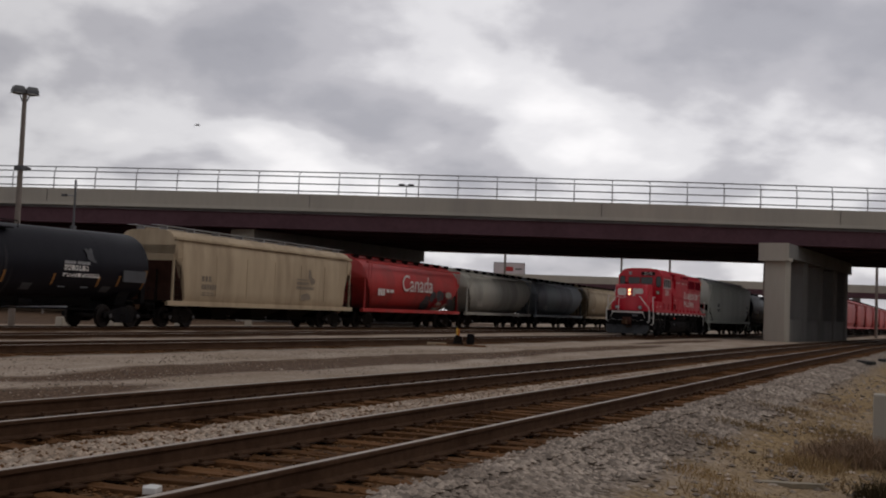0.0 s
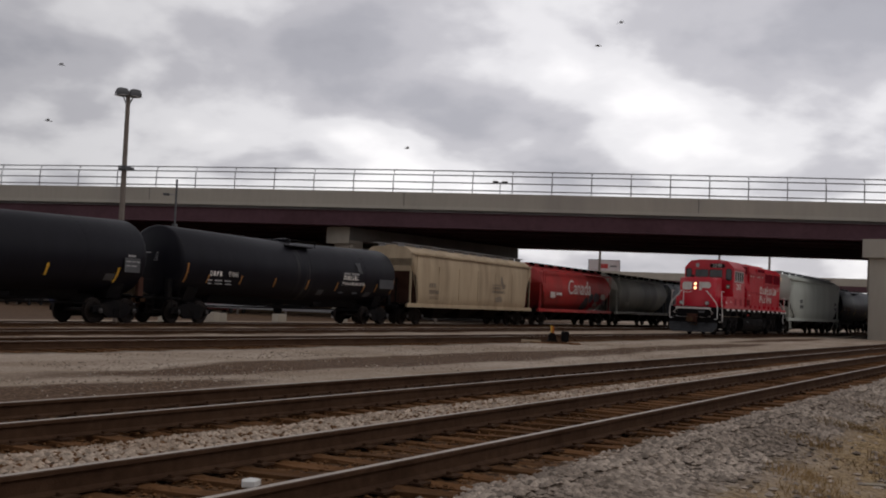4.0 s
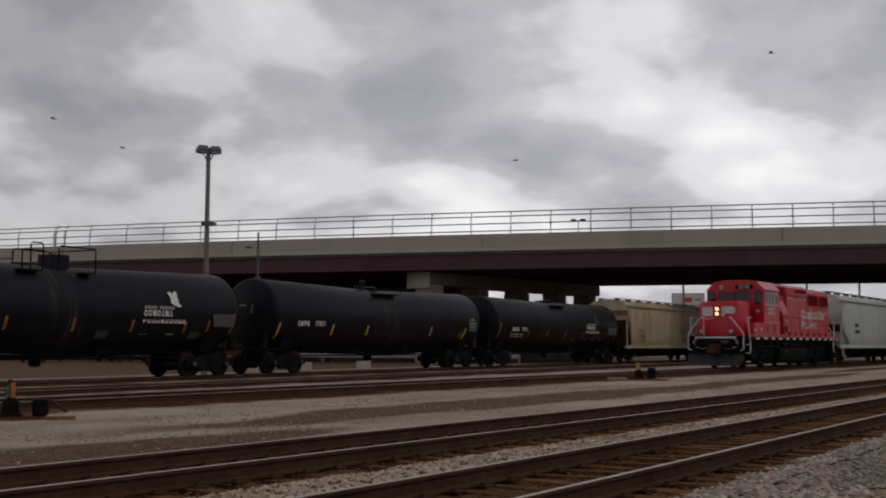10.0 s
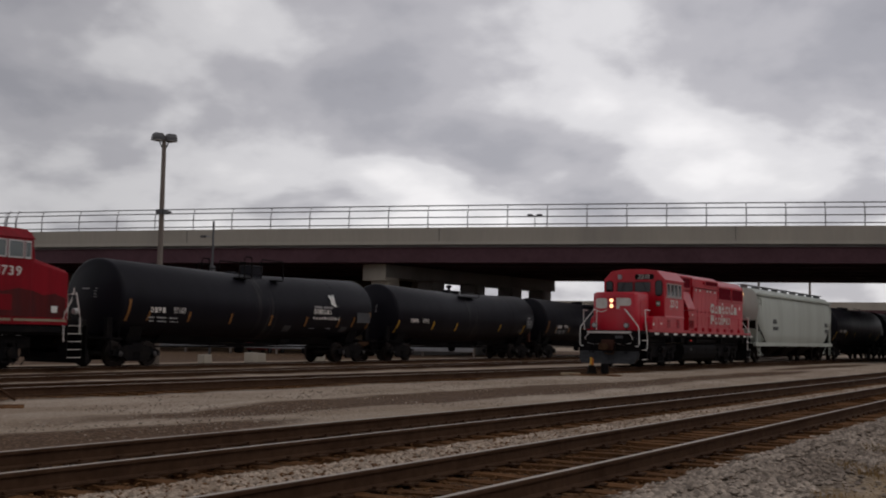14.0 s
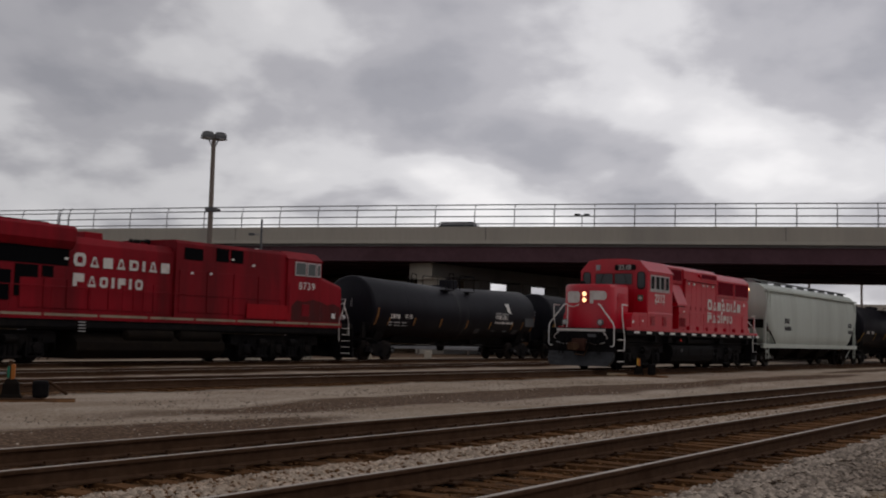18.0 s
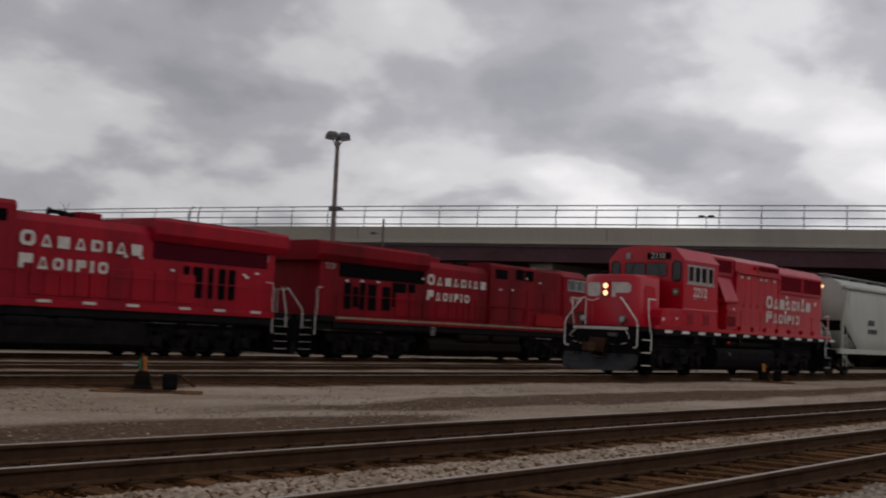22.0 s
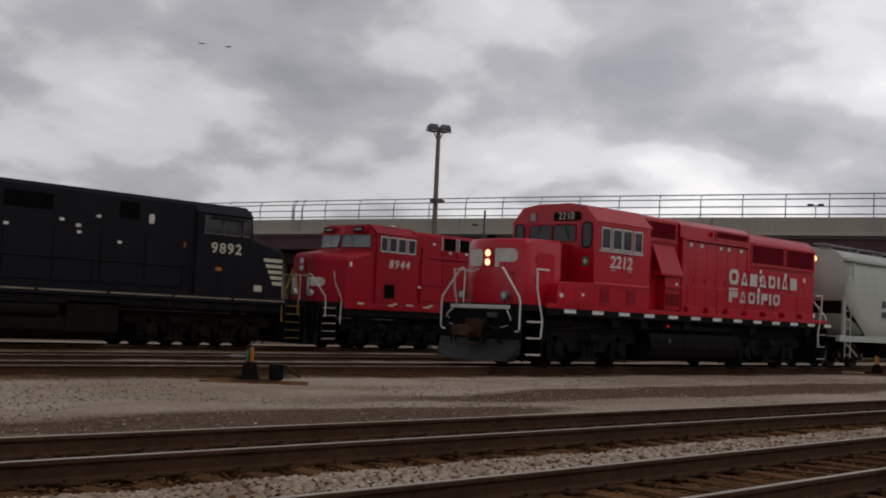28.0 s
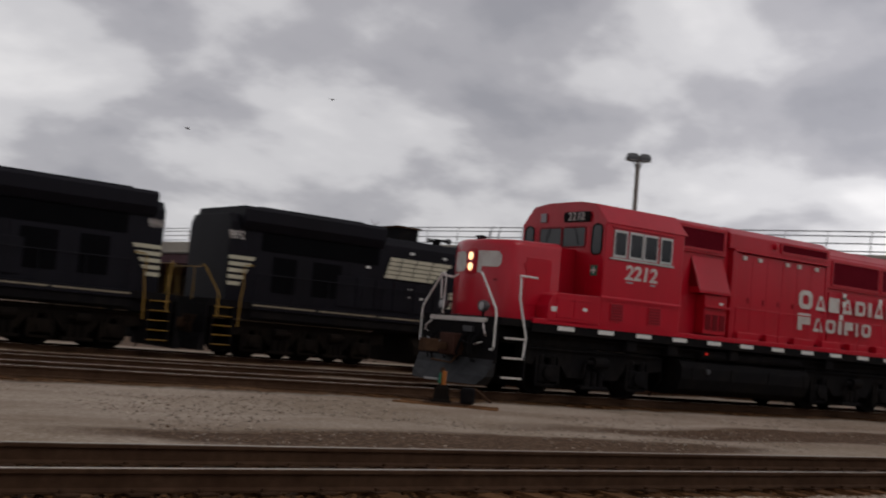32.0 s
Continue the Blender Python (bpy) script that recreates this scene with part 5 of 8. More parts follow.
        for x in (-0.75, -1.85, -2.95, -4.1, -5.3, -6.5, -7.7):
            part("toe_box", box(x - 0.4, x + 0.4, *span(s, 1.14, 1.36), 1.62, 1.86, 0.02), RED, car)
        yb = s * (H + 0.115)
        xs = -7.14 if s < 0 else -2.8
        blocks("painted_name", [0.56, 0.42, 0.45, 0.44, 0.44, 0.15, 0.42, 0.45], 0.14, 0.40, LETTER, car, xs, yb, 2.66, s, "large white painted block", 1.22, 0.0, "oaradrar")
        blocks("painted_name", [0.52, 0.42, 0.42, 0.15, 0.38, 0.15, 0.42], 0.12, 0.38, LETTER, car, xs, yb, 2.09, s, "large white painted block", 1.2, 0.0, "paorpro")
        for p, m_ in (((-4.72, 3.14), WHITE), ((-4.72, 2.92), WHITE), ((-4.62, 2.55), WHITE), ((-6.35, 3.12), WHITE), ((-7.65, 3.03), WHITE), ((-8.4, 1.85), WHITE), ((-4.72, 3.08), GREEN)):
            part("sticker", box(p[0] - 0.07, p[0] + 0.07, *span(s, H + 0.117, H + 0.122 + (0.003 if m_ is GREEN else 0)), p[1] - (0.08 if m_ is WHITE else 0.03), p[1] + (0.08 if m_ is WHITE else 0.03)), m_, car)
        part("hood_lamp", lathe([(s * (H + 0.1), 0.08), (s * (H + 0.2), 0.08), (s * (H + 0.22), 0.03)], "y", 12, None, (-1.7, 0, 4.16)), RED, car)
    part("exhaust_pipe", box(-1.6, -0.7, -0.35, 0.35, 4.45, 4.56, 0.03), RED_DULL, car)
    for x in (-5.0, -6.3, -7.6):
        part("radiator_fan", lathe([(4.38, 0.6), (4.47, 0.6), (4.48, 0.5)], "z", 20, None, (x, 0, 0)), RED_DULL, car)
    part("rear_headlight", lathe([(-8.55, 0.1), (-8.64, 0.11), (-8.66, 0.06)], "x", 12, None, (0, -1.06, 3.88)), HEAD2, car, "lit amber rear light")
    part("rear_headlight", lathe([(-8.55, 0.1), (-8.64, 0.11), (-8.66, 0.06)], "x", 12, None, (0, 1.06, 3.88)), HEAD2, car, "lit amber rear light")
    # pilots, plough, steps, handrails
    for e in (1, -1):
        xe = 7.2 if e > 0 else -8.9

        def ahead(a, b):
            return min(xe + e * a, xe + e * b), max(xe + e * a, xe + e * b)
        part("pilot_plate", box(*ahead(0, 0.06), -1.46, 1.46, 0.62, 1.5, 0.01), GRIME, car)
        part("step_edge", box(*ahead(0, 0.08), -1.08, 1.02, 1.48, 1.58, 0.01), LETTER if e > 0 else GRIME, car)
        plough = [[(xe + e * a, -w_, z), (xe + e * (a + b) * 0.6, -w_ * 0.4, z), (xe + e * b, 0, z), (xe + e * (a + b) * 0.6, w_ * 0.4, z), (xe + e * a, w_, z), (xe, w_, z), (xe, -w_, z)]
                  for a, b, z, w_ in ((0.07, 0.12, 0.70, 1.42), (0.12, 0.26, 0.52, 1.42), (0.22, 0.44, 0.34, 1.38), (0.34, 0.60, 0.15, 1.22))]
        part("snow_plough", loft(plough), PLOUGH, car, "scraped dark steel plough")
        for s in S:
            for z in (0.36, 0.78, 1.2):
                part("step", box(*ahead(-0.72, -0.12), *span(s, 1.1, 1.46), z - 0.04, z, 0), GRIME, car)
                part("step_nosing", box(*ahead(-0.68, -0.14), *span(s, 1.46, 1.49), z - 0.035, z + 0.005), LETTER if e > 0 else DIMLET, car)
            part("step_side", box(*ahead(-0.78, -0.74), *span(s, 1.1, 1.46), 0.3, 1.46), GRIME, car)
            handrail(car, [(xe + e * 0.03, s * 0.70, 2.55), (xe + e * 0.05, s * 0.78, 2.52), (xe + e * 0.08, s * 1.38, 1.80), (xe + e * 0.08, s * 1.42, 1.66), (xe + e * 0.08, s * 1.42, 0.98), (xe + e * 0.06, s * 1.36, 0.92), (xe + e * 0.05, s * 1.26, 0.92)], WHITE, r=0.026)
            handrail(car, [(xe - e * 0.9, s * 1.5, 2.53), (xe - e * 0.42, s * 1.5, 2.54), (xe - e * 0.45, s * 1.5, 2.45), (xe - e * 0.47, s * 1.5, 2.02), (xe - e * 0.62, s * 1.5, 1.5), (xe - e * 0.70, s * 1.5, 1.24), (xe - e * 0.66, s * 1.5, 0.8)], WHITE, r=0.026)
        # drop chain and its stanchions in the middle of the platform
        part("chain", tube([(xe + e * 0.03, -0.70, 2.55), (xe + e * 0.05, -0.55, 2.47), (xe + e * 0.05, -0.35, 2.44), (xe + e * 0.05, -0.12, 2.52)], 0.02, 6), LETTER, car)
        handrail(car, [(xe + e * 0.04, -0.62, 2.5), (xe + e * 0.04, -0.64, 1.62)], WHITE, r=0.02)
        for s in S:
            dl = part("ditch_light", lathe([(xe - e * 0.16, 0.08), (xe - e * 0.1, 0.12), (xe + e * 0.02, 0.125), (xe + e * 0.02, 0.1), (xe, 0.09)], "x", 14, None, (0, s * 0.77, 1.84)), LAMPMET, car, "round lamp housing")
            part("lens", lathe([(xe, 0.092), (xe + e * 0.015, 0.085), (xe + e * 0.025, 0.04)], "x", 14, None, (0, s * 0.77, 1.84)), LENS, dl, "clear lamp glass")
            part("lamp_stand", tube([(xe - e * 0.05, s * 0.77, 1.6), (xe - e * 0.05, s * 0.77, 1.75)], 0.03, 6), GRIME, dl)
        for y, q in ((-0.75, -0.1), (-0.55, -0.12), (-0.38, 0.1), (0.42, -0.1), (0.6, 0.12), (0.8, 0.05)):
            part("air_hose", tube([(xe + e * 0.05, y, 1.22), (xe + e * 0.2, y + q * 0.3, 1.1), (xe + e * 0.26, y + q, 0.8), (xe + e * 0.16, y + q * 1.6, 0.62)], 0.028, 6), GRIME, car)
        part("jumper_cable", tube([(xe + e * 0.06, 0.25, 1.38), (xe + e * 0.25, 0.45, 1.05), (xe + e * 0.25, 0.85, 0.98), (xe + e * 0.06, 1.0, 1.32)], 0.022, 6), GRIME, car)
        part("jumper_socket", box(*ahead(0.05, 0.12), 0.3, 0.66, 1.26, 1.38, 0.01), LAMPMET, car)
        for s in S:
            part("lift_lever", tube([(xe + e * 0.09, s * 0.25, 1.05), (xe + e * 0.14, s * 0.7, 0.98), (xe + e * 0.12, s * 1.05, 1.06)], 0.016, 6), LETTER if s > 0 else DIMLET, car)
            part("grab_iron", tube([(xe + e * 0.08, s * 0.98, 1.46), (xe + e * 0.14, s * 1.1, 1.34), (xe + e * 0.14, s * 1.16, 1.24), (xe + e * 0.08, s * 1.1, 1.2)], 0.02, 6), LETTER, car)
        part("drawbar_pocket", box(*ahead(0, 0.32), -0.28, 0.28, 0.72, 1.2, 0.04), DRAFT, car, "rust-brown drawbar pocket")
        coupler(car, xe, e)
    for s in S:
        # walkway handrail
        handrail(car, [(-0.1, s * 1.47, 2.45), (-8.4, s * 1.47, 2.45)], RED, [((-0.1 - 1.66 * k, s * 1.47, 1.62), (-0.1 - 1.66 * k, s * 1.47, 2.45)) for k in range(6)], r=0.016)
        part("marker_light", box(0.80, 0.86, *span(s, 1.44, 1.5), 1.2, 1.26, 0.01), MARKER, car)
        # fuel tank hung under the sill, with a bright bottom pipe
    tank = [(-1.0, 0.2), (1.0, 0.2), (1.3, 0.34), (1.42, 0.6), (1.42, 0.86), (1.34, 1.0), (1.15, 1.06), (-1.15, 1.06), (-1.34, 1.0), (-1.42, 0.86), (-1.42, 0.6), (-1.3, 0.34)]
    tk = part("fuel_tank", prism(tank, -3.2, 1.6, "x", bevel=0.02), GRIME, car)
    for s in S:
        for x in (-3.0, -1.6, -0.2, 1.2):
            part("tank_strap", box(x - 0.04, x + 0.04, *span(s, 1.42, 1.435), 0.58, 0.9), GRIME, tk)
        part("filler_cap", lathe([(s * 1.42, 0.07), (s * 1.47, 0.06)], "y", 10, None, (0.7, 0, 0.8)), LAMPMET, tk)
        part("air_reservoir", lathe([(-3.0, 0.02), (-2.95, 0.13), (0.9, 0.13), (0.95, 0.02)], "x", 12, None, (0, s * 1.24, 1.2)), GRIME, car)
    engine_truck(car, 4.2, 2, 2.74, 0.51, line, GRIME)
    engine_truck(car, -5.3, 2, 2.74, 0.51, line, GRIME)
    return car


def wide_engine(line, scheme, number, label):
    """A six-axle wide-nosed road engine. Local +x is its front."""
    car = thing("diesel_locomotive", label, "locomotive")
    S = (-1, 1)
    W = 1.53
    red = scheme != "black"
    paint = {"faded": RED_DULL, "used": RED_MID, "black": NSBLACK}[scheme]
    grille = GRILLE if red else GRILLE_K
    letter = LETTER if red else CREAM
    rail = LETTER if red else YRAIL
    # stations of the drawing and of each engine, from rear pilot to front pilot
    drawn = (-10.6, -10.5, -10.2, -10.0, -4.6, -3.4, -2.5, 2.2, 5.3, 7.75, 9.6, 10.1, 10.5)
    built = {"black": (-12.05, -11.75, -11.5, -10.7, -6.15, -5.95, -5.05, -0.7, 5.75, 7.65, 9.5, 9.95, 10.35),
             "used": (-11.15, -10.75, -10.3, -10.2, -4.7, -3.4, -2.6, 0.24, 5.7, 8.0, 9.25, 9.75, 10.4),
             "faded": (-11.75, -11.3, -11.0, -9.7, -3.9, -2.6, -1.8, 0.8, 7.15, 9.3, 11.0, 11.3, 11.9)}[scheme]
    X = lambda v: float(np.interp(v, drawn, built))
    panes = {"black": ((7.82, 7.5), (7.42, 6.76), (6.72, 6.02)), "used": ((7.6, 7.22), (7.16, 6.74), (6.7, 6.24), (6.16, 5.74)), "faded": ((9.34, 9.1), (9.04, 8.42), (8.36, 7.6))}[scheme]
    blowers = {"black": ((0.9, -0.55, 3.82, 4.26), (3.7, 3.05, 3.8, 4.3)), "used": ((4.17, 3.34, 3.9, 4.36), (3.19, 2.34, 3.9, 4.36), (1.09, 0.55, 3.85, 4.2)),
               "faded": ((4.45, 3.74, 3.84, 4.34), (3.6, 2.91, 3.84, 4.34), (2.18, 1.2, 3.8, 4.24))}[scheme]
    rear_grilles = {"black": ((-9.2, -10.0), (-7.6, -8.6)), "used": ((-6.1, -6.35), (-6.5, -6.93), (-7.19, -7.4), (-7.65, -7.95), (-8.1, -8.4)),
                    "faded": ((-8.64, -9.04, 1.96, 2.98), (-8.2, -8.53, 2.05, 2.85), (-7.78, -8.12, 1.96, 3.03), (-7.11, -7.62, 1.96, 3.0), (-6.23, -6.75, 2.0, 2.95), (-5.21, -6.1, 2.15, 3.16), (-4.61, -5.06, 2.8, 3.16))}[scheme]
    spots = {"black": [(-3.59, 3.7, 1.34), (-4.93, 3.72, 1.34), (-6.63, 3.11, 1.34), (-4.92, 2.55, 1.34), (-4.92, 2.3, 1.34), (-4.42, 2.29, 1.34), (-3.62, 2.27, 1.34), (-0.45, 3.32, 1.45), (1.19, 3.58, 1.45), (1.74, 3.26, 1.45), (2.35, 3.77, 1.45), (4.15, 3.88, 1.45), (3.07, 3.07, 1.45)],
             "used": [(5.46, 2.38, 1.53), (0.87, 2.83, 1.45), (4.64, 4.08, 1.45), (3.69, 3.81, 1.45), (2.71, 3.82, 1.45), (-3.7, 3.17, 1.36), (-4.3, 3.17, 1.36), (-5.6, 2.86, 1.36), (-8.8, 2.92, 1.36), (-8.92, 2.84, 1.36), (-9.4, 3.0, 1.36)],
             "faded": [(3.82, 3.96, 1.45), (5.05, 3.81, 1.45), (1.62, 3.31, 1.45), (2.63, 3.34, 1.45), (-4.12, 3.44, 1.34), (-8.03, 3.09, 1.34), (-8.91, 3.06, 1.34), (-7.05, 3.12, 1.34)]}[scheme]
    name_span = {"black": (0, 0), "used": (-4.33, 0.04), "faded": (-3.83, 0.6)}[scheme]
    part("underframe", box(X(-10.6), X(10.5), -1.35, 1.35, 1.12, 1.45, 0.02), GRIME, car)
    for s in S:
        part("side_sill", box(X(-10.0), X(9.6), min(s * 1.4, s * W), max(s * 1.4, s * W), 1.45, 1.66, 0.015), paint, car)
        part("lower_sill", box(X(-10.0), X(9.6), min(s * 1.3, s * 1.47), max(s * 1.3, s * 1.47), 1.2, 1.45, 0.01), GRIME, car)
        if scheme == "faded" or scheme == "black":
            n = 9
            x0, x1 = X(-10.0), X(9.6)
            for q in range(n):
                a, b = x0 + (x1 - x0) * q / n + 0.06, x0 + (x1 - x0) * (q + 1) / n - 0.06
                part("sill_stripe", box(a, b, min(s * W, s * (W + 0.008)), max(s * W, s * (W + 0.008)), 1.56 if red else 1.55, 1.64 if red else 1.595), SILLTAN, car, "dull yellowish sill stripe")
        else:
            for x in (-0.78, -2.37, -3.98, -6.09, -7.61, -9.3):
                part("sill_dash", box(x - 0.24, x + 0.24, min(s * W, s * (W + 0.012)), max(s * W, s * (W + 0.012)), 1.58, 1.67), LETTER, car)
    part("walkway", box(X(-10.6), X(10.5), -1.48, 1.48, 1.45, 1.66, 0.01), GRIME, car)
    # wide nose and cab: rear and front of the cab, shoulder and tip of the nose
    low = 1.66
    xr, xf, xc, xt = {"black": (5.75, 7.9, 9.38, 9.95), "used": (5.62, 7.75, 9.08, 9.95), "faded": (7.15, 9.45, 11.1, 11.65)}[scheme]

    def span(s, p, q):
        return min(s * p, s * q), max(s * p, s * q)

    def nose_ring(z0, z1, z2, k, back):
        half = [(xf - 0.1, 1.47 * k, z0), (xc - back, 1.40 * k, z1), (xt - back, 0.52 * k, z2)]
        return half + [(x, -y, z) for x, y, z in half[::-1]]
    nose = part("nose", loft([nose_ring(low, low, low, 1.0, 0.0), nose_ring(3.52, 3.18, 3.2, 0.995, 0.02), nose_ring(3.66, 3.30, 3.32, 0.94, 0.07), nose_ring(3.72, 3.36, 3.38, 0.82, 0.16)]), paint, car, smooth=False)
    slope = (xc - xt) / 0.88

    def on_bevel(y):
        return xt + slope * max(0.0, abs(y) - 0.52)
    cab = [(-W, low), (W, low), (W, 4.26), (1.12, 4.55), (-1.12, 4.55), (-W, 4.26)]
    part("cab", prism(cab, xr, xf, "x", bevel=0.03), paint, car)
    # two-plane windshield front, raked back
    part("windshield_slope", loft([[(xf - 0.02, -1.47, 3.5), (xf + 0.16, -1.43, 3.5), (xf + 0.46, 0, 3.5), (xf + 0.16, 1.43, 3.5), (xf - 0.02, 1.47, 3.5)],
                                   [(xf - 0.02, -1.47, 4.24), (xf + 0.10, -1.41, 4.24), (xf + 0.32, 0, 4.24), (xf + 0.10, 1.41, 4.24), (xf - 0.02, 1.47, 4.24)],
                                   [(xf - 0.02, -1.1, 4.54), (xf + 0.06, -1.06, 4.54), (xf + 0.2, 0, 4.56), (xf + 0.06, 1.06, 4.54), (xf - 0.02, 1.1, 4.54)]]), paint, car)
    part("cab_roof", loft([[(x, y, z) for y, z in ((-1.56, 4.25), (-1.13, 4.585), (1.13, 4.585), (1.56, 4.25), (1.53, 4.22), (1.11, 4.55), (-1.11, 4.55), (-1.53, 4.22))] for x in (xr - 0.05, xf + 0.04)]), paint, car)
    part("roof_vent", box(xr + 0.6, xr + 1.4, -0.5, 0.5, 4.58, 4.66, 0.03), paint, car)
    part("roof_dome", lathe([(4.58, 0.12), (4.68, 0.12), (4.72, 0.06)], "z", 12, None, (xr + 0.3, 0.45, 0)), LETTER if red else GRIME, car)
    for s in S:
        ends = [(xf + 0.446, 0.06, 3.72), (xf + 0.15, 1.36, 3.72), (xf + 0.118, 1.33, 4.18), (xf + 0.33, 0.06, 4.18)]
        ends = [(x + 0.012, s * y, z) for x, y, z in ends]
        window(car, "windshield", ends if s > 0 else [ends[1], ends[0], ends[3], ends[2]], LAMPMET, GLASS_L, 0.03)
        part("wiper", tube([(xf + 0.36, s * 0.5, 4.16), (xf + 0.38, s * 0.62, 3.8)], 0.01, 5), GRIME, car)
        for p, r_ in panes:
            q = [(p, s * W, 3.58), (r_, s * W, 3.58), (r_, s * W, 4.16), (p, s * W, 4.16)]
            window(car, "side_window", q if s > 0 else [q[1], q[0], q[3], q[2]], ALU if red else LAMPMET, GLASS_L if scheme == "faded" else GLASS)
        letters("road_number", number, 0.42 if red else 0.46, letter, car, {"black": 6.92, "used": 6.57, "faded": 8.45}[scheme], s * (W + 0.004), 3.15, s, "painted engine number", 1.12, 0.008, 0.15 if scheme == "used" else 0.0, 1.22)
        nb = part("number_board_box", box(xf + 0.02, xf + 0.3, *span(s, 0.5, 1.1), 4.27, 4.5, 0.03), paint, car)
        part("number_board", box(xf + 0.3, xf + 0.315, *span(s, 0.55, 1.05), 4.3, 4.47, 0.005), GRIME, nb, "black number board")
        part("board_bar", box(xf + 0.316, xf + 0.322, *span(s, 0.62, 0.98), 4.35, 4.42), DIMLET, nb)
        part("ditch_light", lathe([(X(10.5) - 0.12, 0.09), (X(10.5) - 0.05, 0.12), (X(10.5) + 0.02, 0.12), (X(10.5) + 0.02, 0.05)], "x", 12, None, (0, s * 0.95, 1.95)), LENS, car)
        part("cab_vent", box(X(6.45), X(7.0), *span(s, W, W + 0.02), 1.9, 2.4, 0.005), GRILLE_K if scheme == "used" else paint, car)
        if scheme == "used":
            for x0, x1, z0 in ((8.6, 8.3, 1.62), (7.05, 6.78, 1.6), (6.8, 6.6, 1.66), (6.1, 5.72, 1.64), (5.15, 4.78, 1.6), (4.85, 4.62, 1.67), (3.75, 3.4, 1.61), (3.62, 3.45, 1.69), (2.45, 2.05, 1.62), (2.6, 2.4, 1.7), (1.3, 0.9, 1.6)):
                part("paint_patch", box(x1, x0, *span(s, W, W + 0.006), z0, z0 + 0.07), CREAM, car, "yellowish worn reflective patch")
            part("nose_sticker", box(8.86, 8.96, *span(s, 1.41, 1.425), 2.95, 3.12), WHITE, car)
            part("conduit", tube([(5.3, s * 1.49, 1.9), (5.3, s * 1.49, 3.9)], 0.03, 6), paint, car)
            part("conduit", tube([(4.9, s * 1.49, 3.55), (2.0, s * 1.49, 3.55), (1.75, s * 1.49, 3.45), (1.7, s * 1.49, 2.6)], 0.025, 6), paint, car)
            for x0 in (4.1, 3.3, 2.25, 1.75):
                part("conduit", tube([(x0, s * 1.47, 3.55), (x0, s * 1.47, 4.3)], 0.035, 6), paint, car)
        elif scheme == "faded":
            part("nose_sticker", box(10.35, 10.6, *span(s, 1.45, 1.46), 1.86, 2.08), WHITE, car)
            part("grab_rail", tube([(xr + 0.1, s * 1.55, 2.0), (xr + 0.1, s * 1.57, 3.2)], 0.018, 6), paint, car)
            bm = bmesh.new()
            bm.faces.new([bm.verts.new((x, s * (W + 0.006), z)) for x, z in ((7.45, 1.7), (9.42, 1.7), (9.42, 2.55), (8.9, 2.62), (8.3, 2.5), (7.8, 2.56), (7.45, 2.3))])
            part("dirt_film", bm, FILM, car, "brown dirt film on the lower cab side")
            bm = bmesh.new()
            bm.faces.new([bm.verts.new((x, s * (1.476 - 0.0424 * (x - 9.35) + 0.006), z)) for x, z in ((9.46, 1.7), (11.0, 1.7), (11.0, 2.35), (10.5, 2.5), (10.0, 2.42), (9.46, 2.58))])
            part("dirt_film", bm, FILM, nose, "brown dirt film on the nose side")
        else:
            part("builder_plate", box(8.15, 8.48, *span(s, 1.445, 1.46), 1.86, 2.06), CREAM, car, "tan square notice")
            part("sun_visor", prism([(s * W, 4.2), (s * (W + 0.16), 4.1), (s * (W + 0.16), 4.08), (s * W, 4.17)], 6.3, 7.6, "x"), NSBLACK, car)
            part("grab_rail", tube([(xr - 0.1, s * 1.56, 2.0), (xr - 0.1, s * 1.57, 3.4)], 0.018, 6), paint, car)
    hb = part("headlight_box", box(xt - 0.1, xt + 0.03, -0.16, 0.16, 2.72, 3.22, 0.02), paint, car)
    for z in (2.84, 3.09):
        part("headlight", lathe([(xt + 0.03, 0.1), (xt + 0.055, 0.1), (xt + 0.058, 0.07)], "x", 12, None, (0, 0.0, z)), LENS, hb)
    part("nose_door", box(xt - 0.01, xt + 0.012, -0.45, 0.2, 1.72, 2.66, 0.005), paint, nose)
    if red:
        for s in S:
            bm = bmesh.new()
            ring = [(0.28, 2.05), (0.42, 2.05), (0.42, 2.2), (0.78, 2.2), (0.86, 2.28), (0.86, 2.44), (0.78, 2.52), (0.28, 2.52)] if s > 0 else rounded(0.28, 0.86, 2.05, 2.52, 0.1)
            f = bm.faces.new([bm.verts.new((on_bevel(y), s * y, z)) for y, z in ring])
            bmesh.ops.bisect_plane(bm, geom=list(bm.verts) + list(bm.edges) + [f], plane_co=(0, s * 0.52, 0), plane_no=(0, 1, 0))
            for v in bm.verts:
                v.co.x = on_bevel(v.co.y) + 0.012
            part("nose_mark", bm, LETTER, car, "white painted block")
    # hoods
    H = 1.34
    def hood(name, x0, x1, top, half=H, mat=None, c=0.25):
        return part(name, prism([(-half, low), (half, low), (half, top - c), (half - c * 0.8, top), (-half + c * 0.8, top), (-half, top - c)], X(x0), X(x1), "x", bevel=0.02), mat or paint, car)
    hood("electrical_cabinet", 2.2, 5.32, 4.5 if red else 4.56, 1.45, None, 0.12)
    hood("engine_hood", -6.0, 2.2, 4.22 if red else 4.15)
    hood("radiator_hood", -10.115 if scheme == "faded" else -10.2, -6.0, 4.2)
    top = 4.52 if red else 4.45
    wing = [(-1.4, 3.75), (-1.56, 4.0), (-1.56, top - 0.1), (-1.45, top), (1.45, top), (1.56, top - 0.1), (1.56, 4.0), (1.4, 3.75)]
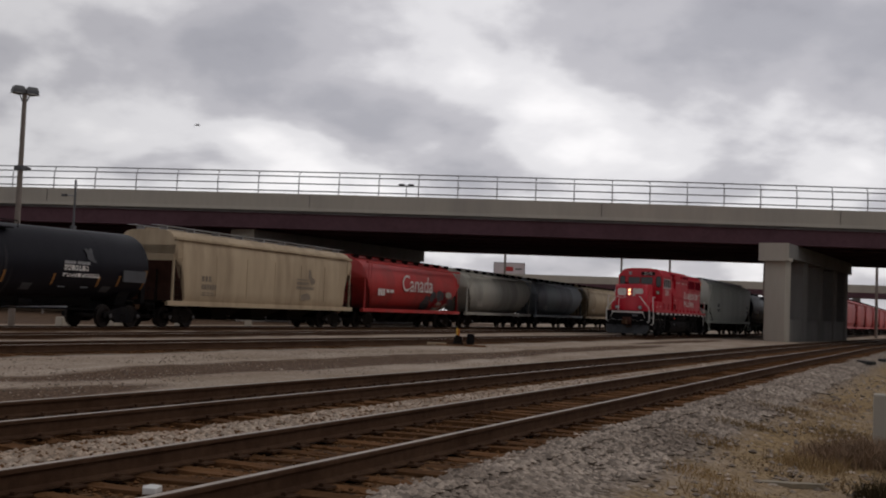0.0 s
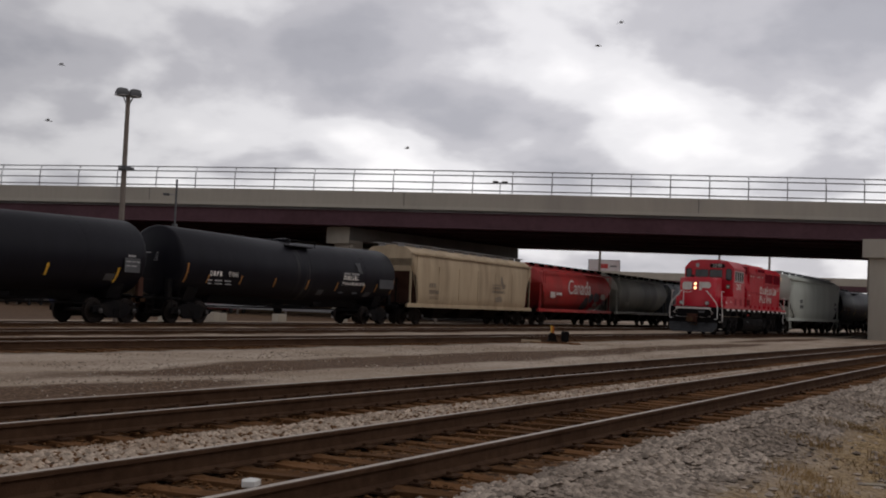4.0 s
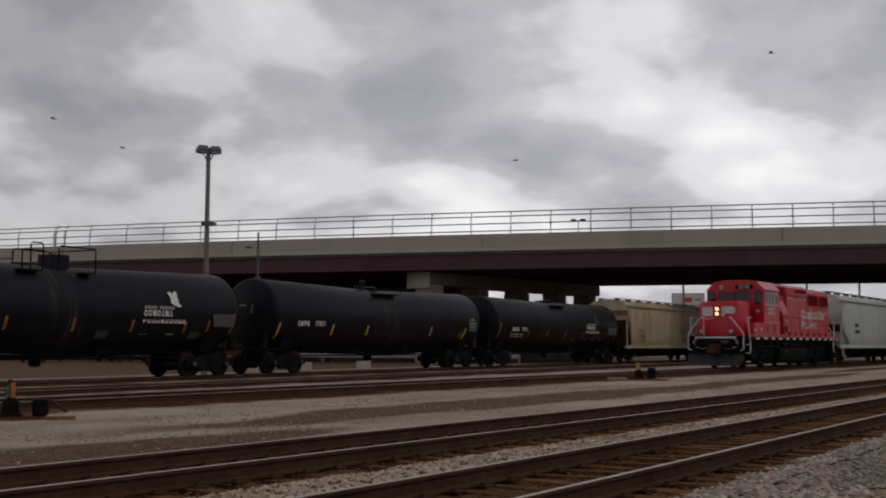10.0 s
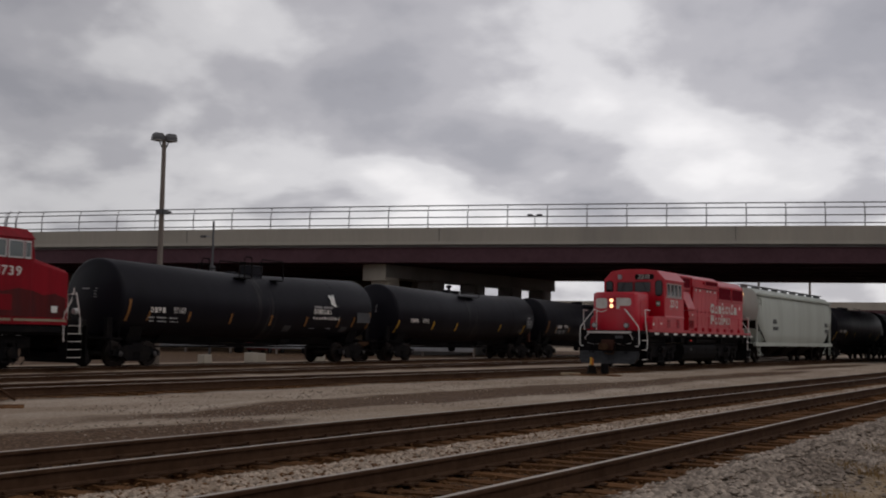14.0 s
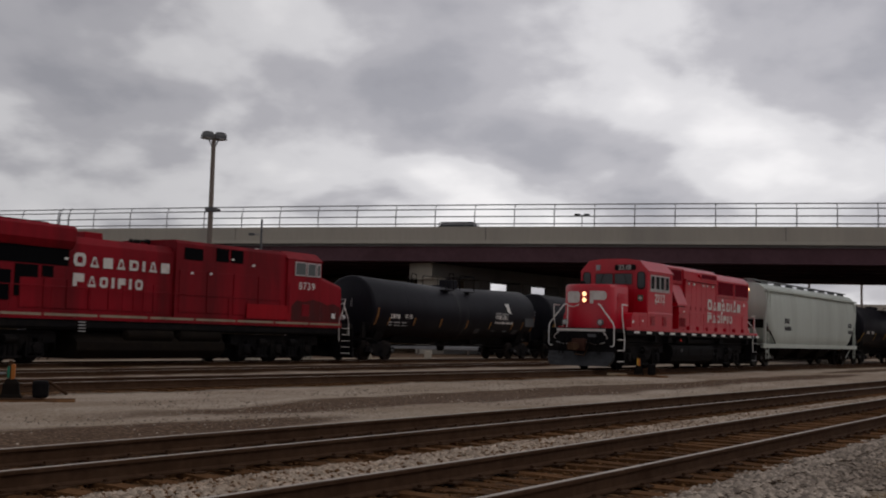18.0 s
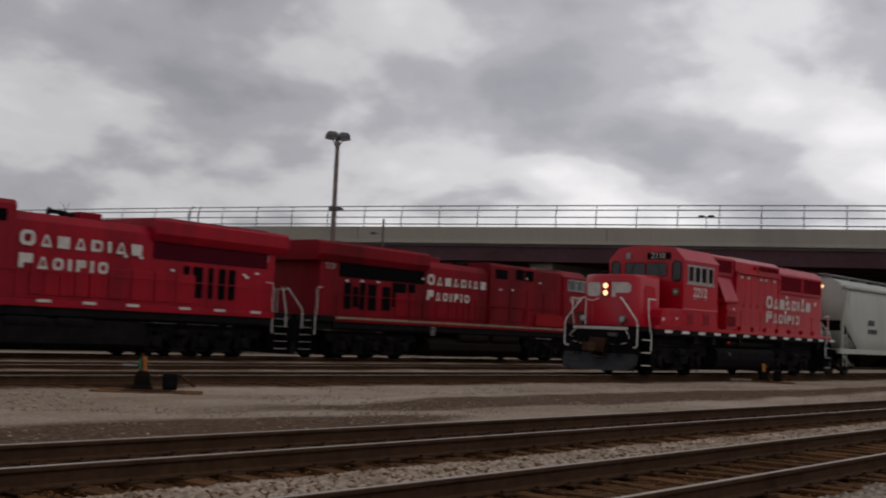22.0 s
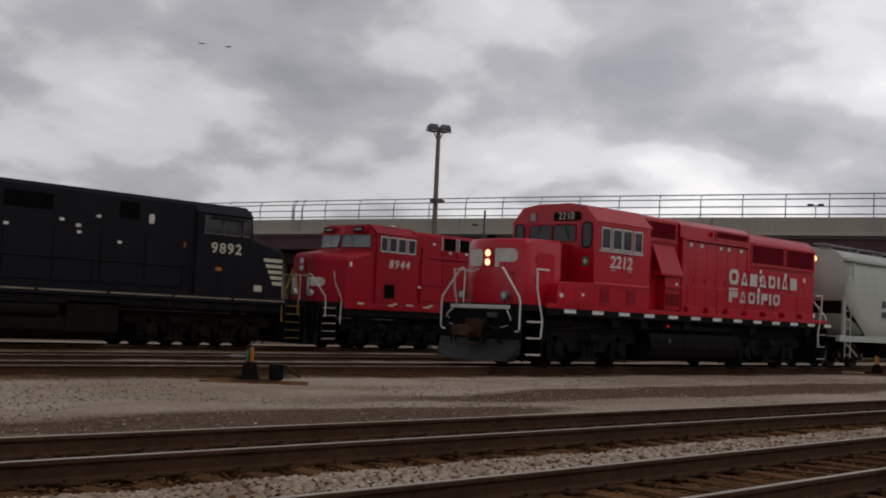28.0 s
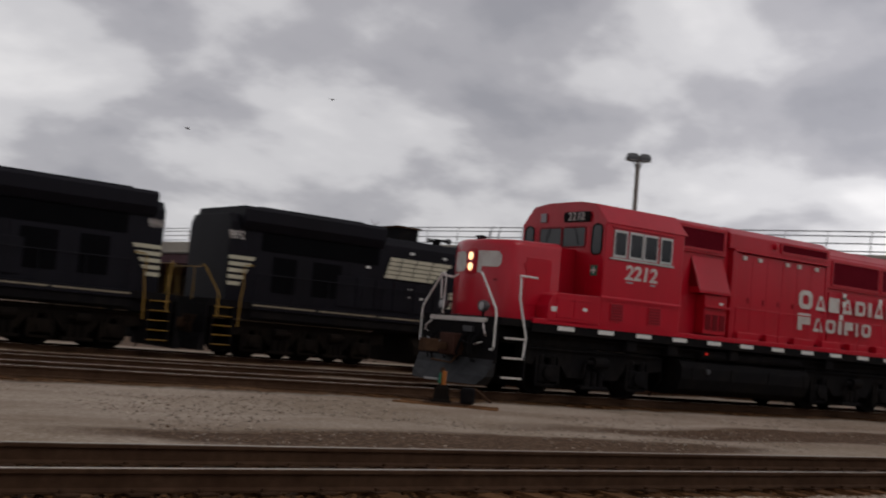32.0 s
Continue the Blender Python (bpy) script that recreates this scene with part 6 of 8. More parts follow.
    part("radiator_wing", prism(wing, X(-10.5) if scheme == "used" else X(-10.2) + (0.2 if red else 0.32), X(-4.6), "x", bevel=0.02), paint, car, "overhanging radiator housing")
    part("radiator_top", box(X(-9.8), X(-5.4), -1.2, 1.2, top, top + 0.06, 0.02), grille, car)
    if red:
        part("exhaust_pipe", box(X(-3.4), X(-2.5), -0.45, 0.45, 4.1, 4.5, 0.03), RED_DULL, car)
    else:
        stack = part("exhaust_pipe", box(-4.88, -4.08, -0.42, 0.42, 4.1, 4.62, 0.03), GRIME, car)
        part("lid", box(-4.96, -4.0, -0.48, 0.48, 4.62, 4.68, 0.015), RUST, stack, "rusty lid")
        part("hood_taper", prism([(-1.9, 4.0), (-0.68, 4.0), (-0.68, 4.54), (-0.8, 4.54), (-1.75, 4.22)], -1.38, 1.38, "y", bevel=0.02), paint, car)
    xh = {"black": -3.0, "used": -2.3, "faded": 0.2}[scheme]
    bm = lathe([(xh, 0.03), (xh + 0.5, 0.04), (xh + 0.65, 0.1)], "x", 10, None, (0, 0.15, 4.45))
    lathe([(xh, 0.03), (xh + 0.4, 0.04), (xh + 0.52, 0.1)], "x", 10, bm, (0, -0.1, 4.42))
    lathe([(xh, 0.1), (xh + 0.12, 0.04), (xh + 0.5, 0.03)], "x", 10, bm, (-0.3, 0.0, 4.38))
    box(xh, xh + 0.1, -0.15, 0.2, 4.2, 4.45, 0, bm)
    part("air_horn", bm, GRIME, car)
    for s in S:
        def pan(name, x0, x1, z0, z1, mat, half=H, d=0.03, b=0.006):
            return part(name, box(X(min(x0, x1)), X(max(x0, x1)), min(s * half, s * (half + d)), max(s * half, s * (half + d)), z0, z1, b), mat, car)
        for a, b, z0, z1 in blowers:
            part("blower_grille", box(b, a, min(s * 1.45, s * 1.47), max(s * 1.45, s * 1.47), z0, z1, 0.005), GRILLE_K, car)
            if scheme == "used" and a > 2:
                for x in (a, b):
                    part("grille_frame", box(x - 0.03, x + 0.03, min(s * 1.45, s * 1.49), max(s * 1.45, s * 1.49), z0 - 0.03, z1 + 0.02, 0.004), ALU, car)
        letters("rear_number", number, 0.34, LETTER if not red else DIMLET, car, {"black": -11.3, "used": X(-10.2) + 0.6, "faded": -9.88}[scheme], s * (H + 0.004), 3.56, s, "small painted number", 0.8, 0.0)
        if not red:
            part("hazard_sign", box(1.65, 1.8, min(s * 1.45, s * 1.46), max(s * 1.45, s * 1.46), 3.2, 3.5), LETTER, car)
            part("hazard_sign", box(4.05, 4.22, min(s * 1.45, s * 1.46), max(s * 1.45, s * 1.46), 3.72, 4.0), LETTER, car)
            part("hazard_mark", box(5.2, 5.4, min(s * 1.45, s * 1.46), max(s * 1.45, s * 1.46), 3.1, 3.25), ORANGE, car)
        for q in range(9):
            x = 1.2 - q * 0.86
            pan("engine_door", x, x - 0.78, 1.8, 2.75, paint, H, 0.035, 0.01)
        for q in range(4):
            pan("cabinet_door", 5.1 - q * 0.72, 4.45 - q * 0.72, 1.85, 3.4, paint, 1.45, 0.03, 0.01)
        for x0, x1, *zs in rear_grilles:
            part("rear_grille", box(x1, x0, min(s * H, s * (H + 0.02)), max(s * H, s * (H + 0.02)), *(zs or (2.0, 3.05)), 0.004), GRILLE_K, car)
        # the used engine's mesh is coloured dark for the shadow under the wing
        pan("under_wing_grille", -4.7, -9.7, 3.2, 3.76, GRILLE_D if scheme == "used" else GRILLE_K, H, 0.02)
        for x, z, y in spots:
            part("reflector", box(x - 0.07, x + 0.07, *span(s, y, y + 0.035), z - 0.04, z + 0.04), WHITE, car)
        yb = s * (H + 0.042)
        if red:
            xs = name_span[0] if s < 0 else name_span[1]
            blocks("painted_name", [0.50, 0.38, 0.42, 0.38, 0.42, 0.13, 0.38, 0.42], 0.19, 0.36, LETTER, car, xs, yb, 3.22, s, "large white painted block", 1.25, 0.0, "oaradrar")
            blocks("painted_name", [0.46, 0.36, 0.36, 0.13, 0.34, 0.13, 0.36], 0.16, 0.36, LETTER, car, xs, yb, 2.56, s, "large white painted block", 1.2, 0.0, "paorpro")
        else:
            sg = 1 if s < 0 else -1
            # fading speed bars, a slanted emblem and two lines of blocks
            x0 = -6.0 if s < 0 else -0.9
            for q in range(5):
                bm = bmesh.new()
                z0 = 2.84 + 0.14 * q
                for a, b in ((0.0, 0.46), (0.5, 1.04), (1.08, 1.7), (1.74, 1.95 + 0.13 * q)):
                    bm.faces.new([bm.verts.new((x0 + sg * (u + 0.3 * (z - 2.84)), yb + s * 0.03, z)) for u, z in ((a, z0), (b, z0), (b, z0 + 0.115), (a, z0 + 0.115))])
                part("speed_bar", bm, CREAM, car, "cream painted bar")
            blocks("emblem", [0.72, 0.62], 0.1, 0.7, CREAM, car, x0 + sg * 3.45, yb + s * 0.03, 2.82, s, "cream painted slanted emblem", 1.0, 0.25)
            bm = bmesh.new()
            bm.faces.new([bm.verts.new((x0 + sg * u, yb + s * 0.034, z)) for u, z in ((2.85, 2.82), (3.3, 2.82), (3.52, 3.5), (3.28, 3.5), (3.05, 3.0))])
            part("emblem_flash", bm, CREAM, car)
            blocks("painted_name", [0.26, 0.23, 0.23, 0.2, 0.23, 0.2, 0.22], 0.07, 0.23, CREAM, car, x0 + sg * 2.65, yb + s * 0.03, 2.37, s, "cream painted block", 1.0, 0.12, "rodpodr")
            blocks("painted_name", [0.23, 0.23, 0.23, 0.22, 0.23, 0.2, 0.23, 0.23], 0.07, 0.23, CREAM, car, x0 + sg * 2.55, yb + s * 0.03, 2.05, s, "cream painted block", 1.0, 0.12, "oodrrpdr")
            for e, xe in ((1, 9.62), (-1, -10.2)):
                for q in range(5):
                    bm = bmesh.new()
                    z0 = 2.1 + 0.19 * q
                    half = 1.43 if e > 0 else 1.36
                    tip = xc - 0.03 if e > 0 else X(xe)
                    half = 1.475 - 0.047 * ((tip - xf) if e > 0 else 0) + 0.03 if e > 0 else 1.36
                    far = half + (0.025 if e > 0 else 0.0)
                    bm.faces.new([bm.verts.new((tip - e * u, s * (half if u < 0.2 else far), z)) for u, z in ((0.02, z0), (0.42 + 0.1 * q, z0), (0.47 + 0.1 * q, z0 + 0.11), (0.02, z0 + 0.11))])
                    part("end_stripe", bm, CREAM, car, "cream warning stripe")
            part("sticker", box(X(6.3), X(6.6), min(s * W, s * (W + 0.005)), max(s * W, s * (W + 0.005)), 2.45, 2.55), ORANGE, car)
    if scheme == "faded":
        for s in S:
            part("patched_panel", box(4.67, 7.4, min(s * 1.53, s * 1.545), max(s * 1.53, s * 1.545), 1.72, 2.3, 0.004), RED_NEW, car, "freshly painted brighter red panel")
    # ends, steps, rails
    for e in (1, -1):
        xe = X(10.5) if e > 0 else X(-10.6)
        part("pilot_plate", box(min(xe, xe + e * 0.05), max(xe, xe + e * 0.05), -1.5, 1.5, 0.5, 1.5, 0.01), GRIME, car)
        plough = [[(xe + e * a, -1.5, z), (xe + e * b, 0, z), (xe + e * a, 1.5, z), (xe, 1.5, z), (xe, -1.5, z)] for a, b, z in ((0.1, 0.2, 0.65), (0.22, 0.4, 0.16))]
        part("snow_plough", loft(plough), GRIME, car)
        for s in S:
            for q in range(5):
                z = 0.35 + 0.27 * q
                part("step", box(min(xe - e * 0.8, xe - e * 0.2), max(xe - e * 0.8, xe - e * 0.2), *span(s, 1.1, 1.47), z, z + 0.025), GRIME, car)
                part("step_nosing", box(min(xe - e * 0.8, xe - e * 0.2), max(xe - e * 0.8, xe - e * 0.2), *span(s, 1.47, 1.485), z, z + 0.022), rail if e > 0 or not red else DIMLET, car)
            part("step_side", box(min(xe - e * 0.84, xe - e * 0.8), max(xe - e * 0.84, xe - e * 0.8), *span(s, 1.05, 1.48), 0.32, 1.5), GRIME, car)
            part("step_side", box(min(xe - e * 0.2, xe - e * 0.16), max(xe - e * 0.2, xe - e * 0.16), *span(s, 1.05, 1.48), 0.32, 1.5), GRIME, car)
            handrail(car, [(xe, s * 0.9, 2.62), (xe - e * 0.04, s * 1.0, 2.56), (xe - e * 0.3, s * 1.45, 1.85), (xe - e * 0.3, s * 1.49, 1.7), (xe - e * 0.3, s * 1.49, 1.15)], rail, r=0.022)
            if e > 0:
                handrail(car, [(xe - e * 0.62, s * 1.5, 2.72), (xe - e * 0.66, s * 1.5, 2.55), (xe - e * 0.72, s * 1.5, 2.3), (xe - e * 1.0, s * 1.5, 1.85), (xe - e * 1.04, s * 1.5, 1.7), (xe - e * 1.0, s * 1.5, 0.9)], rail, r=0.022)
            else:
                handrail(car, [(xe - e * 1.35, s * 1.42, 2.72), (xe - e * 1.05, s * 1.5, 2.7), (xe - e * 1.02, s * 1.5, 2.58), (xe - e * 1.05, s * 1.5, 2.1), (xe - e * 1.0, s * 1.5, 1.7), (xe - e * 0.98, s * 1.5, 0.9)], rail, r=0.022)
        handrail(car, [(xe + e * 0.05, -0.95, 2.55), (xe + e * 0.05, 0.95, 2.55)], rail, [((xe + e * 0.05, y, 1.6), (xe + e * 0.05, y, 2.55)) for y in (-0.5, 0.5)])
        bm = bmesh.new()
        for q in range(5):
            y = -0.9 + 0.2 * q
            tube([(xe + e * 0.05, y, 1.15), (xe + e * 0.2, y + 0.02, 0.85), (xe + e * 0.14, y + 0.08, 0.6)], 0.025, 6, bm)
        part("air_hose", bm, RUST, car)
        coupler(car, xe, e)
    for s in S:
        handrail(car, [(X(5.1), s * 1.5, 2.5), (X(-10.0), s * 1.5, 2.5)], paint, [((X(5.1 - 1.5 * q), s * 1.5, 1.66), (X(5.1 - 1.5 * q), s * 1.5, 2.5)) for q in range(11)], r=0.016)
        for x0, x1 in ((-1.49, 0.91), (1.12, 3.46)) if scheme == "faded" else ((X(-2.6), X(-0.25)), (X(0.0), X(2.35))) if red else ((-3.27, -1.12), (-0.78, 1.36)):
            part("air_reservoir", lathe([(x0, 0.02), (x0 + 0.03, 0.15), (x0 + 0.1, 0.24), (x1 - 0.1, 0.24), (x1 - 0.03, 0.15), (x1, 0.02)], "x", 16, None, (0, s * 1.25, 1.0)), GRIME if scheme == "used" else DUSTY, car, smooth=True)
        if not red:
            part("filler_panel", box(1.5, 3.2, *span(s, 1.38, 1.47), 0.4, 1.3, 0.02), DUSTY, car, "dusty brown fuel filler panel")
        if scheme == "faded":
            for q in range(4):
                part("side_step", box(-3.6, -3.32, *span(s, 1.48, 1.52), 1.06 + 0.1 * q, 1.10 + 0.1 * q), DIMLET, car, "worn white step edge")
    part("fuel_tank", prism([(-1.15, 0.16), (1.15, 0.16), (1.45, 0.38), (1.45, (1.1 if scheme == "used" else 0.72)), (1.0, 1.15), (-1.0, 1.15), (-1.45, (1.1 if scheme == "used" else 0.72)), (-1.45, 0.45)], {"black": -4.6, "used": -4.6, "faded": -3.6}[scheme], {"black": 3.2, "used": 3.2, "faded": 3.6}[scheme], "x", bevel=0.02), GRIME if scheme == "used" else DUSTY, car)
    mt = GRIME if red else DUSTY
    engine_truck(car, {"black": 6.35, "used": 6.3, "faded": 7.0}[scheme], 3, 1.95, 0.53, line, mt)
    engine_truck(car, {"black": -8.45, "used": -7.1, "faded": -7.0}[scheme], 3, 1.95, 0.53, line, mt)
    return car

# ---------------------------------------------------------------- the lines of the yard


def line_a(x):
    return 5.35 - 0.042 * x - 0.0002 * max(0.0, x - 30) ** 2


def line_b(x):
    return 9.3 - 0.06 * x + 0.0001 * max(0.0, x) ** 2 - 0.0003 * max(0.0, x - 45) ** 2


def line_c(x):
    return 20.48 - 0.0612 * x


def line_e(x):
    return 25.3


def line_d(x):
    return 30.85


def line_f(x):
    return 12.1 - 0.044 * x


LINES = {"a": (line_a, 0.0), "b": (line_b, 0.0), "c": (line_c, 0.08), "e": (line_e, 0.0), "d": (line_d, 0.0), "f": (line_f, 0.0)}


def ground_height(x, y):
    d = y - line_a(x)
    near = min(abs(d), abs(y - line_b(x)))
    sunk = 0.03 * max(0.0, min(1.0, (1.5 - near) / 0.3))
    if d < -1.7:
        h = -0.22 - 0.34 * min(1.0, (-1.7 - d) / 2.2)
    elif d < 5.4:
        h = -0.20
    elif d < 7.0:
        h = -0.20 + 0.08 * (d - 5.4) / 1.6
    else:
        h = -0.12
    if y > 33:
        h = -0.12 - 0.2 * min(1.0, (y - 33) / 6)
    return h - sunk


def lot_damp(x, y):
    """How damp the gravel lot is: long ovals of brown wet earth."""
    wet = 0.0
    for cx, cy, rx, ry in ((27.0, 12.4, 17.0, 1.5), (46.0, 11.6, 14.0, 1.1), (10.0, 11.4, 6.5, 0.9), (70.0, 12.0, 14.0, 1.0)):
        q = ((x - cx) / rx) ** 2 + ((y - cy + 0.05 * (x - cx)) / ry) ** 2
        wet = max(wet, max(0.0, 1.0 - q))
    return wet


def build_ground():
    def steps(lo, hi, near0, near1, fine, mid, wide):
        out, v = [], lo
        while v < hi:
            out.append(v)
            if near0 <= v < near1:
                v += fine
            elif near0 - 30 <= v < near1 + 60:
                v += mid
            else:
                v += wide
        return out + [hi]
    xs = [-3000, -1200, -400, -150] + steps(-60, 260, 0, 45, 0.4, 1.5, 8) + [330, 450, 700, 1200, 2500, 4500]
    ys = [-3000, -1200, -400, -150] + steps(-60, 160, -6, 22, 0.35, 1.5, 6) + [220, 330, 500, 900, 1800, 3500]
    me = bpy.data.meshes.new("ground")
    vs, fs = [], []
    for x in xs:
        for y in ys:
            lump = 0.05 * noise.noise((x * 0.35, y * 0.35, 1.0)) + 0.025 * noise.noise((x * 1.3, y * 1.3, 4.0))
            near = 1.0 if abs(x) < 80 and y < 30 else 0.3
            vs.append((x, y, ground_height(x, y) + lump * near))
    n = len(ys)
    for i in range(len(xs) - 1):
        for j in range(n - 1):
            fs.append((i * n + j, (i + 1) * n + j, (i + 1) * n + j + 1, i * n + j + 1))
    me.from_pydata(vs, [], fs)
    col = me.color_attributes.new("zones", "FLOAT_COLOR", "POINT")
    data = []
    for x, y, z in vs:
        d = y - line_a(x)
        db = y - line_b(x)
        ballast = max(0.0, min(1.0, (d + 3.4) / 1.2)) * max(0.0, min(1.0, (2.1 - db) / 0.8))
        dc = abs(y - line_c(x))
        ballast = max(ballast, max(0.0, min(1.0, (2.4 - dc) / 0.8)) * 0.8, max(0.0, min(1.0, (2.2 - abs(y - 25.3)) / 0.8)) * 0.8, max(0.0, min(1.0, (2.3 - abs(y - 30.85)) / 0.8)) * 0.8)
        grass = max(0.0, min(1.0, (-2.1 - d) / 0.9)) * (0.72 + 0.28 * noise.noise((x * 0.2, y * 0.2, 9.0)))
        # damp oval patches in the gravel lot, and the same dark tone beyond y 40
        wet = max(lot_damp(x, y), max(0.0, min(1.0, (y - 40.0) / 5.0)) if x < 140 else 0.0)
        near_rail = min(abs(d), abs(db), dc, abs(y - 25.3), abs(y - 30.85))
        crib = max(0.0, min(1.0, ((2.0 if y > 15 else 1.75) - near_rail) / 0.7)) * (0.85 if y > 15 else 1.0)
        data += [ballast, grass, min(1.0, wet * 1.7), crib]
    col.data.foreach_set("color", data)
    me.materials.append(GROUND)
    me.shade_smooth()
    g = new("ground", me)
    return tagged(g, "grey yard ground of ballast, gravel and dry grass", "ground", kind="structure")


build_ground()

RAILPROF = [(-0.07, -0.18), (0.07, -0.18), (0.07, -0.165), (0.012, -0.145), (0.012, -0.045), (0.036, -0.035), (0.036, -0.008), (0.028, 0.0), (-0.028, 0.0), (-0.036, -0.008), (-0.036, -0.035), (-0.012, -0.045), (-0.012, -0.145), (-0.07, -0.165)]


def wall_behind():
    """An unseen plain dark wall, added behind the eye to darken side faces and reflections."""
    w = new("unseen_screen_wall", done(box(-130, 110, -24.0, -22.0, -0.8, 7.6, 0.05), "unseen_screen_wall", BACKWALL))
    return tagged(w, "unseen dark wall added behind the camera to darken the cars' sides", "wall", kind="structure")


wall_behind()


def sweep(profile, path, closed=True):
    """A profile (across, up) carried along plan points (x, y, z)."""
    bm = bmesh.new()
    rings = []
    for i, p in enumerate(path):
        a, b = path[max(i - 1, 0)], path[min(i + 1, len(path) - 1)]
        dx, dy = b[0] - a[0], b[1] - a[1]
        ln = math.hypot(dx, dy)
        nx, ny = -dy / ln, dx / ln
        rings.append([bm.verts.new((p[0] + nx * u, p[1] + ny * u, p[2] + v)) for u, v in profile])
    n = len(profile)
    for a, b in zip(rings, rings[1:]):
        for k in range(n):
            bm.faces.new((a[k], a[(k + 1) % n], b[(k + 1) % n], b[k]))
    bm.faces.new(rings[0][::-1])
    bm.faces.new(rings[-1])
    return bm


def build_track(key, x0, x1, tie_from, tie_to, name_label):
    fn, z = LINES[key]
    tr = thing("railway_track", name_label, "railway track", kind="structure")
    xs = [x0 + (x1 - x0) * k / 80 for k in range(81)]
    for s in (-1, 1):
        path = [(x, fn(x) + s * 0.7535, z) for x in xs]
        rail = part("rail", sweep(RAILPROF, path), RUST, tr, "rusty rail with a polished top")
        part("running_surface", sweep([(-0.028, 0.001), (0.028, 0.001), (0.026, 0.004), (-0.026, 0.004)], path), STEEL, rail, "polished running surface")
    return tr


def tie_mesh(seed):
    rnd = random.Random(seed)
    bm = bmesh.new()
    secs = []
    for k in range(7):
        y = -1.3 + 2.6 * k / 6
        j = lambda a: a + rnd.uniform(-0.012, 0.012)
        secs.append([(j(-0.115), y, -0.36), (j(0.115), y, -0.36), (j(0.112), y, j(-0.188)), (j(0.04), y, j(-0.182)), (j(-0.04), y, j(-0.190)), (j(-0.112), y, j(-0.186))])
    loft(secs, bm)
    return done(bm, "tie", TIEWOOD)


TIES = [tie_mesh(s) for s in range(6)]


def lay_ties(track, key, x0, x1, pitch=0.545, seed=1):
    fn, z = LINES[key]
    rnd = random.Random(seed)
    x = x0
    while x < x1:
        ob = new("tie", rnd.choice(TIES))
        ob.parent = track
        a = math.degrees(math.atan((fn(x + 0.5) - fn(x - 0.5))))
        ob.matrix_basis = pose(x, fn(x) + rnd.uniform(-0.06, 0.06), z - 0.006 + rnd.uniform(-0.012, 0.006), rnd.uniform(-0.6, 0.6), 0, a + rnd.uniform(-1.8, 1.8))
        x += pitch + rnd.uniform(-0.03, 0.03)


def far_ties(track, key, x0, x1, pitch=0.55):
    """The ties that are too far to be told apart, joined."""
    fn, z = LINES[key]
    bm = bmesh.new()
    x = x0
    while x < x1:
        y = fn(x)
        box(x - 0.11, x + 0.11, y - 1.3, y + 1.3, z - 0.3, z - 0.185, 0, bm)
        x += pitch
    return tagged(part("tie_row", bm, TIEWOOD, track), kind="stuff")


TRACK_A = build_track("a", -40, 240, 0, 60, "near straight railway track on weathered timber ties")
TRACK_B = build_track("b", -40, 240, 0, 60, "second railway track on brown timber ties")
TRACK_C = build_track("c", -40, 260, 0, 60, "yard track under the red switcher engine")
TRACK_E = build_track("e", -40, 200, 0, 60, "empty yard track with polished rails")
TRACK_D = build_track("d", -140, 300, 0, 60, "yard track under the mixed freight train")
build_track("f", 100, 330, 0, 60, "far yard track under red cars")
for tr_, key_, a_, b_ in ((TRACK_A, "a", 62, 160), (TRACK_A, "a", -40, -4), (TRACK_B, "b", 75, 160), (TRACK_B, "b", -40, -4), (TRACK_C, "c", -20, 120), (TRACK_E, "e", -20, 90), (TRACK_D, "d", -20, 110)):
    far_ties(tr_, key_, a_, b_)


def rail_furniture():
    """Tie plates and spikes on the near tracks."""
    bm = bmesh.new()
    rnd = random.Random(5)
    for key in ("a", "b"):
        fn, z = LINES[key]
        x = 2.0
        while x < 34:
            for s in (-1, 1):
                y = fn(x) + s * 0.7535
                box(x - 0.09, x + 0.09, y - 0.17, y + 0.17, z - 0.188, z - 0.172, 0, bm)
                for q in (-0.1, 0.1):
                    box(x - 0.05, x - 0.02, y + q - 0.02, y + q + 0.02, z - 0.172, z - 0.145, 0, bm)
            x += 0.545
    return tagged(part("tie_plate_row", bm, RUST, TRACK_A), "rusty tie plates and spikes", kind="stuff")


rail_furniture()


# ---------------------------------------------------------------- the road bridge


def bridge_x(y):
    return 93.3 - 0.345 * y + 0.00093 * y * y


BR_Y = [-120 + 4.0 * k for k in range(90)]


def bridge_point(y, off, z):
    """A place on the bridge: off metres behind its near face."""
    d = -0.345 + 0.00186 * y
    ln = math.hypot(1, d)
    return (bridge_x(y) + off / ln, y - off * d / ln, z)


def bridge_sweep(profile, y0=-120, y1=240):
    path = [(bridge_x(y), y, 0.0) for y in BR_Y if y0 <= y <= y1]
    # the profile's first number runs away from the near face, so it is turned round
    return sweep([(-u, v) for u, v in profile], path)


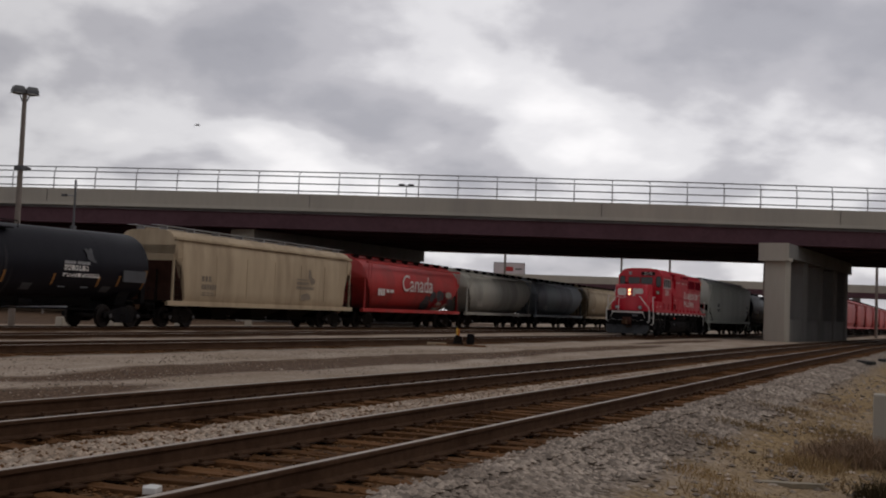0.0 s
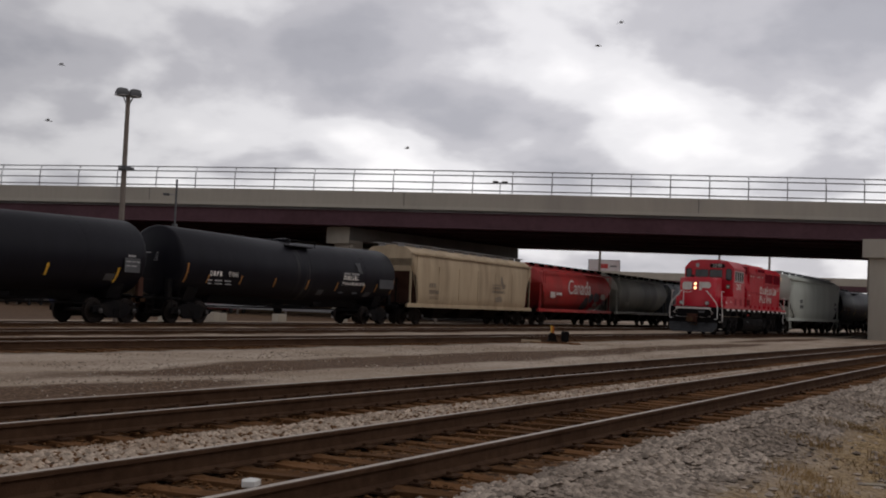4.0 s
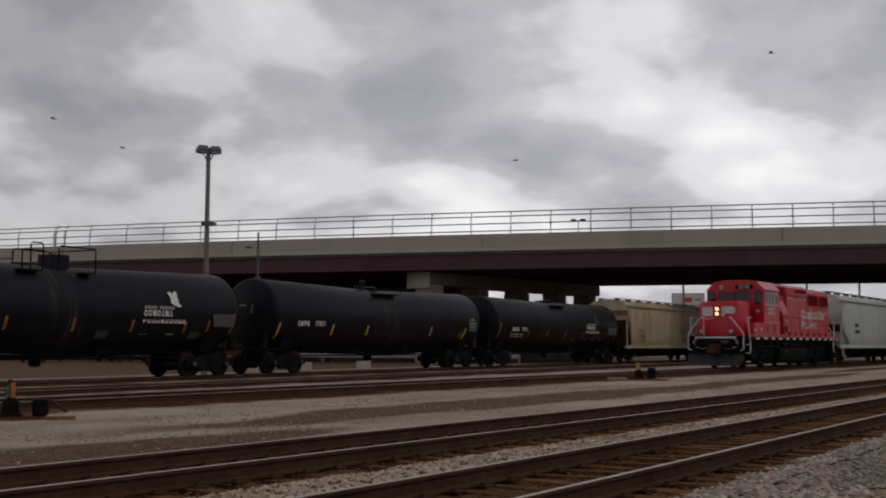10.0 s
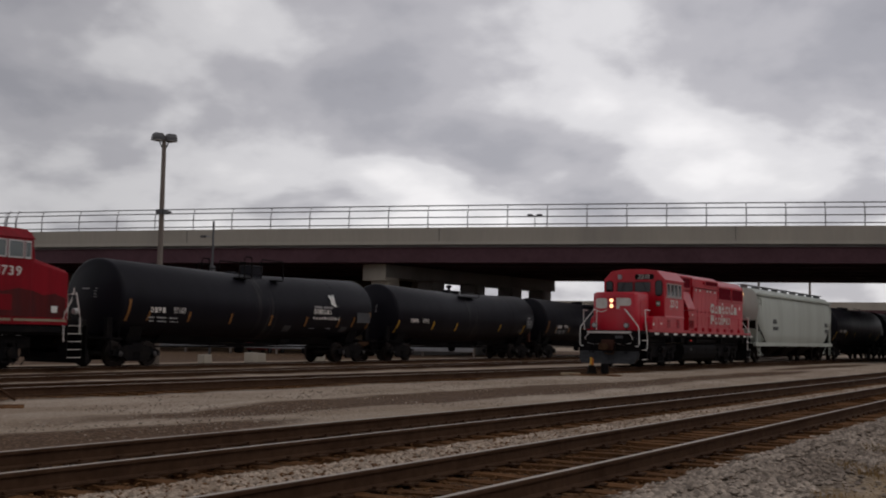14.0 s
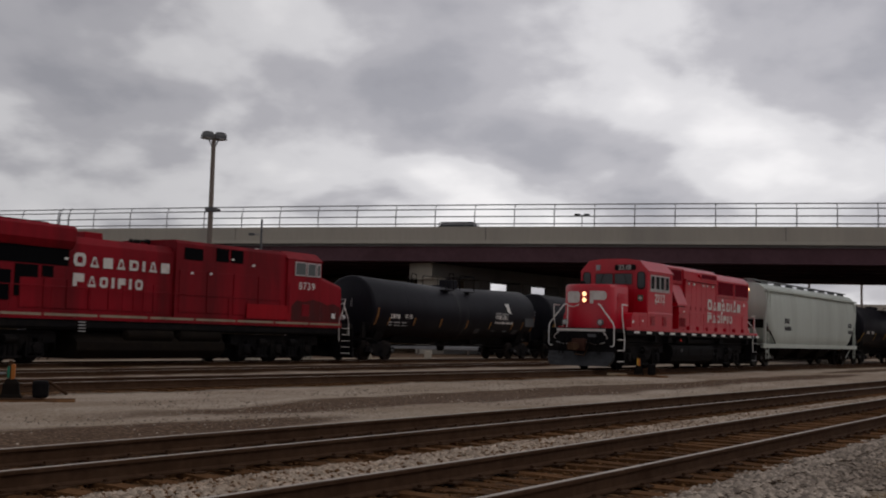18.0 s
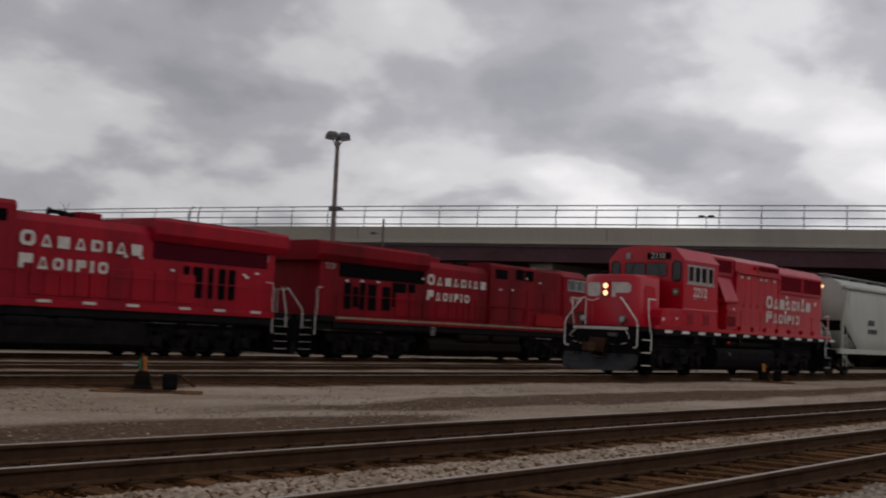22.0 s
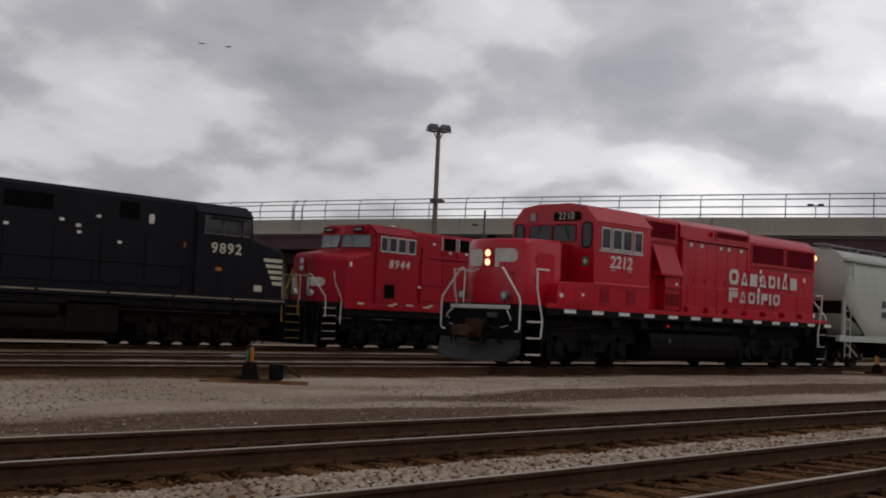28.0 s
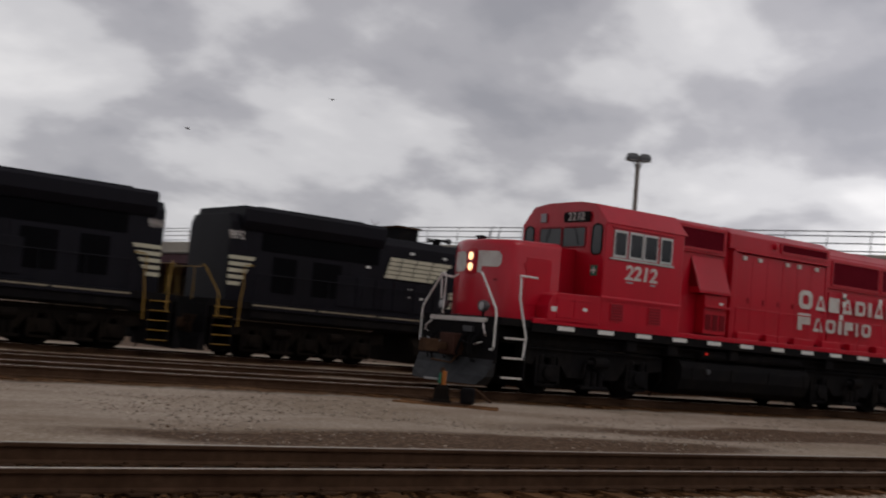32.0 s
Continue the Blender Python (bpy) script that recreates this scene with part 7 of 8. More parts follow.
def build_bridge():
    br = thing("road_bridge", "long concrete and steel road bridge with a pipe fence", "bridge")
    wd = 29.0
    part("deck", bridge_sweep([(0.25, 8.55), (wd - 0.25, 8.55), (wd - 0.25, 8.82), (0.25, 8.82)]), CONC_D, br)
    part("parapet", bridge_sweep([(0.0, 8.80), (0.35, 8.80), (0.30, 9.3), (0.25, 10.18), (0.02, 10.18)]), CONCRETE, br, "pale concrete parapet wall")
    part("parapet_ledge", bridge_sweep([(-0.10, 8.78), (0.02, 8.78), (0.02, 9.02), (-0.06, 9.05)]), CONCRETE, br)
    part("parapet", bridge_sweep([(wd - 0.3, 8.80), (wd, 8.80), (wd, 10.18), (wd - 0.25, 10.18)]), CONCRETE, br, "pale concrete parapet wall")
    for u in (0.15, 5.0, 10.0, 15.0, 20.0, 24.5, wd - 0.35):
        part("girder", bridge_sweep([(u - 0.2, 7.32), (u + 0.2, 7.32), (u + 0.2, 7.37), (u + 0.02, 7.4), (u + 0.02, 8.5), (u + 0.2, 8.53), (u + 0.2, 8.56), (u - 0.2, 8.56), (u - 0.2, 8.53), (u - 0.02, 8.5), (u - 0.02, 7.4), (u - 0.2, 7.37)]), GIRDER, br, "dark brown steel girder")
    # joints in the parapet
    for y in (-40, -18, 4, 21.5, 44, 66, 83.5, 104):
        x, yy, z = bridge_point(y, -0.02, 9.5)
        part("parapet_joint", box(x - 0.012, x + 0.03, yy - 0.02, yy + 0.02, 9.06, 10.17), CONC_D, br)
    # fence: posts that lean in at the top, and four long pipes
    fence_rows = ((0.10, 10.42), (0.12, 11.02), (0.24, 11.62), (0.46, 12.02))
    for u, z in fence_rows:
        part("fence_rail", bridge_sweep([(u - 0.045, z - 0.045), (u + 0.045, z - 0.045), (u + 0.045, z + 0.045), (u - 0.045, z + 0.045)]), GALV, br, "grey pipe rail")
    # the posts stand a little wider apart towards the far end
    places, y = [], 38.59
    while y < 130:
        places.append(y)
        y += 2.5 + 0.0152 * (y + 1.5) + 0.00003 * (y + 1.5) ** 2
    y = 38.59
    while y > -60:
        y -= max(2.2, 2.5 + 0.0152 * (y - 1.5) + 0.00003 * (y - 1.5) ** 2)
        places.append(y)
    for y in places:
        pts = [bridge_point(y, u, z) for u, z in ((0.12, 10.15), (0.12, 11.2), (0.18, 11.55), (0.30, 11.85), (0.46, 12.04))]
        part("fence_post", tube(pts, 0.05, 6), GALV, br)
    for y in (83.2, 84.2):
        pts = [bridge_point(y, u, z) for u, z in ((0.0, 8.9), (-0.02, 11.2), (0.1, 11.6), (0.28, 11.95), (0.46, 12.1))]
        part("expansion_post", tube(pts, 0.08, 8), GALV, br, "thick curved post at the bridge joint")
    # piers
    dirx, diry = 0.992, -0.125
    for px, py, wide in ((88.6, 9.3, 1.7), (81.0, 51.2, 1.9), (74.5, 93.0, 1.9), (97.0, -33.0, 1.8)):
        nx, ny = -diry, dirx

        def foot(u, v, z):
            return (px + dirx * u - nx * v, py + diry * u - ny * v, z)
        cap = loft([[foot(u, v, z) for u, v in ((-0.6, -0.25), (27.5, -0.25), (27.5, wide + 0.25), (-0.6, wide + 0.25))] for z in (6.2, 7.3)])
        part("pier_cap", cap, CONC_D, br, "stained concrete pier cap, toned dark as in shade")
        # outer cap end and first column: daylight painted in with the paler concrete
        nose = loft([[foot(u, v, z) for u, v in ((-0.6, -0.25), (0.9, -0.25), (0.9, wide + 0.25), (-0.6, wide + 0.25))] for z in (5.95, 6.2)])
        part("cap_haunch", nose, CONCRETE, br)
        part("cap_face", loft([[foot(u, v, z) for u, v in ((-0.68, -0.27), (-0.6, -0.27), (-0.6, wide + 0.27), (-0.68, wide + 0.27))] for z in (5.94, 7.3)]), CONCRETE, br, "pier cap end, painted pale as if lit")
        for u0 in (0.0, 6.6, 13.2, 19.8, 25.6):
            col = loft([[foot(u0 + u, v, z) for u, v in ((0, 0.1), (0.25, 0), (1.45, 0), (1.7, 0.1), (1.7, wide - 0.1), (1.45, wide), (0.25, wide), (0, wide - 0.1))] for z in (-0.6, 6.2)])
            part("pier_column", col, CONCRETE if u0 == 0 else CONC_D, br, "concrete column, painted pale as if lit" if u0 == 0 else "stained concrete column, toned dark as in shade")
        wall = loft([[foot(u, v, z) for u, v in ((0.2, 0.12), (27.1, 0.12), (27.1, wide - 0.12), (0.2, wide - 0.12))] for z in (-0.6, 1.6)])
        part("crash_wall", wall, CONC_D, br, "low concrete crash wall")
    return br


build_bridge()


def embankment():
    """An assumed earth bank, added to close off the sky under the bridge."""
    path = [(bridge_x(y), y, 0.0) for y in BR_Y if y >= 52]
    ob = new("embankment", done(sweep([(-u, v) for u, v in ((13.0, -0.6), (21.0, 7.0), (27.0, 7.0), (28.5, -0.6))], path), "embankment", EARTH))
    return tagged(ob, "brown earth bank added to block the sky under the road bridge", "embankment", kind="structure")


embankment()


def guardrail():
    """A low road guardrail on posts at the foot of the bridge."""
    g = thing("guardrail", "pale galvanised guardrail on short posts below the bridge", "guardrail")
    path = [(bridge_x(y) - 2.5, float(y), 0.0) for y in range(40, 112, 4)]
    part("beam", sweep([(0.0, 0.12), (0.05, 0.17), (0.05, 0.25), (0.0, 0.28), (0.05, 0.31), (0.05, 0.39), (0.0, 0.44), (-0.02, 0.44), (-0.02, 0.12)], path), GALV, g, "ribbed steel beam")
    for x, y, z in path:
        part("post", box(x + 0.03, x + 0.18, y - 0.07, y + 0.07, -0.45, 0.42, 0.01), POLEWOOD, g)
    return g


guardrail()


def far_bridge():
    br = thing("road_bridge", "grey distant road bridge seen under the near one", "bridge")
    path = [(265 - 0.16 * y, y, 0.0) for y in range(-120, 200, 10)]
    part("deck", sweep([(0, 7.6), (-10, 7.6), (-10, 8.9), (0, 8.9)], path), GIRDER, br)
    part("parapet", sweep([(0.1, 8.7), (-0.3, 8.7), (-0.3, 10.4), (0.1, 10.4)], path), CONCRETE, br)
    for y in range(-80, 141, 22):
        x = 265 - 0.16 * y
        part("pier_column", box(x + 1, x + 8, y - 0.8, y + 0.8, -0.5, 7.7, 0.05), CONC_D, br)
    return br


far_bridge()


# ---------------------------------------------------------------- masts, signs, stands


def lamp_mast(x, y, top, base=-0.32):
    m = thing("lamp_mast", "tall weathered timber lamp mast with two floodlights", "lamp post", at=pose(x, y, base))
    h = top - base
    part("pole", tube([(0, 0, -0.3), (0, 0, h * 0.5), (0.0, 0.0, h)], 0.16, 12, None, 0.10), POLEWOOD, m)
    # crosspiece lies across the camera's line of sight
    a = math.atan2(y, x) + math.pi / 2 + 0.25
    ca, sa = math.cos(a), math.sin(a)
    part("crossarm", tube([(-0.4 * ca, -0.4 * sa, h - 0.2), (0.4 * ca, 0.4 * sa, h - 0.2)], 0.06, 8), LAMPMET, m)
    for s in (-1, 1):
        bx, by = s * 0.30 * ca, s * 0.30 * sa
        top_ = loft([[(bx + u * ca - v * sa, by + u * sa + v * ca, h + z) for u, v in ((-0.27 * k, -0.22 * k), (0.27 * k, -0.22 * k), (0.27 * k, 0.22 * k), (-0.27 * k, 0.22 * k))] for z, k in ((-0.2, 1.0), (-0.05, 1.0), (0.1, 0.8), (0.14, 0.5))])
        fl = part("floodlight", top_, LAMPMET, m, "dark boxy floodlight")
        part("lens", box(bx - 0.25, bx + 0.25, by - 0.25, by + 0.25, h - 0.225, h - 0.205), LENS, fl)
        part("brace", tube([(bx * 0.9, by * 0.9, h - 0.15), (0, 0, h - 0.75)], 0.03, 6), LAMPMET, m)
    hb = 6.95 - base
    part("bracket", tube([(-0.45 * ca, -0.45 * sa, hb), (0.15 * ca, 0.15 * sa, hb)], 0.06, 8), LAMPMET, m)
    part("junction_box", box(-0.2, 0.2, -0.25, 0.2, hb - 0.12, hb + 0.1, 0.02), LAMPMET, m)
    return m


lamp_mast(40.0, 37.0, 10.55)


def slim_post(x, y, h, label, arm=0.0, r=0.09, mat=None, name="utility_pole", base=-0.35):
    p = thing(name, label, "pole", at=pose(x, y, base))
    part("pole", tube([(0, 0, -0.2), (0, 0, h)], r, 8, None, r * 0.75), mat or POLEWOOD, p)
    if arm:
        part("crossarm", tube([(-arm * 0.4, arm, h - 0.25), (arm * 0.4, -arm, h - 0.25)], 0.05, 6), mat or POLEWOOD, p)
    return p


def cctv_post(x, y):
    p = thing("camera_post", "thin grey post with a small arm and box beside the bridge", "pole", at=pose(x, y, -0.35))
    part("pole", tube([(0, 0, -0.2), (0, 0, 8.9)], 0.07, 8), LAMPMET, p)
    part("arm", tube([(0, 0, 7.9), (-0.2, 0.75, 7.95)], 0.04, 6), GALV, p)
    part("camera_box", box(-0.3, -0.05, 0.5, 0.85, 7.85, 8.0, 0.02), LAMPMET, p)
    part("mount_box", box(-0.14, 0.14, -0.14, 0.14, 5.6, 6.0, 0.02), LAMPMET, p)
    return p


cctv_post(57.0, 48.2)
for x_, y_, h_, a_ in ((150, 51.0, 14, 0), (175, 32.5, 15, 0), (140, 14.6, 13, 0), (150, 13.0, 13.5, 0), (160, 10.6, 13, 0), (155, 2.2, 14, 0), (168, 38.5, 12.5, 2.6)):
    slim_post(x_, y_, h_, "weathered timber utility pole behind the bridge", a_, 0.2)


def billboard():
    b = thing("billboard", "pale advertising billboard on a steel post", "billboard", at=pose(380, 127.5, 0, 0, 0, -71.5))
    part("panel", box(-5.4, 5.4, -0.2, 0.2, 14.7, 18.9, 0.05), BOARD, b)
    part("frame", box(-5.6, 5.6, 0.2, 0.5, 14.5, 19.1, 0.02), LAMPMET, b)
    part("post", tube([(0, 0.35, -0.5), (0, 0.35, 14.6)], 0.5, 10), LAMPMET, b)
    part("printed_bar", box(-1.6, 1.4, -0.22, -0.205, 16.0, 17.6), RED_CAR, b)
    part("printed_bar", box(2.0, 4.4, -0.22, -0.205, 16.6, 17.1), LAMPMET, b)
    return b


billboard()


def twin_street_lamp(x, y, z, h):
    p = thing("street_lamp", "slim twin-arm street lamp on the bridge road", "street lamp", at=pose(x, y, z, 0, 0, -70))
    part("pole", tube([(0, 0, 0), (0, 0, h)], 0.09, 8, None, 0.06), LAMPMET, p)
    for s in (-1, 1):
        part("arm", tube([(0, 0, h - 0.2), (s * 0.3, 0, h), (s * 0.5, 0, h)], 0.045, 6), LAMPMET, p)
        part("lamp_head", box(min(s * 0.3, s * 1.15), max(s * 0.3, s * 1.15), -0.25, 0.25, h - 0.16, h + 0.12, 0.05), GRIME, p)
    return p


twin_street_lamp(158.0, 70.2, -0.3, 20.6)


def switch_stand(x, y, turn, flag_up, base):
    p = thing("switch_stand", "low rusty switch stand with a green and orange target", "switch stand", group="switch stands", at=pose(x, y, base, 0, 0, turn))
    part("headblock_tie", box(-1.0, 1.0, -0.13, 0.13, -0.15, 0.02, 0.015), TIEWOOD, p)
    part("headblock_tie", box(-0.9, 1.0, 0.32, 0.58, -0.15, 0.02, 0.015), TIEWOOD, p)
    part("base_plate", box(-0.42, 0.42, -0.12, 0.55, 0.02, 0.05, 0.005), RUST, p)
    part("housing", loft([[(u * a - 0.1, 0.2 + v * a, z) for u, v in ((-0.2, -0.2), (0.2, -0.2), (0.2, 0.2), (-0.2, 0.2))] for z, a in ((0.05, 1.0), (0.12, 0.75), (0.3, 0.65), (0.38, 0.4))]), DUSTY, p)
    part("spindle", tube([(-0.12, 0.2, 0.3), (-0.12, 0.2, 0.7)], 0.035, 8), RUST, p)
    part("target", box(-0.17, -0.13, 0.05, 0.24, 0.40, 0.60 if flag_up else 0.68, 0.01), GREEN if flag_up else YELLOW, p, "green square target" if flag_up else "yellow target")
    part("target", box(-0.11, -0.04, 0.12, 0.24, 0.36, 0.64, 0.01), ORANGE, p, "orange target blade")
    part("throw_lever", tube([(0.1, 0.2, 0.25), (0.55, 0.2, 0.33), (0.85, 0.15, 0.12)], 0.03, 8), RUST, p)
    part("weight_box", box(0.26, 0.54, 0.02, 0.34, 0.05, 0.36 if flag_up else 0.46, 0.06), GRIME, p)
    part("connecting_rod", tube([(-0.3, 0.25, 0.08), (-1.2, 1.7, 0.0)], 0.025, 6), RUST, p)
    if flag_up:
        part("flag", box(-0.46, -0.2, 0.16, 0.19, 0.46, 0.50, 0.005), DIMLET, p)
    return p


switch_stand(13.3, 16.7, -42, True, -0.10)
switch_stand(41.2, 15.7, -60, False, -0.10)


def concrete_post(x, y):
    p = thing("concrete_post", "square weathered concrete post in dry grass", "post", at=pose(x, y, -0.55))
    part("shaft", box(-0.17, 0.17, -0.17, 0.17, -0.2, 0.86, 0.03), CONCRETE, p)
    return p


concrete_post(17.2, 0.09)


def parked_car(x, y, turn, paint, label):
    c = thing("parked_car", label, "car", group="parked cars", at=pose(x, y, -0.32, 0, 0, turn))
    lo = [(-2.2, 0.45), (-2.25, 0.8), (-1.9, 0.98), (-1.45, 1.05), (-0.9, 1.45), (0.5, 1.48), (1.15, 1.05), (2.0, 0.92), (2.25, 0.7), (2.25, 0.4), (1.9, 0.3), (-2.0, 0.3)]
    part("body", prism(lo, -0.88, 0.88, "y", bevel=0.05), paint, c)
    for s in (-1, 1):
        bm = bmesh.new()
        bm.faces.new([bm.verts.new((u, s * 0.885, z)) for u, z in ((-1.3, 1.07), (-0.85, 1.38), (0.45, 1.41), (0.98, 1.07))])
        part("side_glass", bm, GLASS, c)
    for u in (-1.35, 1.4):
        for s in (-1, 1):
            part("wheel", lathe([(s * 0.9 - 0.1, 0.31), (s * 0.9 + 0.02, 0.33), (s * 0.9 + 0.03, 0.2)], "y", 14, None, (u, 0, 0.33)), TYRE, c)
    return c


rnd_cars = random.Random(8)
for i_, (x_, y_) in enumerate(((67.5, 67), (68, 73), (77.0, 59.0), (62, 75))):
    parked_car(x_, y_, 20 + rnd_cars.uniform(-8, 8), CARPAINTS[(3, 4, 1, 4)[i_]], ("dark blue", "black", "red", "black")[i_] + " car parked on the lot behind the tracks")


def concrete_block(x, y, turn, s):
    c = thing("concrete_block", "pale concrete barrier block behind the tracks", "concrete block", group="concrete blocks", at=pose(x, y, -0.34, 0, 0, turn))
    part("block", box(-0.9 * s, 0.9 * s, -0.45 * s, 0.45 * s, 0, 1.1 * s, 0.04), CONCRETE, c)
    return c


for x_, y_, t_, s_ in ((49.0, 38.5, 20, 0.55), (46.0, 39.2, 10, 0.45), (50.2, 39.0, 0, 0.5), (56, 39.0, 0, 0.5), (64, 39.4, 30, 0.5)):
    concrete_block(x_, y_, t_, s_)


def bare_tree(x, y, h, seed, spread=0.34):
    rnd = random.Random(seed)
    t = thing("bare_tree", "leafless thin tree behind the bridge approach", "tree", at=pose(x, y, -0.3))
    part("trunk", tube([(0, 0, -0.2), (0.1, 0.05, h * 0.3), (0.05, 0.1, h * 0.62)], 0.16, 8, None, 0.06), TWIG, t)
    bm = bmesh.new()

    def grow(p, d, ln, r, lev):
        q = p + d * ln
        tube([p, p + d * ln * 0.5 + Vector((rnd.uniform(-.05, .05), rnd.uniform(-.05, .05), 0)) * ln, q], r, 5, bm, r * 0.55)
        if lev > 0:
            for _ in range(4 if lev > 1 else 5):
                nd = (d + Vector((rnd.uniform(-1, 1), rnd.uniform(-1, 1), rnd.uniform(-0.2, 0.7))) * 0.62).normalized()
                grow(p + d * ln * rnd.uniform(0.5, 1.0), nd, ln * rnd.uniform(0.55, 0.8), r * 0.55, lev - 1)
    for k in range(7):
        z = h * (0.22 + 0.4 * k / 6)
        a = k * 2.4
        d = Vector((math.cos(a) * spread, math.sin(a) * spread, 0.85)).normalized()
        grow(Vector((0.07, 0.06, z)), d, h * 0.26, 0.075, 3)
    part("crown", bm, TWIG, t, "crown of fine bare twigs")
    return t


bare_tree(43.5, 63.5, 7.4, 4)


# ---------------------------------------------------------------- loose stone and dry plants
def icos(rnd):
    pts = [(0, 0, 1), (0.9, 0, 0.3), (0.28, 0.85, 0.35), (-0.75, 0.5, 0.25), (-0.7, -0.55, 0.3), (0.3, -0.85, 0.25), (0, 0, -0.6)]
    return [(p[0] * rnd.uniform(0.7, 1.2), p[1] * rnd.uniform(0.7, 1.2), p[2] * rnd.uniform(0.6, 1.1)) for p in pts]


ICOF = [(0, 1, 2), (0, 2, 3), (0, 3, 4), (0, 4, 5), (0, 5, 1), (6, 2, 1), (6, 3, 2), (6, 4, 3), (6, 5, 4), (6, 1, 5)]


def scatter_stones(name, label, mat, count, place, size, seed):
    rnd = random.Random(seed)
    vs, fs = [], []
    for _ in range(count):
        p = place(rnd)
        if p is None:
            continue
        x, y, z = p
        s = size(rnd, x, y)
        a = rnd.uniform(0, 6.3)
        ca, sa = math.cos(a), math.sin(a)
        b = len(vs)
        for u, v, w in icos(rnd):
            vs.append((x + s * (u * ca - v * sa), y + s * (u * sa + v * ca), z + s * w * 0.75))
        fs += [tuple(b + i for i in f) for f in ICOF]
    me = bpy.data.meshes.new(name)
    me.from_pydata(vs, [], fs)
    me.materials.append(mat)
    return tagged(new(name, me), label, "ballast stones", kind="stuff")


def near_x(rnd, far):
    """More stones close by than far off."""
    return 2.0 + (far - 2.0) * rnd.random() ** 1.7


def stone_between(rnd):
    x = near_x(rnd, 42)
    u = rnd.random()
    y = line_a(x) + 1.2 + 0.2 * noise.noise((x * 0.9, 1.0, 0.0)) + u * (line_b(x) - line_a(x) - 2.5 - 0.2 * noise.noise((x * 0.9, 5.0, 0.0)))
    return (x, y, ground_height(x, y) + 0.005 + 0.03 * math.sin(u * math.pi))


def stone_front(rnd):
    x = near_x(rnd, 45)
    edge_ = -1.18 - 0.3 * noise.noise((x * 0.8, 3.0, 0.0)) - 0.15 * noise.noise((x * 3.1, 7.0, 0.0))
    d = edge_ - (1.35 if rnd.random() < 0.86 else 3.6) * rnd.random()
    return (x, line_a(x) + d, ground_height(x, line_a(x) + d) + 0.004)


def stone_crib(rnd):
    x = near_x(rnd, 40)
    y = line_a(x) + rnd.uniform(-1.2, 1.2) if rnd.random() < 0.5 else line_b(x) + rnd.uniform(-1.3, 1.3)
    return (x, y, ground_height(x, y) + rnd.uniform(0.0, 0.03))


def stone_lot(rnd):
    x = near_x(rnd, 50)
    y = line_b(x) + rnd.uniform(1.5, 9.0)
    while lot_damp(x, y) > 0.3 + 0.7 * rnd.random():
        y = line_b(x) + rnd.uniform(1.5, 9.0)
    return (x, y, ground_height(x, y) + 0.002)


scatter_stones("ballast", "loose grey ballast stones between the near tracks", STONE, 20000, stone_between, lambda r, x, y: r.uniform(0.02, 0.058), 11)
scatter_stones("ballast", "loose grey ballast stones on the bank beside the track", STONE_F, 22000, stone_front, lambda r, x, y: r.uniform(0.02, 0.066), 12)
scatter_stones("ballast", "brown dirty ballast stones between the ties", STONE_B, 19000, stone_crib, lambda r, x, y: r.uniform(0.012, 0.036), 13)
scatter_stones("ballast", "rust-stained ballast stones beside the near tracks", STONE_B, 7000, stone_between, lambda r, x, y: r.uniform(0.02, 0.05), 15)
scatter_stones("gravel", "scattered small gravel stones on the lot", STONE_L, 9000, stone_lot, lambda r, x, y: r.uniform(0.01, 0.03) * (1.6 if r.random() < 0.04 else 1), 14)
scatter_stones("gravel", "dark brown clods and stones on the gravel lot", STONE_B, 2600, stone_lot, lambda r, x, y: r.uniform(0.006, 0.016) * (1.7 if r.random() < 0.04 else 1), 16)


def dry_grass(name, label, mat, count, place, height, seed, lean=0.5):
    rnd = random.Random(seed)
    vs, fs = [], []
    for _ in range(count):
        x, y = place(rnd)
        z = ground_height(x, y)
        h = rnd.uniform(*height)
        a, b = rnd.uniform(0, 6.3), rnd.uniform(0, 6.3)
        w = rnd.uniform(0.003, 0.007)
        lx, ly = math.cos(b) * h * rnd.uniform(0.1, lean), math.sin(b) * h * rnd.uniform(0.1, lean)
        ux, uy = math.cos(a) * w, math.sin(a) * w
        n = len(vs)
        vs += [(x - ux, y - uy, z - 0.02), (x + ux, y + uy, z - 0.02), (x + lx * 0.4 + ux * 0.8, y + ly * 0.4 + uy * 0.8, z + h * 0.6), (x + lx * 0.4 - ux * 0.8, y + ly * 0.4 - uy * 0.8, z + h * 0.6), (x + lx, y + ly, z + h)]
        fs += [(n, n + 1, n + 2, n + 3), (n + 3, n + 2, n + 4)]
    me = bpy.data.meshes.new(name)
    me.from_pydata(vs, [], fs)
    me.materials.append(mat)
    return tagged(new(name, me), label, "grass", kind="stuff")


def grass_place(rnd):
    while True:
        x = 5.0 + 22 * rnd.random() ** 1.3
        d = -2.6 - 5.0 * rnd.random()
        if noise.noise((x * 0.6, d * 0.6, 2.0)) + 0.35 * (-3.5 - d) > rnd.uniform(-0.35, 0.4):
            return x, line_a(x) + d


def clump_place(cx, cy, r):
    def f(rnd):
        a, q = rnd.uniform(0, 6.3), r * rnd.random() ** 0.5 * rnd.uniform(0.6, 1.35)
        return cx + q * math.cos(a), cy + q * math.sin(a)
    return f


def litter_place(rnd):
    x, y = grass_place(rnd)
    return x, y, ground_height(x, y) + 0.004


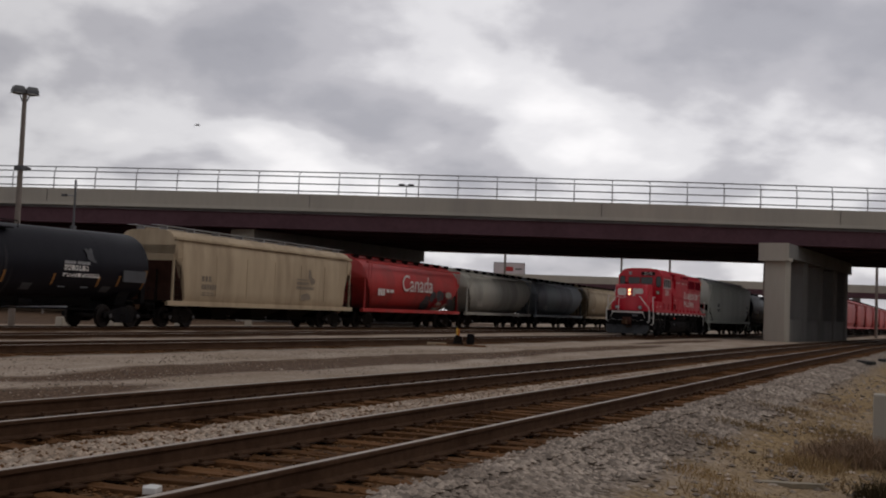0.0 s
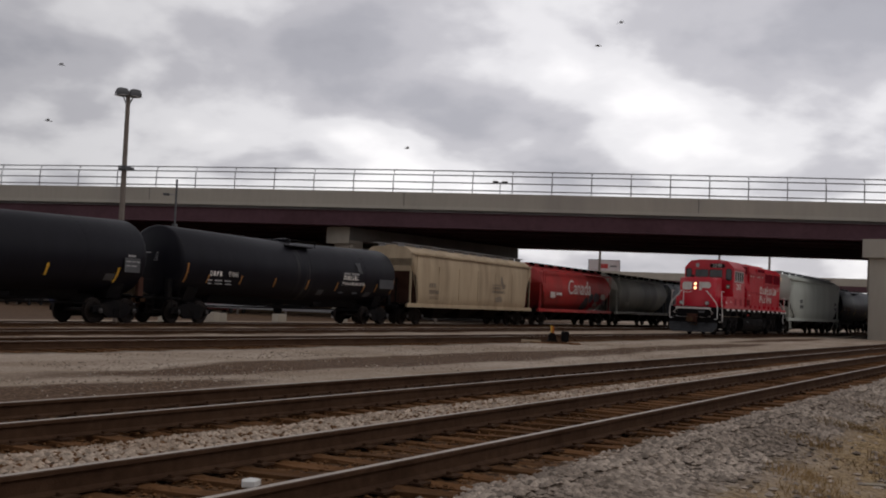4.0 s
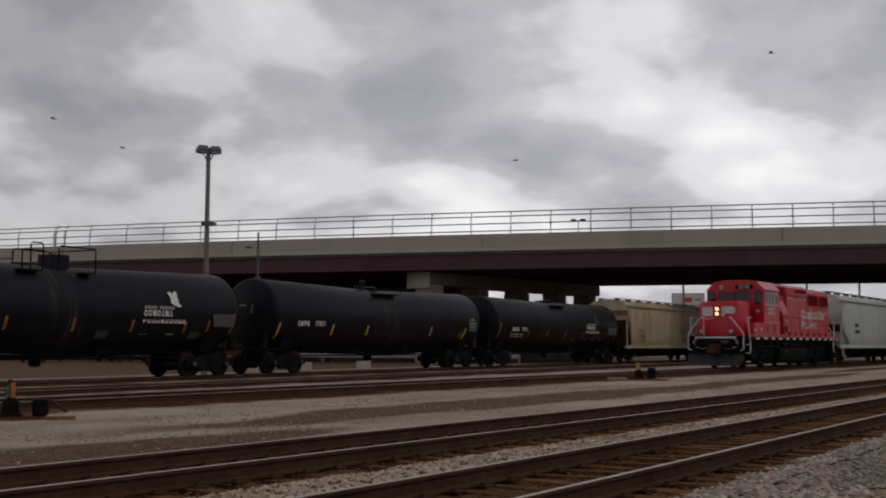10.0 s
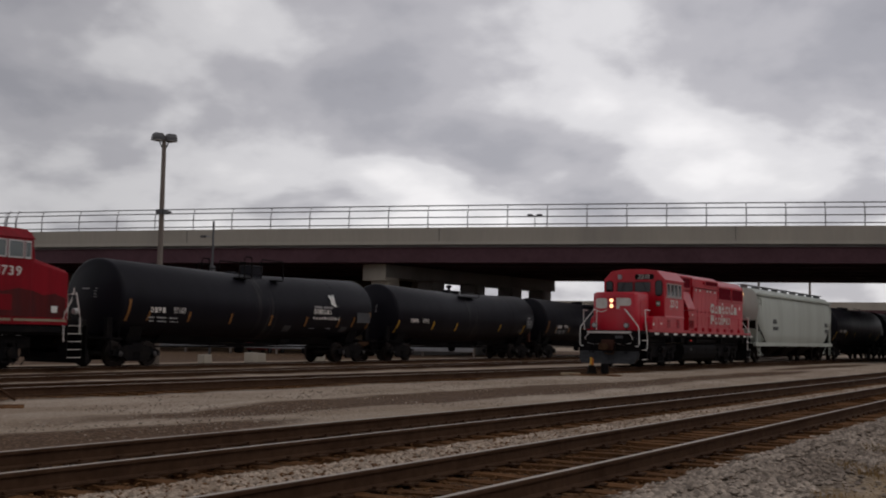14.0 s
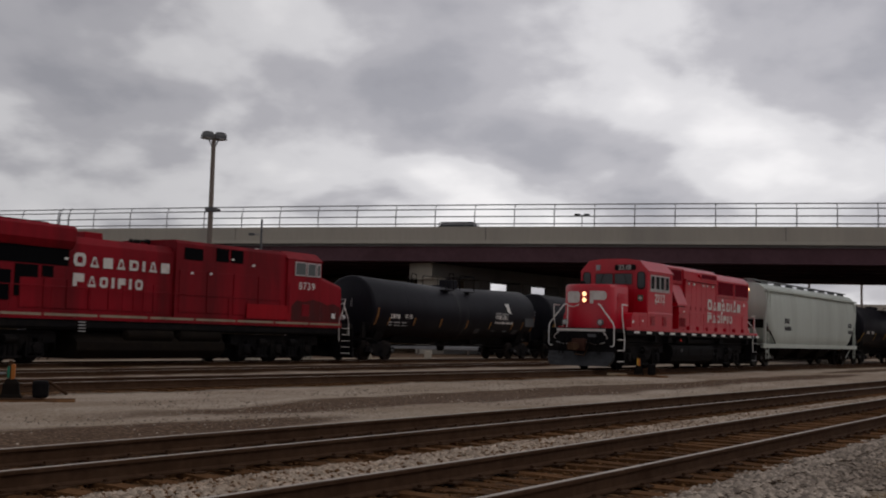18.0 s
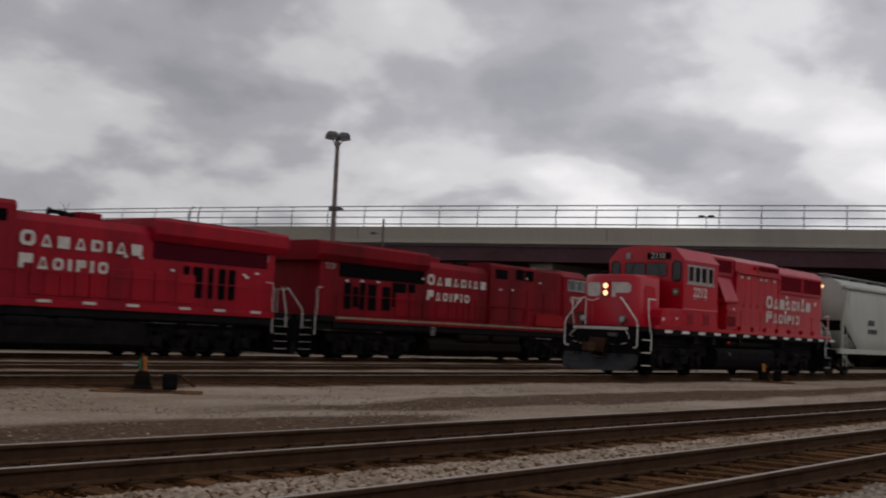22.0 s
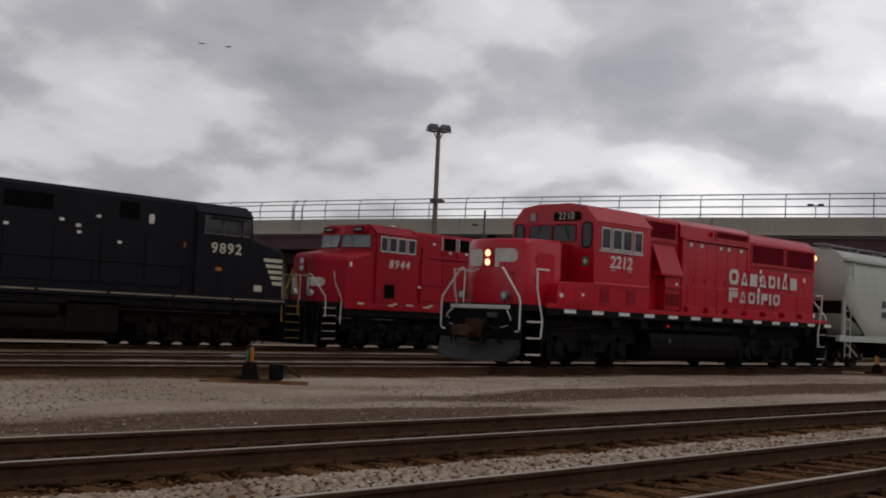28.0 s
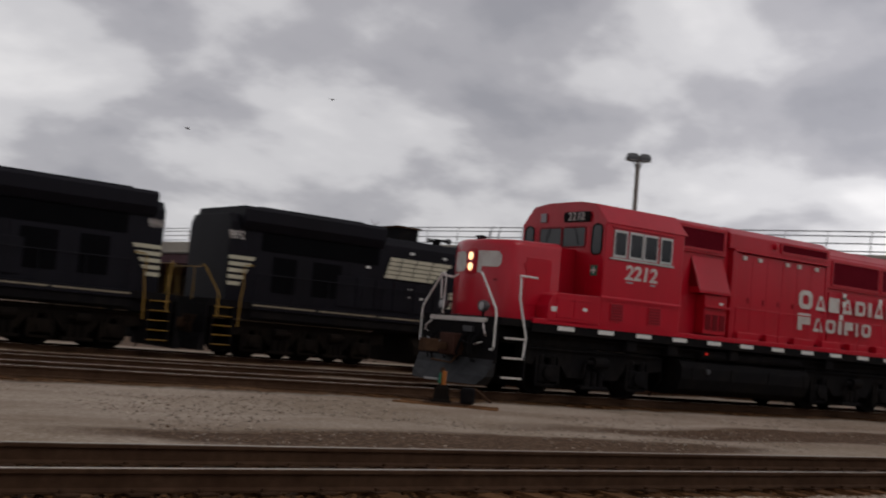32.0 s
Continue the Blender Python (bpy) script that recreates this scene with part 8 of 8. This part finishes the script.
scatter_stones("straw_litter", "pale trampled straw flakes on the verge", STRAW, 5000, litter_place, lambda r, x, y: r.uniform(0.008, 0.022), 23)
scatter_stones("leaf_litter", "curled brown dead leaves and straw bits in the grass", LEAFM, 5000, litter_place, lambda r, x, y: r.uniform(0.008, 0.024), 22)
dry_grass("dry_grass", "short matted dry straw-coloured grass", GRASSM, 26000, grass_place, (0.012, 0.05), 21, 2.0)
for cx_, cy_, r_, n_, h_, m_ in ((15.2, 2.2, 0.4, 420, 0.08, GRASSM), (17.8, 2.1, 0.5, 520, 0.09, GRASSM), (21.8, 1.75, 0.7, 600, 0.10, GRASSM), (19.6, 0.75, 0.7, 600, 0.09, GRASSM),
                               (14.9, 0.9, 0.5, 700, 0.2, GRASSM), (15.6, 0.6, 0.5, 2200, 0.3, LEAFM), (15.9, 0.15, 0.7, 3200, 0.38, LEAFM), (15.9, -0.35, 0.85, 3200, 0.4, LEAFM), (12.8, 0.1, 0.3, 420, 0.22, WEEDM), (13.4, -0.2, 0.35, 500, 0.26, WEEDM),
                               (12.4, 1.9, 0.45, 450, 0.07, GRASSM), (11.5, 1.5, 0.5, 500, 0.08, GRASSM), (24.5, 1.2, 0.6, 400, 0.10, LEAFM)):
    dry_grass("weed_clump", "tangled brown dry weed clump", m_, n_, clump_place(cx_, cy_, r_), (h_ * 0.25, h_), int(cx_ * 10), 1.0)


def scrap(name, label, category, x, y, z, turn, outline, thick, mat):
    ob = new(name, done(prism(outline, 0.0, thick, "z", bevel=min(0.01, thick * 0.3)), name, mat))
    ob.matrix_world = pose(x, y, z, 0, 0, turn)
    return tagged(ob, label, category)


scrap("plank", "pale weathered broken plank lying in dry dirt", "plank", 13.0, 1.12, -0.535, -72, [(-0.42, -0.03), (-0.3, -0.09), (-0.12, -0.06), (0.08, -0.12), (0.26, -0.07), (0.42, -0.09), (0.47, 0.02), (0.3, 0.06), (0.12, 0.03), (-0.1, 0.08), (-0.36, 0.05)], 0.05, SILLTAN)
scrap("rubber_scrap", "torn strip of black rubber on the gravel", "scrap", 50.2, 1.09, ground_height(50.2, 1.09) - 0.01, 20, [(-0.8, -0.15), (0.2, -0.22), (0.8, -0.1), (0.7, 0.16), (-0.1, 0.1), (-0.75, 0.18)], 0.12, TYRE)
scrap("rubber_scrap", "small piece of black rubber on the gravel", "scrap", 56.0, 0.46, ground_height(56.0, 0.46) - 0.01, -10, [(-0.4, -0.15), (0.3, -0.2), (0.4, 0.1), (-0.3, 0.16)], 0.14, TYRE)
scrap("plank", "pale weathered plank lying beside a switch stand", "plank", 40.9, 16.6, -0.12, 112, [(-0.38, -0.08), (0.36, -0.09), (0.38, 0.08), (-0.36, 0.09)], 0.1, TAN)
scrap("paper_scrap", "crumpled white paper scrap between the rails", "paper", 7.05, 5.1, -0.19, 25, [(-0.1, -0.05), (0.06, -0.07), (0.11, 0.02), (0.02, 0.07), (-0.09, 0.05)], 0.05, WHITE)


# ---------------------------------------------------------------- trains and their way
def s_at(table, t):
    for (t0, a), (t1, b) in zip(table, table[1:]):
        if t <= t1:
            return a + (b - a) * (t - t0) / (t1 - t0)
    return table[-1][1]


ROLL_D = [(0, -0.00), (2, 6.59), (4, 13.18), (6, 19.76), (8, 26.36), (10, 32.99), (12, 39.59), (14, 46.14), (16, 52.66), (18, 59.09), (20, 65.39), (22, 71.56), (24, 77.60), (26, 83.54), (28, 89.39), (30, 95.16), (32, 100.87)]
ROLL_C = [(0, -0.00), (2, -3.32), (4, -6.67), (6, -10.08), (8, -13.58), (10, -17.20), (12, -20.87), (14, -24.50), (16, -28.09), (18, -31.70), (20, -35.35), (22, -39.03), (24, -42.69), (26, -46.28), (28, -49.77), (30, -53.21), (32, -56.64)]
TURN_C = math.degrees(math.atan(-0.0612))
TIMES = [float(k) for k in range(0, 33, 2)]


def place_d(x0, flip):
    return lambda t: pose(x0 + s_at(ROLL_D, t), 30.85, 0.0, 0, 0, 180 if flip else 0)


def place_c(s0, flip):
    b = radians(TURN_C)

    def f(t):
        s = s0 + s_at(ROLL_C, t)
        # distance along the line from its foot
        x = s * math.cos(b) - 20.42 * math.sin(b)
        y = s * math.sin(b) + 20.42 * math.cos(b)
        return pose(x, y, 0.08, 0, 0, TURN_C + (180 if flip else 0))
    return f


MOVERS = []


def run(car, fn):
    MOVERS.append((car, fn))
    car.matrix_world = fn(0.0)
    return car


run(switcher_engine(("c", -1)), place_c(78.35, True))
run(hopper_car(19.4, ("c", 1), PALE, "clean pale grey covered hopper car with open end platforms", "", bays=3), place_c(97.2, False))
for k_ in range(2):
    run(tank_car(18.0, ("c", 1), "black tank car standing behind the pale hopper", "30418", "far"), place_c(116.2 + 18.2 * k_, False))

run(wide_engine(("d", -1), "black", "9841", "black road engine with cream end stripes, coupled rear to rear"), place_d(-99.4, True))
run(wide_engine(("d", 1), "black", "9892", "black six-axle road engine with cream emblem and number"), place_d(-74.35, False))
run(wide_engine(("d", -1), "used", "8944", "red six-axle road engine with white block letters"), place_d(-52.95, True))
run(wide_engine(("d", 1), "faded", "8739", "faded dark red six-axle road engine with a bright patched panel"), place_d(-29.8, False))
run(tank_car(18.6, ("d", 1), "black tank car with white owner's mark and a railed platform", "97103", sag=0.16), place_d(-7.75, False))
run(tank_car(18.9, ("d", 1), "black tank car with white number and yellow reflector strips", "57073", "plain", 0.16), place_d(11.6, False))
run(tank_car(19.3, ("d", 1), "black tank car with white owner's mark, coupled behind a tan hopper", "97041"), place_d(30.95, False))
run(hopper_car(19.25, ("d", 1), TAN, "weathered tan covered hopper car with dark stencils", "461", bays=3), place_d(49.98, False))
run(hopper_car(17.3, ("d", 1), RED_CAR, "red cylindrical grain hopper car with a white word", "", True, 4, "Canada"), place_d(68.3, False))
run(hopper_car(17.3, ("d", 1), GREYCAR, "weathered grey cylindrical hopper car", "", True, 4), place_d(85.65, False))
run(hopper_car(17.3, ("d", 1), DARKCAR, "dark blue-grey cylindrical hopper car", "", True, 4), place_d(103.0, False))
run(hopper_car(17.3, ("d", 1), TAN, "tan hopper car further up the train", "", True, 4), place_d(120.4, False))
run(hopper_car(17.3, ("d", 1), PALE, "pale hopper car further up the train", "", True, 4), place_d(137.8, False))
run(hopper_car(17.3, ("d", 1), GREYCAR, "grey hopper car further up the train", "", True, 4), place_d(155.2, False))

# the standing red string beyond the bridge
first_ = hopper_car(15.2, ("x", 0), RED_CAR, "bright red hopper car standing in a long string beyond the bridge", "", False, 3, "", None, 4.3, False)
tagged(first_, group="standing red cars")
bf_ = math.degrees(math.atan(-0.044))
first_.matrix_world = pose(136, line_f(136), 0, 0, 0, bf_)
for k_ in range(1, 9):
    copy_thing(first_, pose(136 + 15.2 * k_, line_f(136 + 15.2 * k_), 0, 0, 0, bf_))


# ---------------------------------------------------------------- gulls
def gull(span, label):
    g = thing("gull", label, "bird", group="gulls over the yard")
    part("body", lathe([(-0.14, 0.01), (-0.07, 0.03), (0.06, 0.035), (0.13, 0.02), (0.17, 0.005)], "x", 8), BIRD, g)
    part("tail", prism([(-0.22, -0.05), (-0.12, -0.02), (-0.12, 0.02), (-0.22, 0.05)], -0.01, 0.01, "z"), BIRD, g)
    wings = []
    for s in (-1, 1):
        w = part("wing", loft([[(0.1, 0, 0), (-0.08, 0, 0), (-0.08, 0, 0.02), (0.1, 0, 0.02)], [(0.12, s * span * 0.25, 0.05), (-0.05, s * span * 0.25, 0.05), (-0.05, s * span * 0.25, 0.06), (0.12, s * span * 0.25, 0.06)], [(-0.06, s * span * 0.5, 0.02), (-0.1, s * span * 0.5, 0.02), (-0.1, s * span * 0.5, 0.025), (-0.06, s * span * 0.5, 0.025)]]), BIRD, g)
        wings.append((w, s))
    return g, wings


# (seconds, x, y, z) along each gull's way
WAY_A = [(0, 12, 70, 16), (26, 8, 68, 18), (27, 20, 62, 17), (29, 48.3, 48.4, 16.3), (30.5, 44.5, 51.7, 16.9), (31, 40.7, 55.1, 15.5), (32, 36, 59, 15)]
WAY_B = [(0, 60, -10, 24), (6, 62.9, 27.2, 15.4), (8, 64.1, 21.7, 19.3), (9, 65.2, 17.7, 19.5), (10, 65.8, 16.8, 18.4), (10.5, 66.6, 13.7, 17.9), (11, 67.2, 11.5, 16.9), (13, 64.5, 21.1, 18.5), (15, 66, -12, 26), (19, -20, -18, 30), (24, -10, 50, 25), (27, 18, 62, 17), (29, 49.2, 47.3, 16.6), (30.5, 40.3, 55.6, 14.9), (31, 36.7, 58.4, 13.3), (32, 28, 62, 12)]
WAY_C = [(0, 20, 70, 16), (6, 52.0, 45.2, 13.7), (8, 45.2, 51.9, 13.9), (8.5, 46.1, 51.2, 13.8), (9, 47.3, 50.1, 13.4), (11, 38, 62, 17), (13, 18, 76, 21), (32, -60, 90, 25)]
WAY_D = [(0, 10, 72, 14), (6, 52.9, 44.9, 10.1), (8, 45.9, 51.3, 13.8), (8.5, 47.4, 50.0, 13.5), (9, 48.9, 48.9, 12.1), (11, 44, 60, 16), (13, 20, 80, 22), (32, -60, 95, 24)]
WAY_E = [(0, 58, 40, 12), (3, 60.2, 34.5, 10.3), (6, 61.1, 32.4, 12.1), (8, 55.9, 40.7, 12.2), (8.5, 57.6, 38.1, 12.8), (10, 61.5, 31.5, 12.6), (13, 66, -14, 20), (32, 60, -60, 25)]
WAY_F = [(0, 60, 30, 20), (3, 62.2, 28.1, 16.6), (6, 67, 4, 24), (8, 63.2, 25.7, 17.1), (8.5, 63.6, 24.1, 17.7), (9, 64.3, 21.9, 18.2), (11, 67, -8, 24), (32, 50, -60, 28)]
GULLS = [(gull(0.36, "small dark gull flying under the clouds"), way, 0.7 * k) for k, way in enumerate((WAY_A, WAY_B, WAY_C, WAY_D, WAY_E, WAY_F))]


def road_car(tall, long, paint, label):
    """A car with its front towards local +x; tall and long stretch its outline."""
    c = thing("road_car", label, "car", group="cars on the bridge")
    q = lambda u, z: (u * long, z * tall)
    lo = [q(*p) for p in ((-2.4, 0.4), (-2.45, 0.95), (-2.35, 1.6), (-2.1, 2.06), (0.7, 2.08), (1.35, 1.3), (2.1, 1.15), (2.35, 0.8), (2.35, 0.4), (-2.1, 0.3))]
    part("body", prism(lo, -0.92, 0.92, "y", bevel=0.06), paint, c)
    for s in (-1, 1):
        bm = bmesh.new()
        bm.faces.new([bm.verts.new((p[0], s * 0.925, p[1])) for p in (q(-2.05, 1.3), q(-1.95, 1.9), q(0.55, 1.92), q(1.05, 1.3))])
        part("side_glass", bm, GLASS, c)
        for u in (-1.4 * long, 1.45 * long):
            part("wheel", lathe([(s * 0.92 - 0.1, 0.33), (s * 0.92 + 0.03, 0.35), (s * 0.92 + 0.04, 0.2)], "y", 14, None, (u, 0, 0.35)), TYRE, c)
    return c


# (car, place along the bridge at 12 s, metres a second)
ROAD_CARS = [(road_car(1.0, 1.0, CARPAINTS[4], "dark van driving over the bridge"), 165.1, 19.75),
             (road_car(0.79, 0.9, CARPAINTS[3], "dark blue low car driving over the bridge"), 21.9, 18.0)]

# ---------------------------------------------------------------- the small pieces of the tracks, last
lay_ties(TRACK_A, "a", -4.0, 62.0, seed=1)
lay_ties(TRACK_B, "b", -4.0, 75.0, seed=2)


def motions():
    for car, fn in MOVERS:
        walk(car, [(t, fn(t)) for t in TIMES])
    # wheels, each with turns of well under a quarter from row to row
    for ob, x, r, (key, sense) in ROLLERS:
        if key == "x":
            continue
        table = ROLL_D if key == "d" else ROLL_C
        step = 0.2 if key == "d" else 0.3
        n = int(round(32 / step)) + 1
        rows = []
        for k in range(n + 1):
            t = min(32.0, k * step)
            turn = sense * s_at(table, t) / r
            rows.append((t, Matrix.Translation((x, 0, r)) @ Matrix.Rotation(turn, 4, "Y")))
            if t >= 32.0:
                break
        walk(ob, rows)
    for (g, wings), way, ph in GULLS:
        d = math.degrees(math.atan2(way[-1][2] - way[0][2], way[-1][1] - way[0][1]))
        walk(g, [(t, pose(x, y, z, 10 * math.sin(t + ph), 0, d + 12 * math.sin(0.7 * t))) for t, x, y, z in way])
        for w, s in wings:
            walk(w, [(0.25 * k, pose(0, 0, 0, s * 28 * math.sin(k * 1.9 + ph), 0, 0)) for k in range(129)])
    for car, at_12, speed in ROAD_CARS:
        rows = []
        for t in (0, 2, 4, 6, 7, 8, 9, 10, 11, 12, 13, 14, 15, 16, 17, 18, 18.5, 19, 19.5, 20, 21, 22, 24, 26, 32):
            y = max(-110.0, min(168.0, at_12 - speed * (t - 12.0)))
            rows.append((t, pose(*bridge_point(y, 4.0, 8.84), 0, 0, -72)))
        walk(car, rows)


motions()
